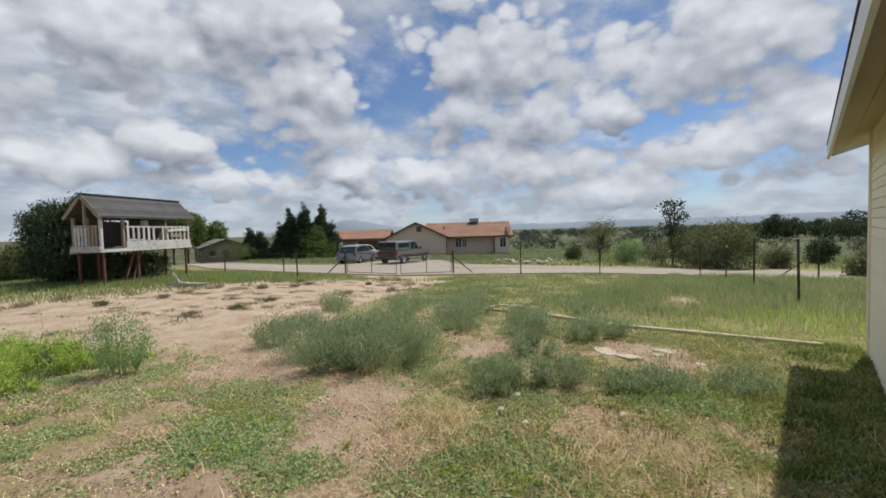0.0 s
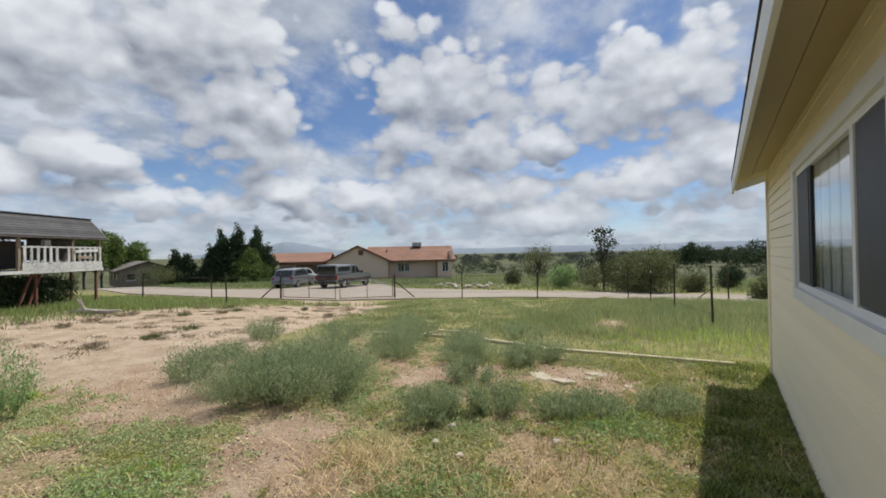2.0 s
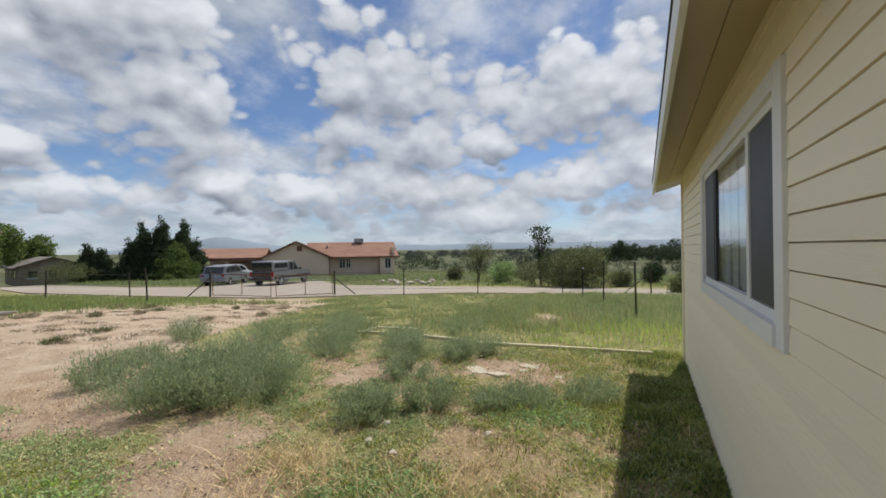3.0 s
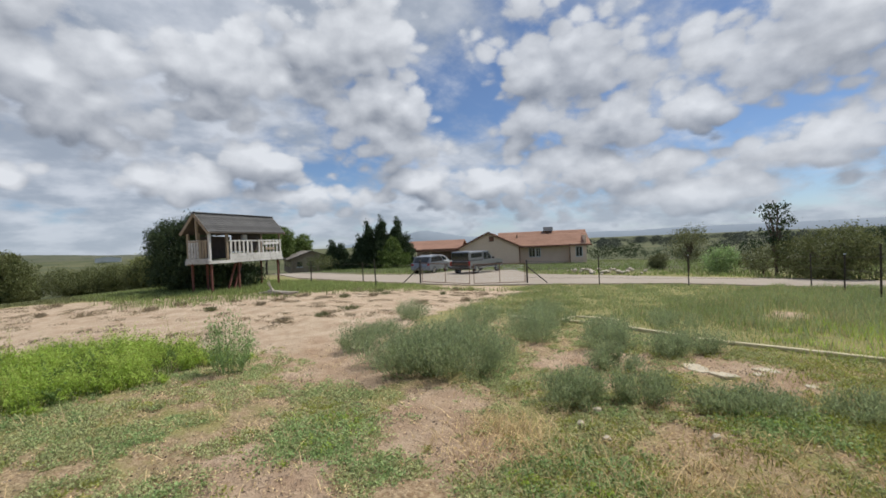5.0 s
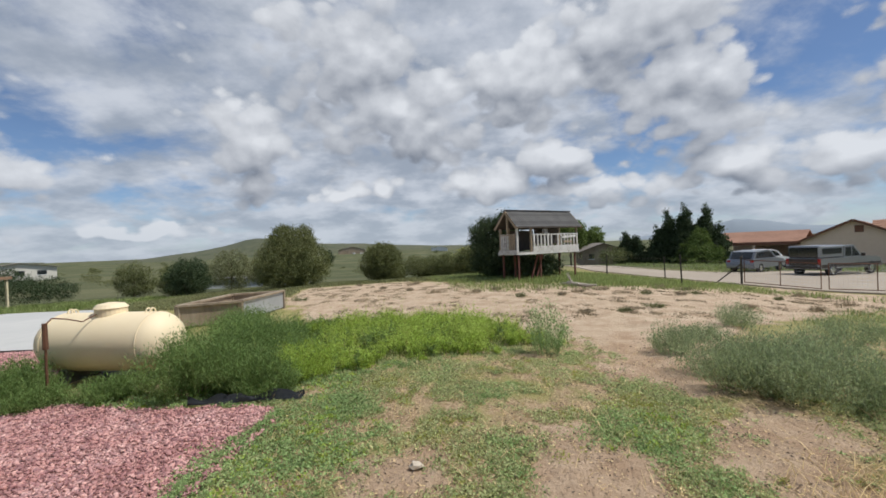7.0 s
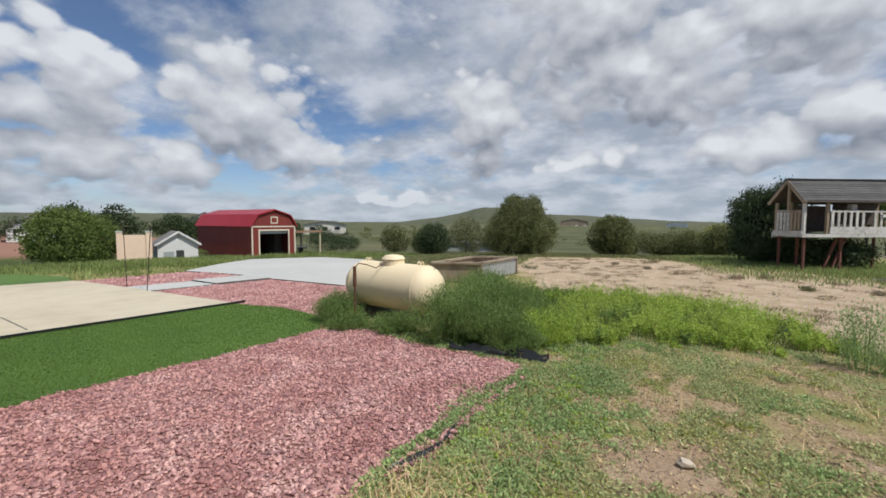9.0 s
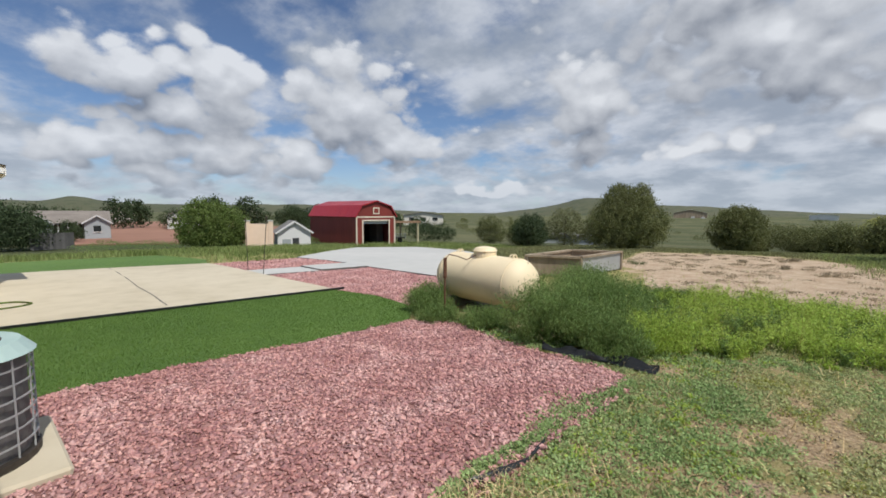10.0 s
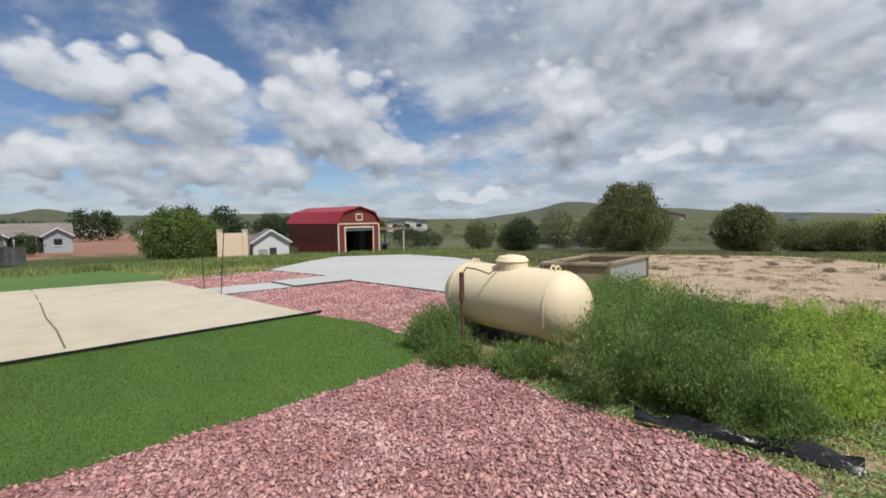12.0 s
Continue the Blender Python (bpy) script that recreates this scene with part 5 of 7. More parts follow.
wallb = thing("block_wall", pose(-14.75, -33.65, zl(-15.2, -33.4), 0, 0, 155), "beige masonry panel between two piers", "masonry wall")
part("panel", box((0.9, 0.15, 0.95), (1.4, 0.14, 1.9)), M["stucco"], wallb)
for x in (0.1, 1.75):
    part("pier", box((x, 0.15, 1.05), (0.34, 0.34, 2.1)), M["stucco"], wallb)
    part("pier_cap", box((x, 0.15, 2.13), (0.42, 0.42, 0.08)), M["concrete_grey"], wallb)

for x, y, h, lean in ((-5.28, -12.35, 1.35, 1.0), (-5.12, -11.15, 1.4, -5.0)):
    e = thing("torch_stake", pose(x, y, zl(x, y) + 0.03, 0, lean, 0), "slender dark garden torch stake beside the patio", "torch stake", "garden torches")
    part("stake", rod((0, 0, 0), (0, 0, h), 0.009, None, 6), M["steel_dark"], e)
    part("head", rod((0, 0, h), (0, 0, h + 0.10), 0.016, 0.026, 8), M["steel_dark"], e)

hose = bmesh.new()
_hp = [(-0.5 + 0.35 * math.cos(t) * (1 + 0.12 * math.sin(3 * t)), -10.6 + 0.3 * math.sin(t), 0.085 + zl(-0.9, -10.6)) for t in np.linspace(0, 9.0, 40)]
for p, q in zip(_hp, _hp[1:]):
    add_rod(hose, p, q, 0.014, None, 6)
tagged(part("garden_hose", hose, M["leaf_green"]), "loose coil of green garden hose on the patio", "garden hose")


# ---------------------------------------------------------------- plants
def leaf_quads(c, length, width, rng, up=0.0, level=1.0):
    """Leaves as bent little quads at the places c, growing in random ways, drawn upwards by up."""
    n = len(c)
    d = rng.normal(size=(n, 3)) * np.array([1, 1, level])
    d[:, 2] += up * 2.0
    d /= np.linalg.norm(d, axis=1)[:, None] + 1e-9
    s = np.cross(d, rng.normal(size=(n, 3)) * np.array([level, level, 1]))
    s /= np.linalg.norm(s, axis=1)[:, None] + 1e-9
    length = (np.broadcast_to(length, n) * rng.uniform(0.6, 1.3, n))[:, None]
    width = (np.broadcast_to(width, n) * rng.uniform(0.7, 1.2, n))[:, None]
    v = np.stack([c, c + d * length * 0.5 + s * width * 0.5, c + d * length, c + d * length * 0.5 - s * width * 0.5], 1).reshape(-1, 3)
    return v, np.arange(4 * n).reshape(n, 4)


def blades(x, y, z, h, w, rng, lean=0.35):
    """Grass blades of three triangles each."""
    n = len(x)
    a, t = rng.uniform(0, math.tau, n), rng.uniform(0, math.tau, n)
    k = lean * rng.uniform(0.2, 1.0, n) * h
    bx, by = np.cos(t) * w / 2, np.sin(t) * w / 2
    ox, oy = np.cos(a) * k, np.sin(a) * k
    zero = np.zeros(n)
    base = np.stack([x, y, z], 1)
    s = np.stack([bx, by, zero], 1)
    mid = base + np.stack([ox * 0.35, oy * 0.35, h * 0.55], 1)
    tip = base + np.stack([ox, oy, h * rng.uniform(0.85, 1.0, n)], 1)
    v = np.stack([base - s, base + s, mid + s * 0.7, mid - s * 0.7, tip], 1).reshape(-1, 3)
    o = (np.arange(n) * 5)[:, None]
    f = np.concatenate([o + [[0, 1, 2]], o + [[0, 2, 3]], o + [[3, 2, 4]]])
    return v, f


def ball_points(n, rng, inner=0.35):
    d = rng.normal(size=(n, 3))
    d /= np.linalg.norm(d, axis=1)[:, None]
    return d * (inner + (1 - inner) * rng.uniform(0, 1, n) ** 0.45)[:, None]


def crown_points(blobs, n, rng, clump, per=26):
    """Leaf places: clumps thrown over a set of ellipsoids, leaves gathered round each clump."""
    vol = np.array([b[3] * b[4] * b[5] for b in blobs]) ** 0.67
    k = max(12, n // per)
    pick = rng.choice(len(blobs), k, p=vol / vol.sum())
    bl = np.array(blobs)[pick]
    cen = bl[:, :3] + ball_points(k, rng) * bl[:, 3:6]
    idx = rng.randint(0, k, n)
    return cen[idx] + rng.normal(size=(n, 3)) * np.array([clump, clump, clump * 0.8])


def tree(name, x, y, blobs, n, leaf, mat, label, category, trunk=0.14, trunk_top=None, clump=0.16, seed=1, group="", up=0.35, limbs=6, kind_leaf="crown", thin=0.5):
    """A tapered trunk with limbs and a crown of many leaves; blobs: ellipsoids (x, y, z, rx, ry, rz) above the foot."""
    rng = np.random.RandomState(seed)
    e = thing(name, pose(x, y, zl(x, y) - 0.03), label, category, group)
    top = trunk_top or max(b[2] for b in blobs)
    bm = bmesh.new()
    z, px, py, r = 0.0, 0.0, 0.0, trunk
    n_seg = 5
    for i in range(n_seg):
        qx, qy, qz = px + rng.uniform(-0.05, 0.05) * top * 0.3, py + rng.uniform(-0.05, 0.05) * top * 0.3, z + top / n_seg
        add_rod(bm, (px, py, z), (qx, qy, qz), r, r * 0.76, 7)
        px, py, z, r = qx, qy, qz, r * 0.76
    for i in range(limbs):
        b = blobs[rng.randint(len(blobs))]
        h0 = top * rng.uniform(0.12, 0.6)
        q = np.array(b[:3]) + ball_points(1, rng)[0] * np.array(b[3:6]) * 0.8
        m = (0.5 * q[0], 0.5 * q[1], 0.5 * (h0 + q[2]) + 0.1)
        add_rod(bm, (0, 0, h0), m, trunk * 0.4, trunk * 0.26, 5)
        add_rod(bm, m, tuple(q), trunk * 0.26, trunk * 0.06, 5)
    part("trunk", bm, M["bark"], e)
    c = crown_points(blobs, n, rng, clump)
    c[:, 2] = np.maximum(c[:, 2], 0.06)
    v, f = leaf_quads(c, leaf, leaf * thin, rng, up)
    raw(kind_leaf, v, f, mat, e)
    return e


def shrub(name, x, y, r, h, n, mat, label, category, seed, leaf=0.05, thin=0.22, group="", twigs=26, flat=1.0, stretch=(1.0, 1.0), rot=0.0):
    """A many-stemmed bush: fine twigs from one foot, leaves all along them."""
    rng = np.random.RandomState(seed)
    e = thing(name, pose(x, y, zl(x, y) - 0.01, 0, 0, rot), label, category, group)
    k, n = int(twigs * 1.5), int(n * 1.6)
    a = rng.uniform(0, math.tau, k)
    rad = r * np.sqrt(rng.uniform(0.02, 1, k))
    root = np.stack([np.cos(a) * rad * 0.55 * stretch[0], np.sin(a) * rad * 0.55 * stretch[1], np.zeros(k)], 1)
    hh = h * np.sqrt(np.clip(1.04 - (rad / r) ** 2 * 0.75, 0.1, 1)) * rng.uniform(0.7, 1.1, k)
    tip = np.stack([np.cos(a) * rad * 1.1 * stretch[0], np.sin(a) * rad * 1.1 * stretch[1], hh], 1)
    bm = bmesh.new()
    for i in range(0, k, 2):
        add_rod(bm, tuple(root[i]), tuple(tip[i] * 0.92), 0.006, 0.002, 4)
    tagged(part("stem", bm, mat, e), kind="stuff")
    i = rng.randint(0, k, n)
    t = rng.uniform(0.08, 1.0, n) ** 0.8
    spread = (0.022 + 0.10 * r * t)[:, None]
    c = root[i] * (1 - t)[:, None] + tip[i] * t[:, None] + rng.normal(size=(n, 3)) * spread * np.array([1, 1, 0.6])
    c[:, 2] = np.maximum(c[:, 2], 0.015)
    v, f = leaf_quads(c, leaf, leaf * thin, rng, 0.8)
    raw("foliage", v, f, mat, e)
    return e


# grey-green bushes in the yard
SAGE = "bushy grey-green weed on bare soil"
for i, (x, y, r, h, n) in enumerate(((-4.45, 3.05, 0.75, 0.62, 9000), (-3.95, 3.35, 0.7, 0.58, 8000), (-4.75, 3.3, 0.42, 0.48, 4200), (-4.3, 3.75, 0.6, 0.5, 5000), (-5.85, 3.0, 0.30, 0.44, 3000),
                                     (-6.5, 3.9, 0.3, 0.26, 1800), (-7.6, 5.25, 0.42, 0.42, 2800), (-2.35, 3.5, 0.30, 0.34, 3200), (-1.95, 4.0, 0.30, 0.32, 2600), (-1.4, 4.3, 0.24, 0.2, 1500),
                                     (-2.65, 4.75, 0.3, 0.28, 2400), (-3.15, 5.5, 0.4, 0.36, 3000), (-2.45, 5.75, 0.32, 0.32, 2400), (-4.2, 5.3, 0.4, 0.36, 2600), (-1.1, 4.5, 0.3, 0.18, 2000), (-3.6, 6.3, 0.4, 0.34, 2600),
                                     (-4.8, 5.6, 0.5, 0.4, 3000), (-5.5, 5.0, 0.45, 0.4, 2600), (-2.3, 6.2, 0.4, 0.3, 2400), (-4.9, 6.5, 0.5, 0.36, 2600), (-6.2, 6.0, 0.5, 0.36, 2600), (-0.5, 4.9, 0.3, 0.2, 1800), (-5.9, 7.6, 0.5, 0.35, 2200), (-3.1, 7.6, 0.5, 0.3, 2000))):
    shrub("weed_bush", x, y, r, h, n, M["leaf_sage"], SAGE if i > 3 else "large spreading grey-green weed bush on bare soil", "bush", 100 + i, leaf=0.042, thin=0.2, group="grey-green bushes of the yard", twigs=40 if r > 0.5 else 24)
shrub("tall_weed", -6.05, 1.27, 0.30, 0.80, 1700, M["leaf_lush"], "tall feathery grey-green weed beside the path", "weed", 131, leaf=0.05, twigs=22)
# dark weeds round the tank
for i, (x, y, r, h, n, mt) in enumerate(((-4.95, -3.3, 0.52, 0.74, 9500, "leaf_weed"), (-5.1, -2.75, 0.46, 0.60, 8000, "leaf_weed"), (-5.9, -3.45, 0.6, 0.80, 8500, "leaf_weed"), (-6.5, -3.0, 0.6, 0.75, 7000, "leaf_weed"),
                                         (-4.95, -5.35, 0.34, 0.42, 5200, "leaf_weed"), (-5.3, -5.55, 0.34, 0.46, 4600, "leaf_weed"), (-4.75, -4.95, 0.3, 0.26, 3600, "leaf_weed"), (-5.0, -4.2, 0.40, 0.26, 4600, "leaf_weed"),
                                         (-7.2, -3.6, 0.6, 0.7, 5000, "leaf_weed"), (-8.3, -4.3, 0.6, 0.6, 4200, "leaf_weed"), (-9.3, -4.6, 0.5, 0.5, 3200, "leaf_weed"), (-4.95, -2.45, 0.40, 0.46, 6500, "leaf_weed"), (-5.5, -2.1, 0.4, 0.45, 4600, "leaf_bright"))):
    shrub("weed_bush", x, y, r, h, n, M[mt], "dense dark green weed bush beside the gas tank" if mt == "leaf_weed" else "bright green leafy weed clump", "bush", 150 + i, leaf=0.048, thin=0.18, group="weeds round the gas tank", twigs=36)
# sparse tufts on the sandy ground
_rt = np.random.RandomState(8)
_n = 0
while _n < 26:
    x, y = _rt.uniform(-20, -8), _rt.uniform(-5, 12)
    if depth_in(SAND, x, y) < 0.3:
        continue
    shrub("weed_tuft", x, y, _rt.uniform(0.12, 0.30), _rt.uniform(0.04, 0.11), 300, M["leaf_olive" if _n % 3 == 0 else "leaf_brown"], "small dry weed tuft on bare sand", "weed tuft", 400 + _n, leaf=0.06, group="tufts on the sand", twigs=10)
    _n += 1


def stuff(name, v, f, mat, label, category):
    return tagged(raw(name, v, f, mat), label, category, kind="stuff")


def scatter(n, x0, x1, y0, y1, keep, rng):
    x, y = rng.uniform(x0, x1, n), rng.uniform(y0, y1, n)
    k = keep(x, y) > rng.uniform(0, 1, n)
    return x[k], y[k]


def off_hard(x, y):
    ok = np.ones(x.shape)
    for p in HARD:
        ok = np.where(inside(p, x, y), 0.0, ok)
    return np.where((x > WX - 0.02) & (y < WY), 0.0, ok)


rng = np.random.RandomState(21)
# bright tall weeds in a band: plants of several leaning stems, leaves all along them
def weed_plants(px, py, ph, mat, label, rng, stems=8, leaves=20, leaf=0.055):
    n = len(px)
    i = np.repeat(np.arange(n), stems)
    a, k = rng.uniform(0, math.tau, len(i)), rng.uniform(0.1, 0.75, len(i))
    h = ph[i] * rng.uniform(0.55, 1.1, len(i))
    root = np.stack([px[i] + rng.normal(size=len(i)) * 0.03, py[i] + rng.normal(size=len(i)) * 0.03], 1)
    run = np.stack([np.cos(a), np.sin(a)], 1) * (h * k)[:, None]
    z0 = land(root[:, 0], root[:, 1])
    vs, fs, o = [], [], 0
    side = np.stack([-np.sin(a), np.cos(a)], 1) * 0.0025
    last = None
    for t in (0.0, 0.5, 1.0):
        c = root + run * t ** 1.6
        row = np.stack([np.c_[c - side * (1.2 - t), z0 + h * t], np.c_[c + side * (1.2 - t), z0 + h * t]], 1)
        vs.append(row.reshape(-1, 3))
        b = o + 2 * np.arange(len(i))
        if last is not None:
            fs.append(np.stack([last, last + 1, b + 1, b], 1))
        last, o = b, o + 2 * len(i)
    j = np.repeat(np.arange(len(i)), leaves)
    t = rng.uniform(0.12, 1.0, len(j))
    c = root[j] + run[j] * (t ** 1.6)[:, None] + rng.normal(size=(len(j), 2)) * 0.012
    v, f = leaf_quads(np.c_[c, z0[j] + h[j] * t], leaf * (1.25 - 0.7 * t), leaf * 0.30 * (1.2 - 0.5 * t), rng, 0.25, 0.7)
    vs.append(v)
    fs.append(f + o)
    stuff("tall_weeds", np.concatenate(vs), np.concatenate(fs), mat, label, "weeds")


x, y = scatter(2300, -10, -4.6, -4.5, 2.2, lambda x, y: np.clip((depth_in(WEEDS, x, y) + 0.3 * wav(x, y, 0.9)) / 0.3, 0, 1) * np.clip(0.75 + 0.7 * wav(x, y, 0.7, 6), 0.1, 1), rng)
h = np.clip((0.36 + 0.13 * wav(x, y, 0.6, 4) + 0.10 * wav(x, y, 1.5, 14)) * rng.uniform(0.6, 1.2, len(x)) * np.clip(0.4 + depth_in(WEEDS, x, y) / 0.6, 0.35, 1), 0.10, 0.62)
tall = rng.uniform(0, 1, len(x)) < 0.05
h = np.where(tall, rng.uniform(0.5, 0.75, len(x)), h)
two = (wav(x, y, 1.1, 33) + rng.normal(size=len(x)) * 0.5 + 1.2 * np.clip((-1.6 - y) / 1.0, 0, 1)) > 0.75
weed_plants(x[~two & ~tall], y[~two & ~tall], h[~two & ~tall], M["leaf_bright"], "band of bright yellow-green leafy weeds", rng)
weed_plants(x[two & ~tall], y[two & ~tall], h[two & ~tall], M["leaf_weed"], "darker green weeds among the bright ones", rng)
weed_plants(x[tall], y[tall], h[tall], M["leaf_yellow"], "tall weed stalks gone to seed", rng, 3, 16, 0.04)
x, y = scatter(26000, -10, -4.6, -4.5, 2.2, lambda x, y: np.clip((depth_in(WEEDS, x, y) + 0.25 * wav(x, y, 0.9)) / 0.3, 0, 1), rng)
v, f = blades(x, y, land(x, y), rng.uniform(0.05, 0.22, len(x)), 0.009, rng, 0.8)
stuff("weed_grass", v, f, M["leaf_green"], "grass at the foot of the bright weeds", "grass")


# creeping ground cover in the foreground
def cover(x, y):
    s, g = masks(x, y)
    pat = np.clip((wav(x, y, 1.5, 30) + 0.8 * wav(x, y, 0.45, 2) + 0.42) * 1.3, 0, 1)
    r = np.hypot(x, y)
    return np.clip(pat * (1 - s) * np.clip((8.5 - r) / 2.5, 0, 1), 0, 1) * off_hard(x, y)


def clumps(cx, cy, size, leaf, rng, flat=0.55, per=(10, 30)):
    """Leaves of low plants at cx, cy: little domes."""
    n = rng.randint(per[0], per[1], len(cx))
    i = np.repeat(np.arange(len(cx)), n)
    o = rng.normal(size=(len(i), 2)) * (size[i] * 0.6)[:, None]
    d = np.hypot(o[:, 0], o[:, 1]) / size[i]
    x, y = cx[i] + o[:, 0], cy[i] + o[:, 1]
    z = land(x, y) + 0.004 + size[i] * flat * np.clip(1.1 - d, 0.05, 1) * rng.uniform(0.25, 1.0, len(i))
    return leaf_quads(np.stack([x, y, z], 1), leaf, leaf * 0.55, rng, 0.22, 0.6)


x, y = scatter(52000, -7.5, 0.45, -3.2, 7.0, lambda x, y: cover(x, y) * np.where((x > -1.5) & (y > 0) & (y < 3.4), 0.35, 1.0), rng)
size = rng.uniform(0.02, 0.085, len(x))
pick = wav(x, y, 1.2, 41) * 0.5 + rng.uniform(0, 1, len(x)) + 0.40 * np.clip((x + 2.6) / 1.2, 0, 1)
for sel, mt, lb in ((pick < 0.14, "leaf_lush", "small dark green creeping weeds on the soil"), ((pick >= 0.14) & (pick < 1.0), "leaf_cover", "low creeping weeds spread over the soil"), (pick >= 1.0, "leaf_yellow", "yellow-green creeping weeds on the soil")):
    v, f = clumps(x[sel], y[sel], size[sel], 0.024, rng)
    stuff("ground_cover", v, f, M[mt], lb, "ground cover")


def lush(x, y):
    spots = ((-3.42, 1.42, 0.46), (-3.4, -1.5, 0.6), (-2.3, -1.75, 0.5), (-1.6, 2.3, 0.5), (-4.3, -1.5, 0.5), (-1.2, -2.0, 0.7), (-0.9, 4.3, 0.45), (-2.7, -1.95, 0.5), (-3.3, -2.05, 0.45), (-4.75, -3.7, 0.36), (-4.72, -3.2, 0.3), (-4.72, -2.7, 0.24), (-4.95, -2.25, 0.35), (-4.85, -4.3, 0.4), (-4.75, -4.85, 0.36), (-5.3, -1.75, 0.45), (-6.0, -0.9, 0.4), (-1.75, 5.5, 0.3))
    k = np.zeros(x.shape)
    for a, b, r in spots:
        k = np.maximum(k, np.clip(1.3 - np.hypot(x - a, y - b) / r + 0.35 * wav(x, y, 0.5, 7), 0, 1))
    return k * off_hard(x, y)


x, y = scatter(26000, -6.0, 0.45, -5.3, 5.0, lush, rng)
size = rng.uniform(0.03, 0.10, len(x))
pick = rng.uniform(0, 1, len(x)) + 0.3 * wav(x, y, 0.7, 12)
for sel, mt, lb in ((pick < 0.88, "leaf_lush", "denser patches of leafy green weeds"), (pick >= 0.88, "leaf_bright", "fresh bright weeds in the denser patches")):
    v, f = clumps(x[sel], y[sel], size[sel], 0.028, rng, 0.75, (12, 34))
    stuff("ground_cover", v, f, M[mt], lb, "ground cover")


# weeds creeping over the gravel's edge
t = rng.uniform(0, 1, 700)
x = -4.2 + 2.3 * t + rng.normal(size=700) * 0.10
y = -1.98 - 0.30 * t - np.abs(rng.normal(size=700)) * (0.03 + 0.12 * np.clip(np.sin(t * 8.0 - 1.6), 0, 1))
v, f = clumps(x, y, rng.uniform(0.03, 0.08, 700), 0.028, rng, 0.9, (14, 34))
stuff("ground_cover", v, f, M["leaf_lush"], "leafy weeds creeping over the gravel edge", "ground cover")


# dead leaf litter on the soil
x, y = scatter(90000, -7.5, 0.45, -3.0, 7.0, lambda x, y: off_hard(x, y) * np.clip(0.5 + 0.6 * wav(x, y, 0.9, 27), 0.1, 1) * np.clip((8 - np.hypot(x, y)) / 3, 0, 1), rng)
c = np.stack([x, y, land(x, y) + 0.006 + rng.uniform(0, 0.012, len(x))], 1)
v, f = leaf_quads(c, 0.026, 0.012, rng, 0.0, 0.25)
two = rng.uniform(0, 1, len(x)) < 0.5
stuff("leaf_litter", v.reshape(-1, 4, 3)[two].reshape(-1, 3), np.arange(4 * two.sum()).reshape(-1, 4), M["straw"], "pale dead leaves and chaff on the soil", "litter")
stuff("leaf_litter", v.reshape(-1, 4, 3)[~two].reshape(-1, 3), np.arange(4 * (~two).sum()).reshape(-1, 4), M["bark"], "dark dead twigs and crumbs on the soil", "litter")

# low dry mats over the sandy yard
mx, my = scatter(1100, -21, -8.5, -6, 13, lambda x, y: (depth_in(SAND, x, y) > 0.1) * np.clip(0.55 + wav(x, y, 2.0, 5), 0, 1), rng)
i = rng.randint(0, len(mx), 24000)
x, y = mx[i] + rng.normal(size=len(i)) * 0.13, my[i] + rng.normal(size=len(i)) * 0.09
v, f = blades(x, y, land(x, y), rng.uniform(0.01, 0.05, len(i)), 0.018, rng, 1.4)
stuff("dry_mats", v, f, M["leaf_brown"], "low brown mats of dried weeds on the sand", "dry weeds")

# dry stalks among the weeds
def dry(x, y):
    s, g = masks(x, y)
    k = np.clip(1.5 - np.hypot(x + 2.35, y - 2.4) / 0.42, 0, 1) + 0.42 * np.clip(1.3 - np.hypot(x + 1.0, y - 2.5) / 0.95, 0, 1) + 0.7 * np.clip(1.2 - np.hypot(x + 1.9, y + 2.0) / 0.5, 0, 1)
    return np.clip(k + 0.10 * (wav(x, y, 0.8, 19) > 0.2), 0, 1) * off_hard(x, y) * (1 - 0.6 * s)


x, y = scatter(130000, -6.5, 0.4, -2.8, 6.5, dry, rng)
v, f = blades(x, y, land(x, y), rng.uniform(0.03, 0.13, len(x)), 0.007, rng, 2.4)
stuff("dry_stalks", v, f, M["straw"], "dry straw-coloured stalks lying in the weeds", "dry grass")

# lush grass along the near house's foot; darker green also paints the house's shade
x, y = scatter(80000, -1.4, 0.46, 0.2, 7.2, lambda x, y: np.clip((x + 0.45 + 0.25 * wav(x, y, 0.8)) / 0.5, 0.12, 1) * np.clip(0.65 + 0.8 * wav(x, y, 0.6, 17), 0.15, 1) * (x < WX - 0.01), rng)
u = rng.uniform(0, 1, len(x)) + 0.35 * wav(x, y, 0.9, 3) - 0.5 * np.clip((-x - 0.1) / 0.4, 0, 1)
for sel, mt, lb in ((u > 0.45, "leaf_green", "soft grass at the foot of the wall, its green darkened for shade"), ((u <= 0.45) & (u > -0.22), "leaf_yellow", "yellow-green grass near the wall"), (u <= -0.22, "grass_dry", "dry grass in the sun near the wall")):
    v, f = blades(x[sel], y[sel], land(x[sel], y[sel]), rng.uniform(0.02, 0.09, sel.sum()), 0.008, rng, 1.2)
    stuff("grass", v, f, M[mt], lb, "grass")


# meadow north of the timber border
def meadow(x, y):
    s, g = masks(x, y)
    r = np.hypot(x, y)
    return np.clip((y - 6.6 + 0.5 * wav(x, y, 1.5)) / 0.8, 0, 1) * (1 - s) * np.clip((27 - r) / 5, 0, 1) * (0.35 + 0.65 * np.clip(0.6 + wav(x, y, 2.4, 8), 0, 1))


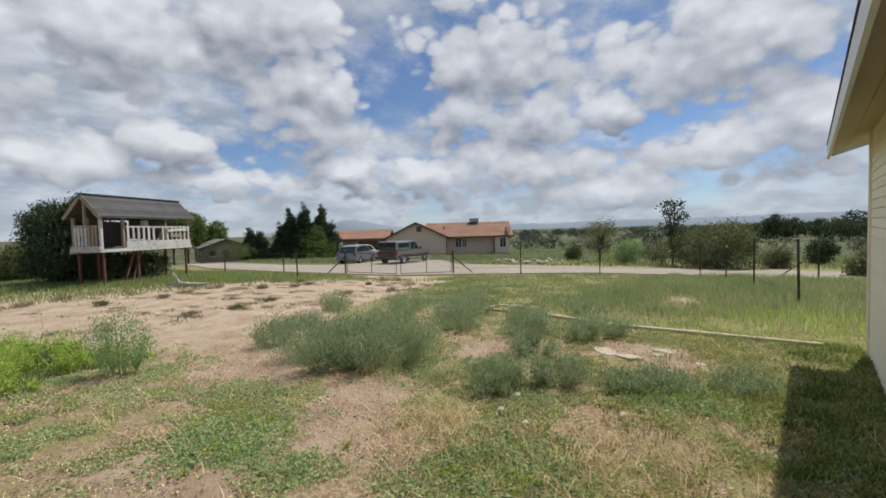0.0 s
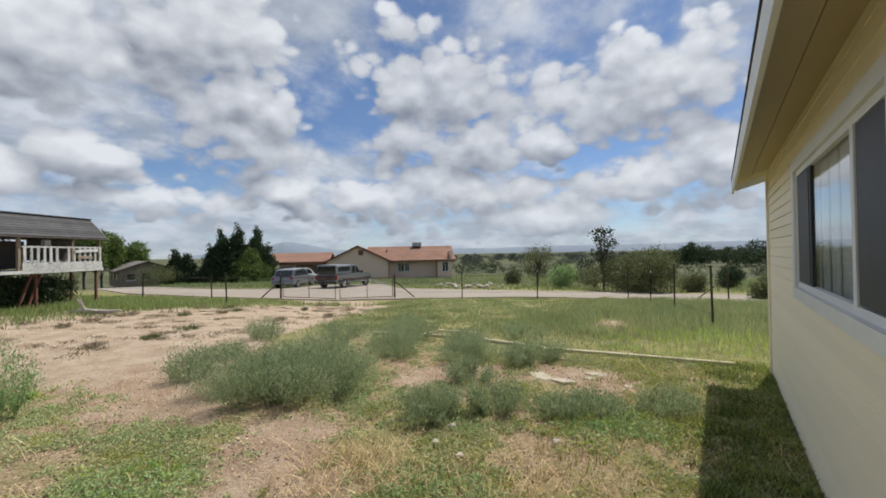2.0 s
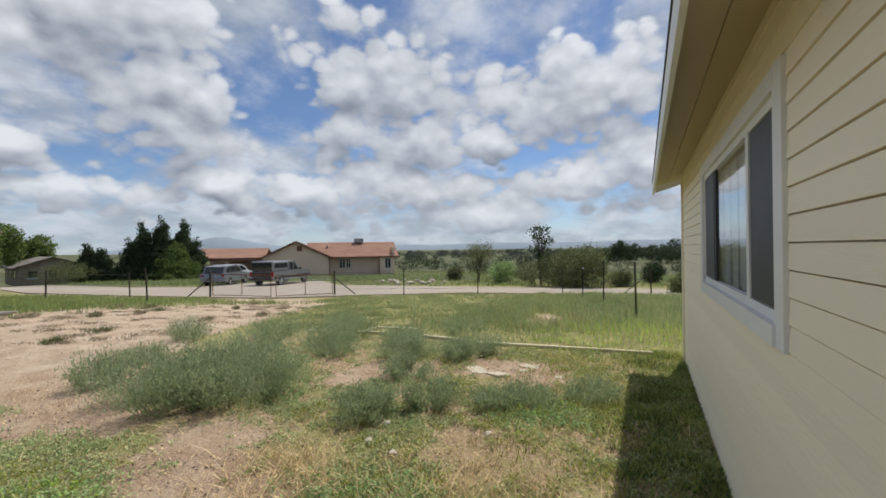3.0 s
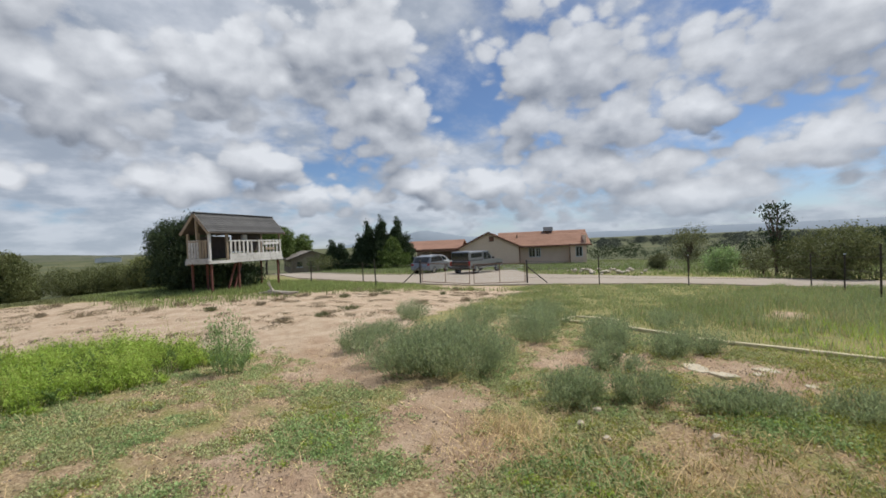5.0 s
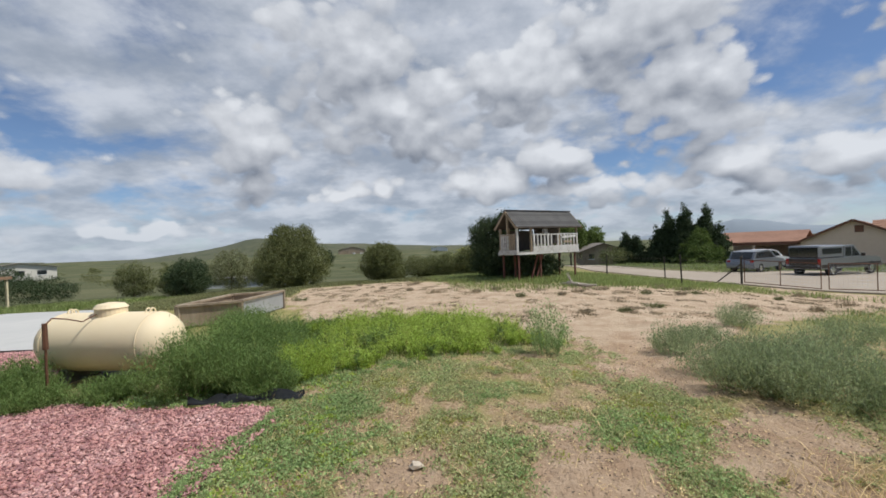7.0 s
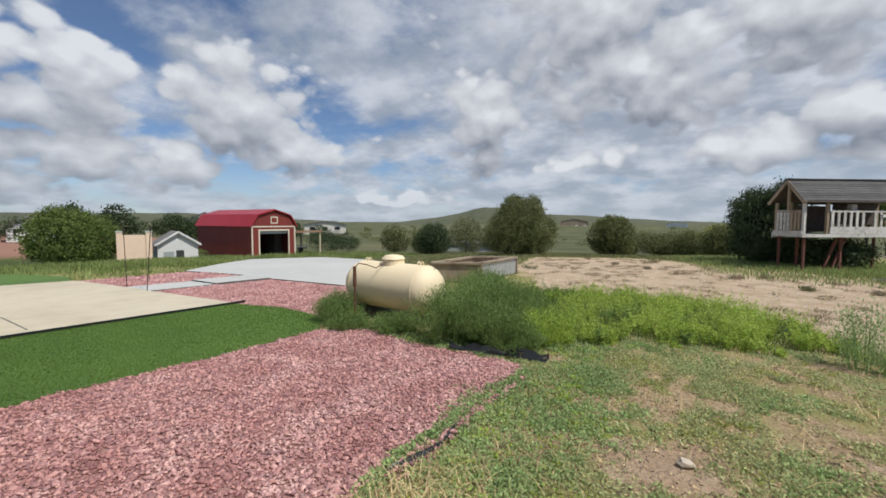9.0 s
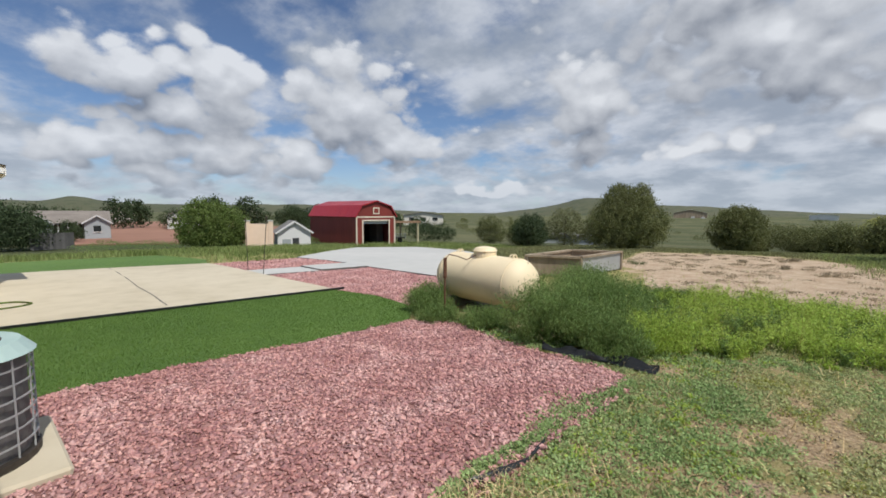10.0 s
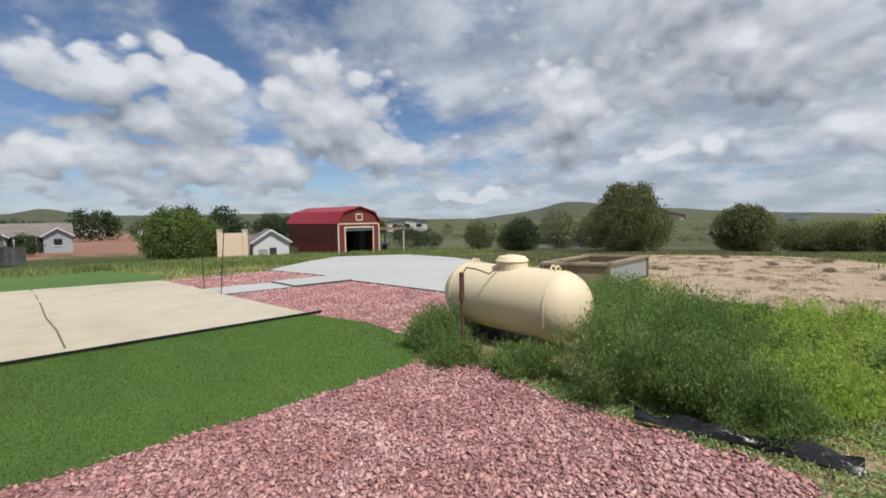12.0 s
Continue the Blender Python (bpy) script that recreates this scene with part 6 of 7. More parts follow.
x, y = scatter(330000, -13.5, 6, 6.2, 25, lambda x, y: meadow(x, y) * np.clip(14 / np.hypot(x, y), 0.25, 1), rng)
tall = np.clip((x + 5.5) / 4, 0, 1) * np.clip((y - 7.5) / 3, 0, 1)
h = (0.08 + 0.20 * tall + 0.08 * wav(x, y, 1.7, 6) + 0.06 * wav(x, y, 0.6, 26)) * rng.uniform(0.5, 1.15, len(x))
u = rng.uniform(0, 1, len(x)) - 0.14 * wav(x, y, 3.0, 22)
h = np.clip(h, 0.03, 0.6)
fresh = np.clip((x + 2.6) / 2, 0, 1) * np.clip((11 - y) / 2, 0, 1) + 0.4 * wav(x, y, 1.1, 9) > 0.6
for nm, sel, mt, lb in (("grass", (u > 0.5) & ~fresh, "grass_mid", "green meadow grass by the fence"), ("grass", (u > 0.5) & fresh, "leaf_bright", "fresh bright meadow grass by the house"), ("grass", (u <= 0.5) & (u > 0.16), "leaf_sage", "grey-green meadow grass by the fence"), ("grass", u <= 0.16, "grass_dry", "dry seed stalks in the meadow grass")):
    v, f = blades(x[sel], y[sel], land(x[sel], y[sel]), h[sel], 0.010, rng, 0.6)
    stuff(nm, v, f, M[mt], lb, "grass")


# verge by the playhouse and along the drive
def verge(x, y):
    s, g = masks(x, y)
    strip = [(-10.5, 14.5), (-14.0, 11.0), (-14.2, 6.5), (-13.9, 3.4), (-13.9, 1.4), (-16.0, 0.2), (-24.0, -1.0), (-26.0, 4.0), (-22.5, 9.0), (-18.0, 12.5)]
    return np.clip((depth_in(strip, x, y) + 0.5 * wav(x, y, 1.8)) / 0.8, 0, 1) * (1 - 0.45 * s)


x, y = scatter(90000, -27, -9, -4, 16, verge, rng)
v, f = blades(x, y, land(x, y), rng.uniform(0.05, 0.22, len(x)), 0.022, rng, 0.5)
stuff("grass", v, f, M["grass_mid"], "green verge grass under the playhouse", "grass")

# rough grass round the barn, the turf's far edge and the west slope
x, y = scatter(90000, -30, 0, -34, -15.0, lambda x, y: off_hard(x, y) * np.clip(0.55 + wav(x, y, 3.0, 15), 0, 1) * np.clip((np.abs(x + 6.5) < 40), 0, 1), rng)
two = wav(x, y, 4.0, 7) + rng.normal(size=len(x)) * 0.4 > 0.2
for sel, mt, lb in ((two, "leaf_green", "rough grass before the barn"), (~two, "grass_mid", "grey-green weeds before the barn")):
    v, f = blades(x[sel], y[sel], land(x[sel], y[sel]), rng.uniform(0.08, 0.42, sel.sum()) * np.clip((-y[sel] - 14) / 8, 0.3, 1), 0.026, rng, 0.6)
    stuff("grass", v, f, M[mt], lb, "grass")
x, y = scatter(60000, -36, -14, -16, 2, lambda x, y: np.clip(-depth_in(SAND, x, y) / 0.5, 0, 1) * off_hard(x, y) * (np.hypot(x, y) > 12), rng)
v, f = blades(x, y, land(x, y), rng.uniform(0.03, 0.16, len(x)), 0.03, rng, 0.7)
stuff("grass", v, f, M["leaf_olive"], "rough grass beyond the sandy yard", "grass")

x, y = scatter(80000, -46, 12, 18, 62, lambda x, y: np.clip(-depth_in(ROAD, x, y) / 0.5, 0, 1) * np.clip(0.5 + wav(x, y, 5.0, 11), 0, 1) * (np.hypot(x, y) > 23) * np.clip(30 / np.hypot(x, y), 0, 1), rng)
v, f = blades(x, y, land(x, y), rng.uniform(0.08, 0.34, len(x)), 0.045, rng, 0.5)
stuff("grass", v, f, M["grass_mid"], "rough grass beyond the gravel road", "grass")

# turf pile
x, y = scatter(150000, -5.5, 0.46, -9.0, -5.1, lambda x, y: inside(TURF_1, x, y) * 1.0, rng)
v, f = blades(x, y, land(x, y) + 0.03, rng.uniform(0.012, 0.03, len(x)), 0.006, rng, 0.8)
stuff("turf_pile", v, f, M["turf_blade"], "short pile of the artificial turf", "turf")

# ---------------------------------------------------------------- trees
J = "rounded dark olive juniper on a grassy slope"
tree("juniper", -25.9, -8.95, [(0, 0, 1.6, 2.2, 2.2, 1.4), (0.1, 0, 2.5, 1.5, 1.5, 1.2), (-0.5, 0.6, 3.0, 0.6, 0.6, 0.8), (0.4, -0.5, 3.1, 0.6, 0.6, 0.7), (0, 0, 0.9, 2.1, 2.1, 0.9)], 60000, 0.13, M["leaf_juniper"],
     "tall ragged juniper at the edge of the sandy yard", "juniper tree", 0.2, seed=2, group="junipers", clump=0.12, up=0.8, thin=0.3)
tree("juniper", -29.6, -4.0, [(0, 0, 1.3, 1.5, 1.5, 1.2), (0.2, 0.1, 1.8, 1.0, 1.0, 0.9), (0, 0, 0.7, 1.3, 1.3, 0.7)], 24000, 0.14, M["leaf_juniper"], "low round dark green juniper", "juniper tree", 0.15, seed=3, group="junipers", clump=0.12, up=0.7, thin=0.32)
tree("juniper", -20.5, 2.75, [(0, 0, 1.4, 1.25, 1.25, 1.4), (0.3, 0.5, 2.2, 0.8, 0.8, 1.0), (-0.4, -0.4, 2.0, 0.9, 0.9, 0.9), (0.1, 0.1, 0.7, 1.4, 1.4, 0.7)], 38000, 0.12, M["leaf_dark"],
     "dense dark juniper behind the playhouse", "juniper tree", 0.18, seed=4, group="junipers", clump=0.11, up=0.7, thin=0.3)
tree("juniper", -19.6, 4.0, [(0, 0, 0.5, 1.0, 1.3, 0.45), (-0.7, 1.0, 0.5, 0.8, 0.8, 0.45)], 9000, 0.10, M["leaf_dark"], "low dark juniper under the playhouse", "juniper tree", 0.06, seed=5, group="junipers")
for i, (t, x, y, h, mt) in enumerate(((0, -38, -27, 3.2, "leaf_juniper"), (1, -41.5, -23.6, 3.4, "leaf_dark"), (2, -36, -17.5, 3.6, "leaf_olive"), (3, -38, -15.2, 3.2, "leaf_olive"), (4, -30, -17.8, 2.6, "leaf_dark"), (5, -34.5, -3.6, 1.5, "leaf_juniper"), (6, -37, -1.0, 1.6, "leaf_dark"),
                                      (7, -34, 0.6, 1.7, "leaf_juniper"), (8, -30, 2.0, 1.9, "leaf_juniper"), (9, -34, 3.4, 2.2, "leaf_olive"), (10, -36, -21.0, 1.8, "leaf_juniper"), (11, -33.0, -20.3, 2.4, "leaf_juniper"))):
    tree("bush", x, y, [(0, 0, h * 0.45, h * 0.52, h * 0.52, h * 0.45), (0.3, 0.2, h * 0.65, h * 0.36, h * 0.36, h * 0.34), (-0.3, 0.1, h * 0.3, h * 0.5, h * 0.5, h * 0.3)], 11000, 0.14, M[mt],
         "shaggy olive bush on the slope", "bush", 0.08, seed=20 + i, group="bushes of the west slope", clump=0.15, up=0.6, thin=0.36)
tree("round_tree", -13.4, -36.5, [(0, 0, 1.8, 2.6, 2.6, 1.8), (0.5, 0, 2.7, 1.7, 1.7, 1.2), (-1.3, 0.3, 1.6, 1.6, 1.6, 1.3), (0, 0, 0.9, 2.5, 2.5, 0.9)], 30000, 0.16, M["leaf_green"], "large round green tree beyond the turf", "tree", 0.22, seed=41, clump=0.17)
# conifers by the neighbour's house
for i, (x, y, h, w) in enumerate(((-46.4, 27.8, 6.9, 2.0), (-45.4, 29.6, 6.6, 1.9), (-47.6, 26.7, 6.2, 1.9), (-44.0, 28.0, 4.2, 2.6), (-51.6, 23.6, 4.3, 1.5), (-50.6, 24.4, 3.6, 1.4), (-44.6, 30.4, 4.6, 1.6), (-46.6, 28.4, 5.2, 2.6), (-48.6, 26.0, 4.4, 1.8), (-45.8, 29.0, 4.6, 2.6))):
    cone = [(0.07 * w * math.sin(2.3 * k + i), 0.07 * w * math.cos(1.9 * k + i), h * (0.10 + 0.115 * k), w * (1.0 - 0.132 * k) * (0.88 + 0.2 * ((k * 7 + i * 3) % 4) / 3), w * (1.0 - 0.132 * k), h * 0.10) for k in range(8)]
    tree("conifer", x, y, cone, 20000 if h > 5 else 10000, 0.22, M["leaf_dark"] if i != 3 else M["leaf_green"], "pointed dark green cedar near the tan house", "conifer", 0.16, trunk_top=h * 0.93, seed=50 + i, group="cedars by the neighbour's house", clump=0.16, up=0.5)
for i, (x, y, h) in enumerate(((-58.0, 17.2, 6.6), (-60.0, 19.4, 6.4), (-64.0, 23.6, 5.6))):
    tree("tree", x, y, [(0, 0, h * 0.6, 2.2, 2.2, h * 0.3), (1.0, 0.5, h * 0.8, 1.3, 1.3, h * 0.2), (-1.2, 0.2, h * 0.7, 1.2, 1.2, h * 0.2)], 9000, 0.27, M["leaf_green"], "leafy green tree behind the playhouse", "tree", 0.13, seed=60 + i, group="trees behind the playhouse", clump=0.2)
# trees to the north
tree("dead_tree", -11.9, 31.5, [(0, 0, 1.7, 1.1, 1.1, 1.2), (0.2, 0, 2.5, 0.8, 0.8, 0.8)], 4200, 0.11, M["leaf_olive"], "thin half-bare tree beside the road", "tree", 0.09, seed=70, limbs=26, clump=0.2)
tree("young_pine", -6.2, 28.0, [(0, 0, 3.5, 0.6, 0.6, 0.4), (0.3, 0, 2.9, 0.6, 0.6, 0.2), (0, 0.1, 1.9, 0.6, 0.6, 0.2), (-0.4, 0, 3.1, 0.5, 0.5, 0.18), (0.1, 0, 2.4, 0.8, 0.8, 0.15)], 1300, 0.15, M["leaf_dark"], "slender young pine with open branches", "pine tree", 0.09, trunk_top=3.7, seed=71, limbs=18, clump=0.13)
tree("oak_thicket", -3.9, 27.2, [(0, 0, 1.3, 1.8, 1.6, 1.2), (0.8, 0.2, 1.6, 1.2, 1.2, 1.0), (-1.2, 0, 1.1, 1.2, 1.2, 1.0), (0.2, 0, 0.7, 2.2, 2.0, 0.7)], 14000, 0.13, M["leaf_juniper"], "broad dense olive juniper behind the fence", "juniper tree", 0.18, seed=72, clump=0.15)
tree("bush", -9.2, 29.2, [(0, 0, 0.8, 0.95, 0.95, 0.75), (0.3, 0, 1.1, 0.6, 0.6, 0.5)], 4200, 0.13, M["leaf_lush"], "fresh green leafy bush beside the road", "bush", 0.07, seed=73)
tree("bush", -7.2, 29.6, [(0, 0, 0.8, 1.1, 1.1, 0.7)], 2600, 0.13, M["leaf_olive"], "grey olive bush beside the road", "bush", 0.07, seed=74)
for i, (x, y, h, mt) in enumerate(((0.4, 34.0, 1.3, "leaf_dark"), (-1.4, 29.0, 0.9, "leaf_olive"), (2.2, 30.0, 0.9, "leaf_olive"), (1.6, 24.5, 0.7, "leaf_juniper"), (-14.6, 33.0, 1.0, "leaf_olive"), (4.4, 28.0, 1.8, "leaf_dark"))):
    tree("bush", x, y, [(0, 0, h * 0.5, h * 0.55, h * 0.55, h * 0.5), (0.2, 0.1, h * 0.75, h * 0.4, h * 0.4, h * 0.3)], 3000, 0.14, M[mt], "dark scrub bush beyond the wire fence", "bush", 0.07, seed=80 + i, group="scrub beyond the fence")

# ---------------------------------------------------------------- neighbour's house
def windows(e, x, z, w, h, y=-0.02):
    wn = part("window", box((x, y, z), (w, 0.05, h)), M["glass_dark"], e, "dark glazed window")
    for c, s in (((x - w / 2, y - 0.02, z), (0.07, 0.06, h + 0.1)), ((x + w / 2, y - 0.02, z), (0.07, 0.06, h + 0.1)), ((x, y - 0.02, z + h / 2), (w, 0.06, 0.07)), ((x, y - 0.02, z - h / 2), (w, 0.06, 0.08)), ((x, y - 0.02, z), (0.05, 0.05, h - 0.06))):
        part("window_frame", box(c, s), M["cap_white"], wn)
    return wn


def gable_roof(e, x0, x1, y0, y1, z, rise, along, mat, ov=0.5, n=10):
    """Two sloping sides in courses; along 'x' or 'y' is the ridge's way."""
    xm, ym = (x0 + x1) / 2, (y0 + y1) / 2
    for s in (0, 1):
        for k in range(n):
            t0, t1 = k / n, min(1.0, (k + 1.25) / n)
            if along == "x":
                ya, yb = (y0 - ov, ym) if s == 0 else (y1 + ov, ym)
                dz = rise / (ym - y0) * ov
                p = (xm, ya + (yb - ya) * t0, z - dz + (rise + dz) * t0 + 0.03)
                q = (xm, ya + (yb - ya) * t1, z - dz + (rise + dz) * t1)
                w = x1 - x0 + 2 * ov
            else:
                xa, xb = (x0 - ov, xm) if s == 0 else (x1 + ov, xm)
                dz = rise / (xm - x0) * ov
                p = (xa + (xb - xa) * t0, ym, z - dz + (rise + dz) * t0 + 0.03)
                q = (xa + (xb - xa) * t1, ym, z - dz + (rise + dz) * t1)
                w = y1 - y0 + 2 * ov
            part("roof_course", beam(p, q, w, 0.05), mat, e)


def neighbour_house():
    e = thing("house", pose(-34.5, 40.3, -1.62, 0, 0, 40.5) @ Matrix.Diagonal((1.08, 1.08, 1.03, 1)), "single-storey tan stucco house with terracotta shingle roofs", "house")
    H = 2.35
    # gable block towards the yard: x -7.0..0, main wing to the right
    part("front_wall", prism([(-6.9, 0), (0, 0), (0, H), (-3.45, H + 1.75), (-6.9, H)], 0.2), M["stucco"], e)
    part("side_wall", box((-0.1, 3.6, H / 2), (0.2, 6.8, H)), M["stucco"], e)
    part("side_wall", box((-6.8, 3.6, H / 2), (0.2, 6.8, H)), M["stucco"], e)
    gable_roof(e, -6.9, 0, 0.2, 9.0, H, 1.75, "y", M["roof_terra"])
    part("wing_wall", box((2.9, 1.6, H / 2), (5.8, 0.2, H)), M["stucco"], e)
    part("wing_wall", box((6.6, 0.9, H / 2), (1.8, 0.2, H)), M["stucco"], e)
    part("wing_wall", box((5.75, 1.25, H / 2), (0.16, 0.6, H)), M["stucco"], e)
    part("end_wall", box((7.45, 4.4, H / 2 + 0.5), (0.2, 6.8, H + 1.0)), M["stucco"], e)
    part("back_wall", box((0.3, 8.6, H / 2), (14.4, 0.2, H)), M["stucco"], e)
    gable_roof(e, -2.0, 7.5, 1.0, 8.6, H, 1.7, "x", M["roof_terra"])
    part("fascia", box((3.0, 0.47, H - 0.16), (10.2, 0.05, 0.18)), M["fascia_brown"], e, "brown fascia board")
    for s in (-1, 1):
        part("bargeboard", beam((-3.45 + s * 3.95, -0.32, H - 0.26), (-3.45, -0.32, H + 1.74), 0.05, 0.2), M["fascia_brown"], e, "brown barge board")
    part("downpipe", box((0.06, -0.06, H / 2), (0.09, 0.09, H)), M["fascia_brown"], e)
    part("downpipe", box((5.7, 0.75, H / 2), (0.09, 0.09, H)), M["fascia_brown"], e)
    part("vent", box((-3.1, -0.03, H + 0.95), (0.55, 0.06, 0.6)), M["fascia_brown"], e, "brown louvred gable vent")
    windows(e, 1.5, 1.45, 0.7, 1.1, 1.48)
    windows(e, 2.2, 1.45, 0.5, 1.1, 1.48)
    windows(e, 6.7, 1.4, 0.7, 1.2, 0.78)
    part("roof_cooler", box((3.6, 4.6, H + 1.95), (1.1, 1.0, 0.55), bevel=0.04), M["stucco_grey"], e, "pale evaporative cooler box")
    part("flue", rod((-0.2, 3.0, H + 0.6), (-0.2, 3.0, H + 1.3), 0.07, None, 8), M["steel_dark"], e)
    # carport to the left
    cp = thing("carport", pose(-34.5, 40.3, -1.62, 0, 0, 40.5) @ Matrix.Diagonal((1.08, 1.08, 1.03, 1)), "open carport with a terracotta roof beside the tan house", "carport")
    part("roof_slab", beam((-10.4, 1.0, H - 0.05), (-10.4, 4.6, H + 1.05), 7.2, 0.10), M["roof_terra"], cp)
    part("roof_slab", beam((-10.4, 8.2, H - 0.05), (-10.4, 4.6, H + 1.05), 7.2, 0.10), M["roof_terra"], cp)
    part("beam", box((-10.4, 1.0, H - 0.22), (7.2, 0.16, 0.24)), M["fascia_brown"], cp)
    for x in (-13.8, -10.6, -7.2):
        part("post", box((x, 1.05, H / 2 - 0.15), (0.2, 0.2, H - 0.3)), M["stucco"], cp)
    part("back_wall", box((-10.4, 8.0, H / 2), (7.2, 0.2, H)), M["stucco"], cp)
    return e


neighbour_house()


# ---------------------------------------------------------------- parked vehicles
def wheels(e, axles, half, r):
    for x in axles:
        for s in (-1, 1):
            w = part("wheel", rod((x, s * (half - 0.2), r), (x, s * half, r), r, None, 20), M["rubber"], e)
            part("rim", rod((x, s * (half - 0.02), r), (x, s * (half + 0.012), r), r * 0.6, r * 0.5, 14), M["chrome"], w)


def pickup():
    e = thing("pickup_truck", pose(-25.6, 24.6, zl(-25.6, 24.6) + 0.05, 0, 0, 106), "silver-grey pickup truck with a camper shell, parked", "truck")
    # local x forward
    low = prism([(-2.75, 0.45), (-2.78, 0.62), (-2.7, 1.08), (0.95, 1.08), (1.1, 1.12), (2.35, 1.02), (2.72, 0.9), (2.78, 0.5), (2.6, 0.42)], 1.86)
    b_ = part("body", low, M["car_grey"], e)
    b_.location = (0, -0.93, 0)
    bmesh_cab = prism([(-0.55, 1.06), (-0.48, 1.78), (0.35, 1.80), (1.15, 1.10)], 1.66)
    c_ = part("cab", bmesh_cab, M["car_grey"], e)
    c_.location = (0, -0.83, 0)
    for s in (-1, 1):
        q = part("side_window", prism([(-0.42, 1.14), (-0.38, 1.68), (0.28, 1.70), (0.92, 1.14)], 0.02), M["glass_dark"], e)
        q.location = (0, s * 0.84 - 0.01, 0)
        part("door_post", box((0.1, s * 0.86, 1.42), (0.06, 0.02, 0.56)), M["car_grey"], e)
    part("windscreen", beam((1.12, 0, 1.16), (0.42, 0, 1.76), 1.4, 0.03), M["glass_dark"], e)
    cap = box((-1.65, 0, 1.46), (2.16, 1.74, 0.76), bevel=0.09)
    part("camper_shell", cap, M["car_grey"], e, "silver-grey camper shell")
    for s in (-1, 1):
        part("shell_window", box((-1.65, s * 0.875, 1.5), (1.7, 0.02, 0.34), bevel=0.006), M["glass_dark"], e)
    part("rear_window", box((-2.735, 0, 1.45), (0.02, 1.56, 0.60), bevel=0.006), M["glass_dark"], e)
    # dark colour here stands for the shade on the truck's rear
    part("tailgate", box((-2.79, 0, 0.84), (0.05, 1.5, 0.44), bevel=0.01), M["steel_dark"], e, "grey tailgate with its shade in the dark colour")
    part("rear_bumper", box((-2.86, 0, 0.52), (0.18, 1.8, 0.16), bevel=0.02), M["steel_dark"], e)
    part("front_bumper", box((2.83, 0, 0.52), (0.16, 1.8, 0.2), bevel=0.02), M["chrome"], e)
    for s in (-1, 1):
        part("tail_lamp", box((-2.78, s * 0.86, 0.9), (0.06, 0.13, 0.34)), M["lamp_red"], e)
        part("headlight", box((2.72, s * 0.74, 0.8), (0.1, 0.3, 0.18)), M["cap_white"], e)
        part("mirror", box((0.85, s * 1.03, 1.2), (0.12, 0.18, 0.18), bevel=0.02), M["steel_dark"], e)
    part("side_trim", box((0, 0.937, 0.62), (5.3, 0.012, 0.2)), M["steel_dark"], e)
    part("side_trim", box((0, -0.937, 0.62), (5.3, 0.012, 0.2)), M["steel_dark"], e)
    wheels(e, (-1.75, 1.8), 0.95, 0.38)


def hatchback(x, y, rot, mat, label):
    e = thing("car", pose(x, y, zl(x, y) + 0.05, 0, 0, rot), label, "car", "cars by the carport")
    b_ = part("body", prism([(-2.1, 0.32), (-2.18, 0.6), (-2.12, 0.9), (-1.2, 0.95), (1.0, 0.92), (1.95, 0.78), (2.15, 0.6), (2.12, 0.32)], 1.74), mat, e)
    b_.location = (0, -0.87, 0)
    c_ = part("cabin", prism([(-2.02, 0.9), (-1.7, 1.42), (0.0, 1.5), (0.55, 1.36), (1.15, 0.9)], 1.5), mat, e)
    c_.location = (0, -0.75, 0)
    for s in (-1, 1):
        q = part("side_window", prism([(-1.7, 0.97), (-1.5, 1.34), (0.0, 1.40), (0.45, 1.28), (0.85, 0.97)], 0.02), M["glass_dark"], e)
        q.location = (0, s * 0.76 - 0.01, 0)
        part("tail_lamp", box((-2.13, s * 0.72, 0.76), (0.06, 0.22, 0.16)), M["lamp_red"], e)
    part("rear_window", beam((-2.03, 0, 0.98), (-1.76, 0, 1.38), 1.25, 0.03), M["glass_dark"], e)
    part("windscreen", beam((1.14, 0, 0.95), (0.58, 0, 1.34), 1.3, 0.03), M["glass_dark"], e)
    part("bumper", box((-2.2, 0, 0.45), (0.12, 1.6, 0.2), bevel=0.02), mat, e)
    wheels(e, (-1.3, 1.35), 0.88, 0.31)


pickup()
hatchback(-29.0, 22.3, 118, M["car_blue"], "pale blue-grey hatchback parked beside the truck")
hatchback(-33.0, 26.0, 106, M["cap_white"], "white hatchback parked under the carport edge")

rocks = thing("rock_pile", pose(-15.2, 27.2, zl(-15.2, 27.2)), "low heap of pale field stones in the grass", "rock pile")
_r = random.Random(9)
for i in range(34):
    bm = bmesh.new()
    bmesh.ops.create_icosphere(bm, subdivisions=1, radius=1.0)
    s = _r.uniform(0.09, 0.24)
    for v_ in bm.verts:
        v_.co = Vector((v_.co.x * s * _r.uniform(0.8, 1.2), v_.co.y * s * _r.uniform(0.7, 1.1), v_.co.z * s * 0.65))
    o = part("rock", bm, M["rock"], rocks)
    o.location = (_r.gauss(0, 1.4), _r.gauss(0, 0.7), 0.08 + _r.uniform(0, 0.16))
    o.rotation_euler = (0, 0, _r.uniform(0, 6))


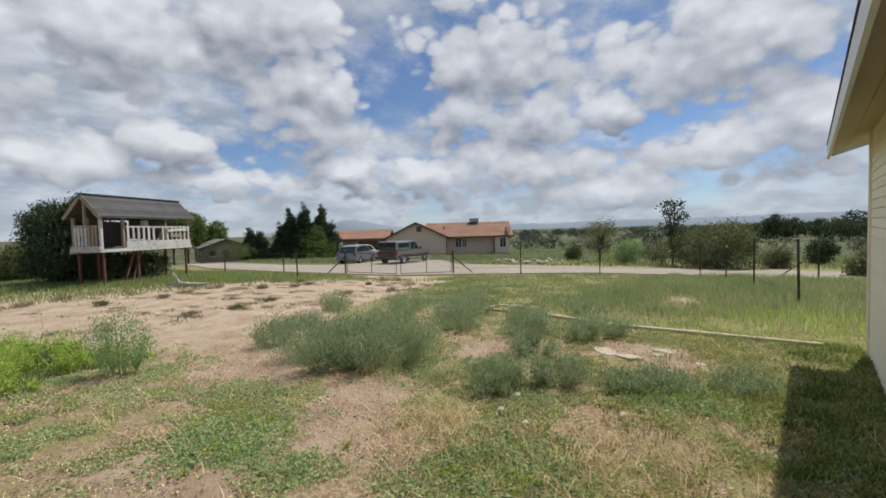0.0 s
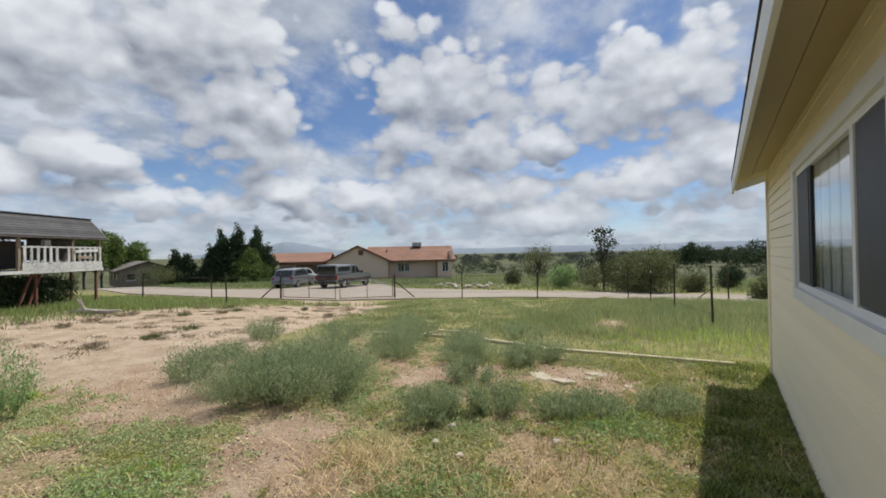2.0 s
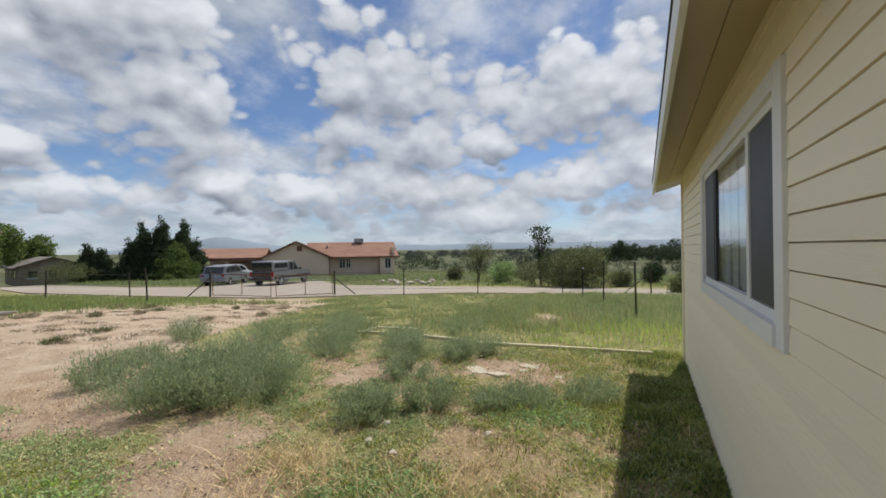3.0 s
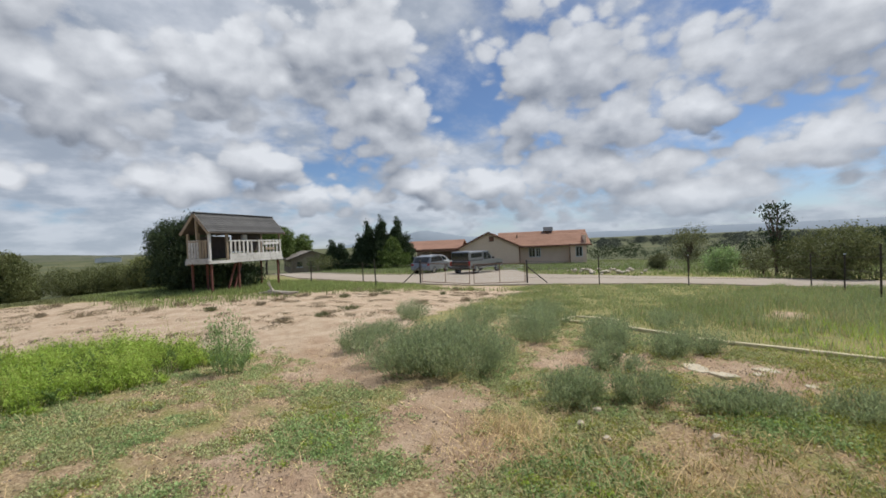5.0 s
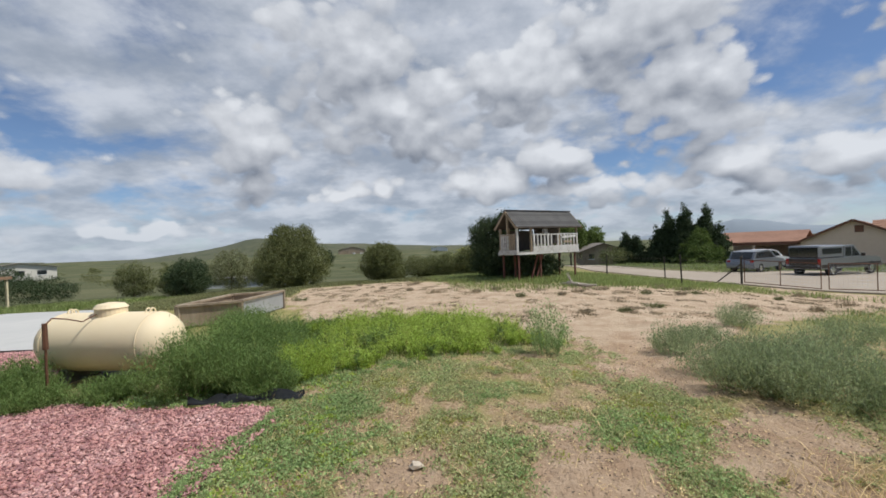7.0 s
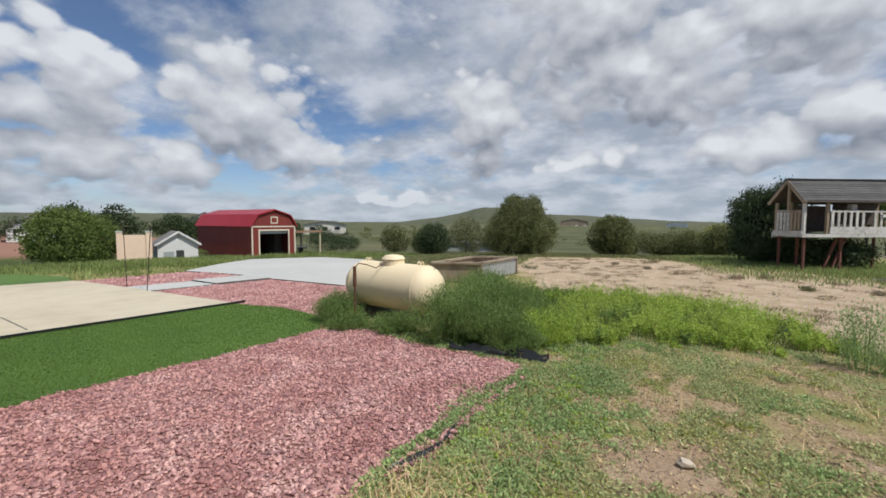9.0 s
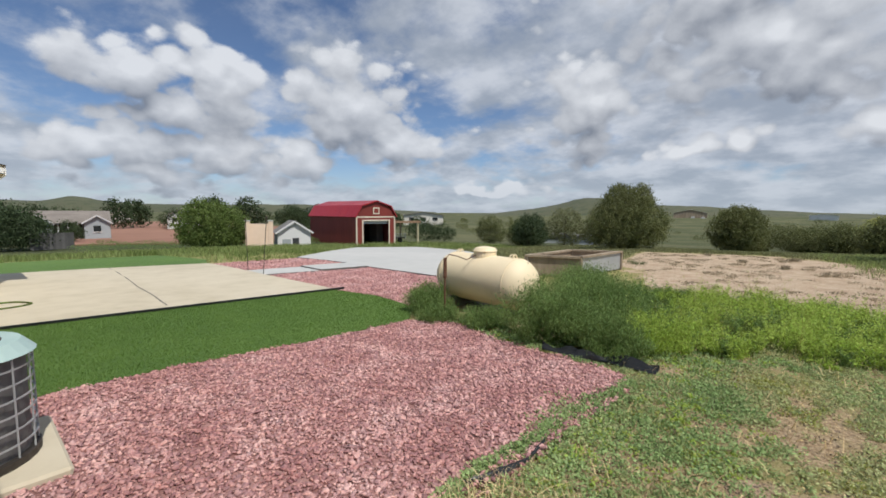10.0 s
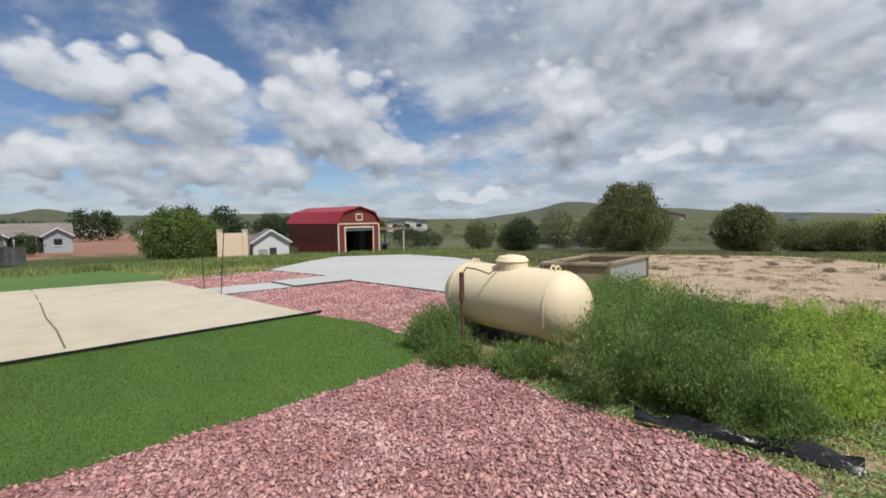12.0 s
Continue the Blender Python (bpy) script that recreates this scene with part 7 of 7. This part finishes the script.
# ---------------------------------------------------------------- houses farther off
def far_house(x, y, rot, w, l, h, rise, wall, roof, label, name="far_house", windows_n=3, z=None, grp="far houses"):
    e = thing(name, pose(x, y, zl(x, y) - 0.1 if z is None else z, 0, 0, rot), label, "house", grp)
    part("front_wall", prism([(0, 0), (w, 0), (w, h), (w / 2, h + rise), (0, h)], 0.25), wall, e)
    bk = part("rear_wall", prism([(0, 0), (w, 0), (w, h), (w / 2, h + rise), (0, h)], 0.25), wall, e)
    bk.location = (0, l - 0.25, 0)
    for xx in (0.12, w - 0.12):
        part("side_wall", box((xx, l / 2, h / 2), (0.24, l - 0.5, h)), wall, e)
    gable_roof(e, 0, w, 0, l, h, rise, "y", roof, ov=0.5, n=2)
    for i in range(windows_n):
        xx = w * (i + 0.7) / (windows_n + 0.4)
        wn = part("window", box((xx, -0.01, h * 0.58), (w * 0.13, 0.06, h * 0.34)), M["glass_dark"], e)
        part("window_frame", box((xx, -0.03, h * 0.58 - h * 0.18), (w * 0.16, 0.08, 0.12)), M["cap_white"], wn)
    for i in range(3):
        yy = l * (i + 0.6) / 3.2
        for xx in (-0.01, w + 0.01):
            part("window", box((xx, yy, h * 0.58), (0.06, l * 0.12, h * 0.34)), M["glass_dark"], e)
    return e


def polar(b, r):
    return r * math.sin(radians(b)), r * math.cos(radians(b))


def facing(b):
    """Turn for a thing whose front looks back along the bearing b."""
    return -b


def porch_house():
    x, y = polar(-172.6, 68)
    e = thing("far_house", pose(x, y, zl(x, y) - 0.1, 0, 0, facing(-172.6)) @ Matrix.Diagonal((0.56, 0.56, 0.62, 1)), "grey two-gabled house with a porch and a brown-grey roof", "house", "far houses")
    H = 3.6
    for x0, x1 in ((-7.0, -2.6), (2.6, 7.0)):
        part("gable_wall", prism([(x0, 0), (x1, 0), (x1, H), ((x0 + x1) / 2, H + 1.3), (x0, H)], 0.3), M["stucco_grey"], e)
        gable_roof(e, x0, x1, 0, 6.0, H, 1.3, "y", M["roof_far"], ov=0.5, n=2)
        w_ = part("window", box(((x0 + x1) / 2, -0.05, 2.3), (1.3, 0.1, 1.2)), M["glass_dark"], e)
        part("window_frame", box(((x0 + x1) / 2, -0.08, 1.62), (1.6, 0.14, 0.16)), M["cap_white"], w_)
        part("bargeboard", beam((x0 - 0.5, -0.55, H - 0.3), ((x0 + x1) / 2, -0.55, H + 1.3), 0.1, 0.22), M["cap_white"], e)
        part("bargeboard", beam((x1 + 0.5, -0.55, H - 0.3), ((x0 + x1) / 2, -0.55, H + 1.3), 0.1, 0.22), M["cap_white"], e)
    part("wall", box((0, 3.0, H / 2), (14.0, 0.3, H)), M["stucco_grey"], e)
    part("side_wall", box((7.0, 4.0, H / 2), (0.3, 7.5, H)), M["stucco_grey"], e)
    part("side_wall", box((-7.0, 4.0, H / 2), (0.3, 7.5, H)), M["stucco_grey"], e)
    gable_roof(e, -7.0, 7.0, 1.2, 9.0, H, 2.2, "x", M["roof_far"], ov=0.4, n=3)
    # dark panel before the wall draws the shade under the porch
    part("porch_shade_panel", box((0, 2.6, 1.9), (4.6, 0.3, 2.6)), M["dark_inside"], e, "dark panel for the porch's shade")
    for xx in (-1.6, 0, 1.6):
        part("porch_post", box((xx, 1.2, H / 2), (0.2, 0.2, H)), M["cap_white"], e)


porch_house()
for b, r, w, l, h, rise, wl, rf, lb, zz in ((-164.2, 100, 6.0, 10, 2.9, 1.5, "cap_white", "roof_far", "white gabled house on a rise", -2.2), (-170.3, 165, 9, 8, 3.0, 1.6, "stucco_pale", "roof_far", "pale low house on the rise", -2.2),
                                            (-163.0, 150, 8, 10, 3.4, 1.8, "stucco_pale", "roof_far", "pale house behind the round tree", -1.6), (-149.6, 130, 9, 9, 3.2, 2.0, "stucco_pale", "roof_far", "pale green-roofed house beyond the shed", -1.4),
                                            (-136.6, 118, 11, 8, 2.7, 0.9, "stucco_pale", "roof_far", "pale house half hidden by the barn", -2.0), (-102.6, 385, 23, 14, 4.2, 2.6, "wood_old", "cap_white", "brown ranch house with a pale roof on the plain", None),
                                            (-90.3, 385, 15, 6, 3.2, 1.0, "cap_white", "cap_white", "long white shed on the plain", None)):
    x, y = polar(b, r)
    far_house(x, y, facing(b), w, l, h, rise, M[wl], M[rf], lb, windows_n=0 if rf == "cap_white" else 3, z=zz)
cabin = far_house(-55.0, 19.4, 78, 5, 8, 2.0, 0.9, M["wood_old"], M["roof_far"], "low grey cabin with a porch behind trees", name="cabin", grp="")
for b, r in ((-100.6, 372), (-99.6, 368), (-104.6, 370)):
    x, y = polar(b, r)
    hatchback(x, y, facing(b) + 80, M["cap_white"], "white vehicle parked by the ranch house")
for b, r, w, hh in ((-117.5, 62, 7.0, 1.2), (-110.5, 60, 8.0, 1.2), (-113.5, 66, 7.0, 1.1)):
    x, y = polar(b, r)
    e = thing("storage_shed", pose(x, y, zl(x, y), 0, 0, facing(b)), "long low dark grey shed roof in the valley", "shed", "low sheds of the valley")
    part("wall", box((0, 0, hh / 2), (w, 3.0, hh)), M["stucco_grey"], e)
    part("roof", box((0, 0, hh + 0.06), (w + 0.6, 3.6, 0.14)), M["roof_grey"], e)
# rail fence and retaining wall in the development
rf = thing("rail_fence", pose(-22.8, -77.0, zl(-22.8, -77.0) + 0.7, 0, 0, 158), "white rail fence along a lot", "fence")
for i in range(6):
    part("post", box((i * 1.6, 0, 0.6), (0.16, 0.16, 1.2)), M["cap_white"], rf)
for z in (0.45, 0.95):
    part("rail", box((4.0, 0, z), (8.0, 0.08, 0.18)), M["cap_white"], rf)
for b0, b1, r in ((-175.4, -172.2, 46),):
    (x0, y0), (x1, y1) = polar(b0, r), polar(b1, r)
    w_ = thing("garden_fence", pose(0, 0, 0), "weathered dark board fence by the turf", "fence", "board fences")
    for i in range(14):
        t = (i + 0.5) / 14
        xx, yy = x0 + (x1 - x0) * t, y0 + (y1 - y0) * t
        part("board", box((xx, yy, zl(xx, yy) + 0.75), (0.19, 0.05, 1.3), ), M["roof_dark"], w_)

# bare red lots of the development, lying on the slope
LOT = [polar(-174, 56), polar(-164, 50), polar(-152, 50), polar(-150, 92), polar(-158, 190), polar(-172, 205)]
lot_mat = material("red_soil", [(0.23, 0.115, 0.075), (0.33, 0.18, 0.125)], 0.3, 0.95, bump=0.3, detail=8.0)
patch("bare_soil", LOT, 0.1, lot_mat, "bare reddish soil of building lots", "soil", step=3.0)


# ---------------------------------------------------------------- woods and hills far away
def woods(name, spots, mat, label, seed):
    """Crowns far off, in one mesh: (bearing, distance, height, width)."""
    rng_ = np.random.RandomState(seed)
    vs, fs, o = [], [], 0
    for b, r, h, w in spots:
        x, y = polar(b, r)
        z = zl(x, y)
        n = int((1000 + 130 * min(h, 8)) * max(1.0, (120 / r) ** 1.5) * (1.6 if r < 90 and h > 3.3 else 1.0))
        c = crown_points([(0, 0, h * 0.5, w, w, h * 0.45), (w * 0.3, 0, h * 0.7, w * 0.6, w * 0.6, h * 0.3), (-w * 0.4, w * 0.2, h * 0.4, w * 0.7, w * 0.7, h * 0.35)], n, rng_, h * 0.06, 14)
        c[:, 2] = np.maximum(c[:, 2], 0.05)
        v_, f_ = leaf_quads(c + np.array([x, y, z]), h * 0.065 * min(1.0, (r / 120) ** 0.5), h * 0.05 * min(1.0, (r / 120) ** 0.5), rng_, 0.3)
        vs.append(v_)
        fs.append(f_ + o)
        o += len(v_)
    return tagged(raw(name, np.concatenate(vs), np.concatenate(fs), mat), label, "trees", kind="stuff")


_q = random.Random(31)
woods("far_trees", [(b, _q.uniform(150, 210), _q.uniform(5.5, 9), _q.uniform(2.5, 4)) for b in np.linspace(-5, 14, 22)] + [(b, _q.uniform(55, 120), _q.uniform(1.6, 3.4), _q.uniform(1.5, 3.0)) for b in np.linspace(-33, 10, 15)], M["leaf_dark"], "belt of dark trees beyond the fields", 5)
woods("far_trees", [(b + _q.uniform(-1, 1), _q.uniform(170, 620), _q.uniform(3, 6.5), _q.uniform(3, 9)) for b in np.linspace(-40, 14, 135)], M["leaf_haze"], "scattered dark trees across the valley, haze in their colour", 6)
woods("far_trees", [(b, _q.uniform(95, 130), _q.uniform(3, 5.5), _q.uniform(1.8, 3)) for b in (-175, -172.5, -170, -164, -163, -161.5, -153.5, -152, -150, -144, -143, -138.6, -137.5, -134.5, -150.8, -141)], M["leaf_dark"], "dark trees among the far houses", 7)
woods("far_trees", [(-150.5, 78, 4.6, 2.4), (-148.5, 80, 4.2, 2.2), (-177.8, 50, 4.2, 3.0), (-176.2, 47, 3.4, 2.0), (-172.4, 62, 2.5, 1.0), (-168.6, 108, 6.0, 2.6), (-159.5, 104, 7.0, 2.8), (-141.5, 84, 4.5, 2.4), (-155.8, 90, 6.2, 3.0), (-145.8, 70, 4.0, 2.0), (-166.9, 112, 6.5, 2.4), (-134.4, 46, 2.3, 1.9), (-132.2, 47, 2.2, 1.8)], M["leaf_dark"], "green trees behind the turf", 8)
woods("far_scrub", [(b, _q.uniform(45, 330), _q.uniform(1.0, 2.6), _q.uniform(1.0, 2.6)) for b in [_q.uniform(-132, -60) for _ in range(90)]], M["leaf_juniper"], "scattered junipers over the grassy plain", 9)
woods("far_scrub", [(b, _q.uniform(34, 46), _q.uniform(1.2, 2.0), _q.uniform(1.2, 2.2)) for b in np.linspace(-93, -80, 12)], M["leaf_juniper"], "hedge of junipers at the yard's west edge", 10)
woods("far_trees", [(-103.9, 190, 6.0, 2.2)], M["leaf_dark"], "dark round tree beside the ranch house", 14)
woods("yellow_bush", [(-86.0, 38, 2.4, 1.5), (-84.8, 40, 2.2, 1.4)], M["leaf_yellow"], "yellow-green bushes behind the junipers", 12)
woods("far_scrub", [(b, _q.uniform(41, 45), _q.uniform(0.5, 0.9), 1.4) for b in np.linspace(-171, -140, 20)], M["leaf_weed"], "low scrub along the edge of the lots", 13)

hill_near = material("grassy_hill", [(0.065, 0.074, 0.042), (0.110, 0.112, 0.062)], 0.012, 0.95, detail=8.0, spots=((0.055, 0.070, 0.035), 0.05, 0.50, 0.60))
# the blue of distant air is mixed into this ridge colour
hill_far = material("hazed_far_ridge", [(0.19, 0.235, 0.285), (0.23, 0.275, 0.32)], 0.002, 0.95, detail=6.0)


def ridge(name, r, crest, mat, label, depth=180.0, base=-9.0):
    """A range of hills; crest: bearing and height at points along it."""
    bs = np.arange(crest[0][0], crest[-1][0] + 0.01, 0.25)
    hs = np.interp(bs, [c[0] for c in crest], [c[1] for c in crest])
    k = np.ones(9) / 9
    hs = np.convolve(np.pad(hs, 4, "edge"), k, "valid") + np.array([0.015 * max(6.0, abs(h)) * (math.sin(b * 1.7) + 0.6 * math.sin(b * 4.3 + 1)) for b, h in zip(bs, hs)])
    m = 10
    vs = []
    for b, h in zip(bs, hs):
        for j in range(m):
            t = j / (m - 1)
            rr = r + depth * (t - 0.5)
            s = math.sin(math.pi * min(1.0, t * 1.0)) ** 0.8
            x, y = polar(b, rr)
            vs.append((x, y, base + (h - base) * s * (1 + 0.03 * math.sin(b * 0.9 + j * 0.8))))
    fs = [(i * m + j, i * m + j + 1, (i + 1) * m + j + 1, (i + 1) * m + j) for i in range(len(bs) - 1) for j in range(m - 1)]
    return tagged(raw(name, vs, fs, mat, smooth=True), label, "hill", kind="structure")


ridge("backdrop_hill", 900, [(-128, -6), (-124, 0), (-119, 9), (-115, 22), (-112, 32), (-110, 31), (-107, 19), (-102, 16), (-98, 12), (-92, 6), (-84, 1), (-76, -2)], hill_near, "long grassy hill dotted with juniper", 420)
ridge("backdrop_hill", 1500, [(-182, 26), (-178, 24), (-174.5, 22), (-172, 42), (-169.5, 22), (-162, 18), (-157, 20), (-150, 24), (-142, 12), (-132, 0)], hill_near, "dark wooded hills behind the houses", 500)
ridge("backdrop_ridge", 3000, [(-66, 5), (-60, 30), (-55, 80), (-53.5, 104), (-51, 70), (-47, 36), (-40, 30), (-33, 34), (-26, 30), (-20, 38), (-10, 34), (0, 42), (10, 40), (22, 40)], hill_far, "mountains on the horizon, blue air haze in their colour", 500, -20)


# ---------------------------------------------------------------- gravel stones
def stone_mesh(seed):
    rng_ = random.Random(seed)
    bm = bmesh.new()
    bmesh.ops.create_icosphere(bm, subdivisions=1, radius=1.0)
    sq = (rng_.uniform(0.8, 1.3), rng_.uniform(0.6, 1.0), rng_.uniform(0.4, 0.7))
    for v_ in bm.verts:
        k = rng_.uniform(0.72, 1.15)
        v_.co = Vector((v_.co.x * sq[0] * k, v_.co.y * sq[1] * k, v_.co.z * sq[2] * k))
    me = bpy.data.meshes.new("stone")
    bm.to_mesh(me)
    bm.free()
    me.materials.append(M["stone_red_piece"])
    return me


def stone_field(poly, n, smin, smax, seed, label):
    """Many angular stones as one mesh: eight-cornered chips with ragged corners."""
    rng_ = np.random.RandomState(seed)
    xs, ys = [p[0] for p in poly], [p[1] for p in poly]
    x, y = rng_.uniform(min(xs), max(xs), n), rng_.uniform(min(ys), max(ys), n)
    dd = depth_in(poly, x, y) + 0.06 * wav(x, y, 0.4, 3) + rng_.normal(size=n) * 0.03
    k = dd > 0
    x, y = x[k], y[k]
    n = len(x)
    base = np.array([(0.9, 0.5, -0.4), (-0.8, 0.7, -0.4), (-0.9, -0.6, -0.4), (0.7, -0.8, -0.4), (0.6, 0.5, 0.6), (-0.6, 0.5, 0.7), (-0.5, -0.5, 0.6), (0.6, -0.5, 0.7)])
    s = rng_.uniform(smin, smax, n) * rng_.choice([0.7, 1.0, 1.35], n, p=[0.4, 0.45, 0.15])
    v = base[None] * rng_.uniform(0.55, 1.2, (n, 8, 3)) * (s[:, None] * np.stack([np.ones(n), rng_.uniform(0.55, 0.9, n), rng_.uniform(0.35, 0.7, n)], 1))[:, None, :]
    a, t = rng_.uniform(0, math.tau, n), rng_.normal(size=n) * 0.45
    vz = v[..., 2] * np.cos(t)[:, None] + v[..., 0] * np.sin(t)[:, None]
    vx = v[..., 0] * np.cos(t)[:, None] - v[..., 2] * np.sin(t)[:, None]
    X = vx * np.cos(a)[:, None] - v[..., 1] * np.sin(a)[:, None] + x[:, None]
    Y = vx * np.sin(a)[:, None] + v[..., 1] * np.cos(a)[:, None] + y[:, None]
    Z = vz + (land(x, y) + 0.024 + s * 0.22 * rng_.uniform(0.2, 1.2, n))[:, None]
    f = np.array([(3, 2, 1, 0), (4, 5, 6, 7), (0, 1, 5, 4), (1, 2, 6, 5), (2, 3, 7, 6), (3, 0, 4, 7)])
    F = (np.arange(n) * 8)[:, None, None] + f[None]
    ob = raw("loose_gravel", np.stack([X, Y, Z], -1).reshape(-1, 3), F.reshape(-1, 4), M["stone_red"])
    return tagged(ob, label, "gravel", kind="stuff")


stone_field(GRAVEL_1, 46000, 0.014, 0.026, 1, "red and pink crushed gravel stones")
stone_field(GRAVEL_2, 22000, 0.017, 0.031, 2, "red and pink crushed gravel stones beside the patio")
stone_field(GRAVEL_3, 5000, 0.025, 0.045, 3, "red and pink crushed gravel stones behind the walk")
_meshes = [stone_mesh(i) for i in range(10)]
_r = random.Random(77)
_k = 0
while _k < 290:
    x, y = _r.uniform(-4.3, -0.6), _r.uniform(-5.3, -2.3)
    if depth_in(GRAVEL_1, x, y) < 0.05:
        continue
    o = new("gravel_stone", _meshes[_k % 10])
    s = _r.uniform(0.018, 0.030)
    o.parent = BED_1
    o.matrix_basis = pose(x, y, zl(x, y) + 0.036, _r.uniform(-30, 30), _r.uniform(-30, 30), _r.uniform(0, 360)) @ Matrix.Diagonal((s, s, s, 1))
    _k += 1
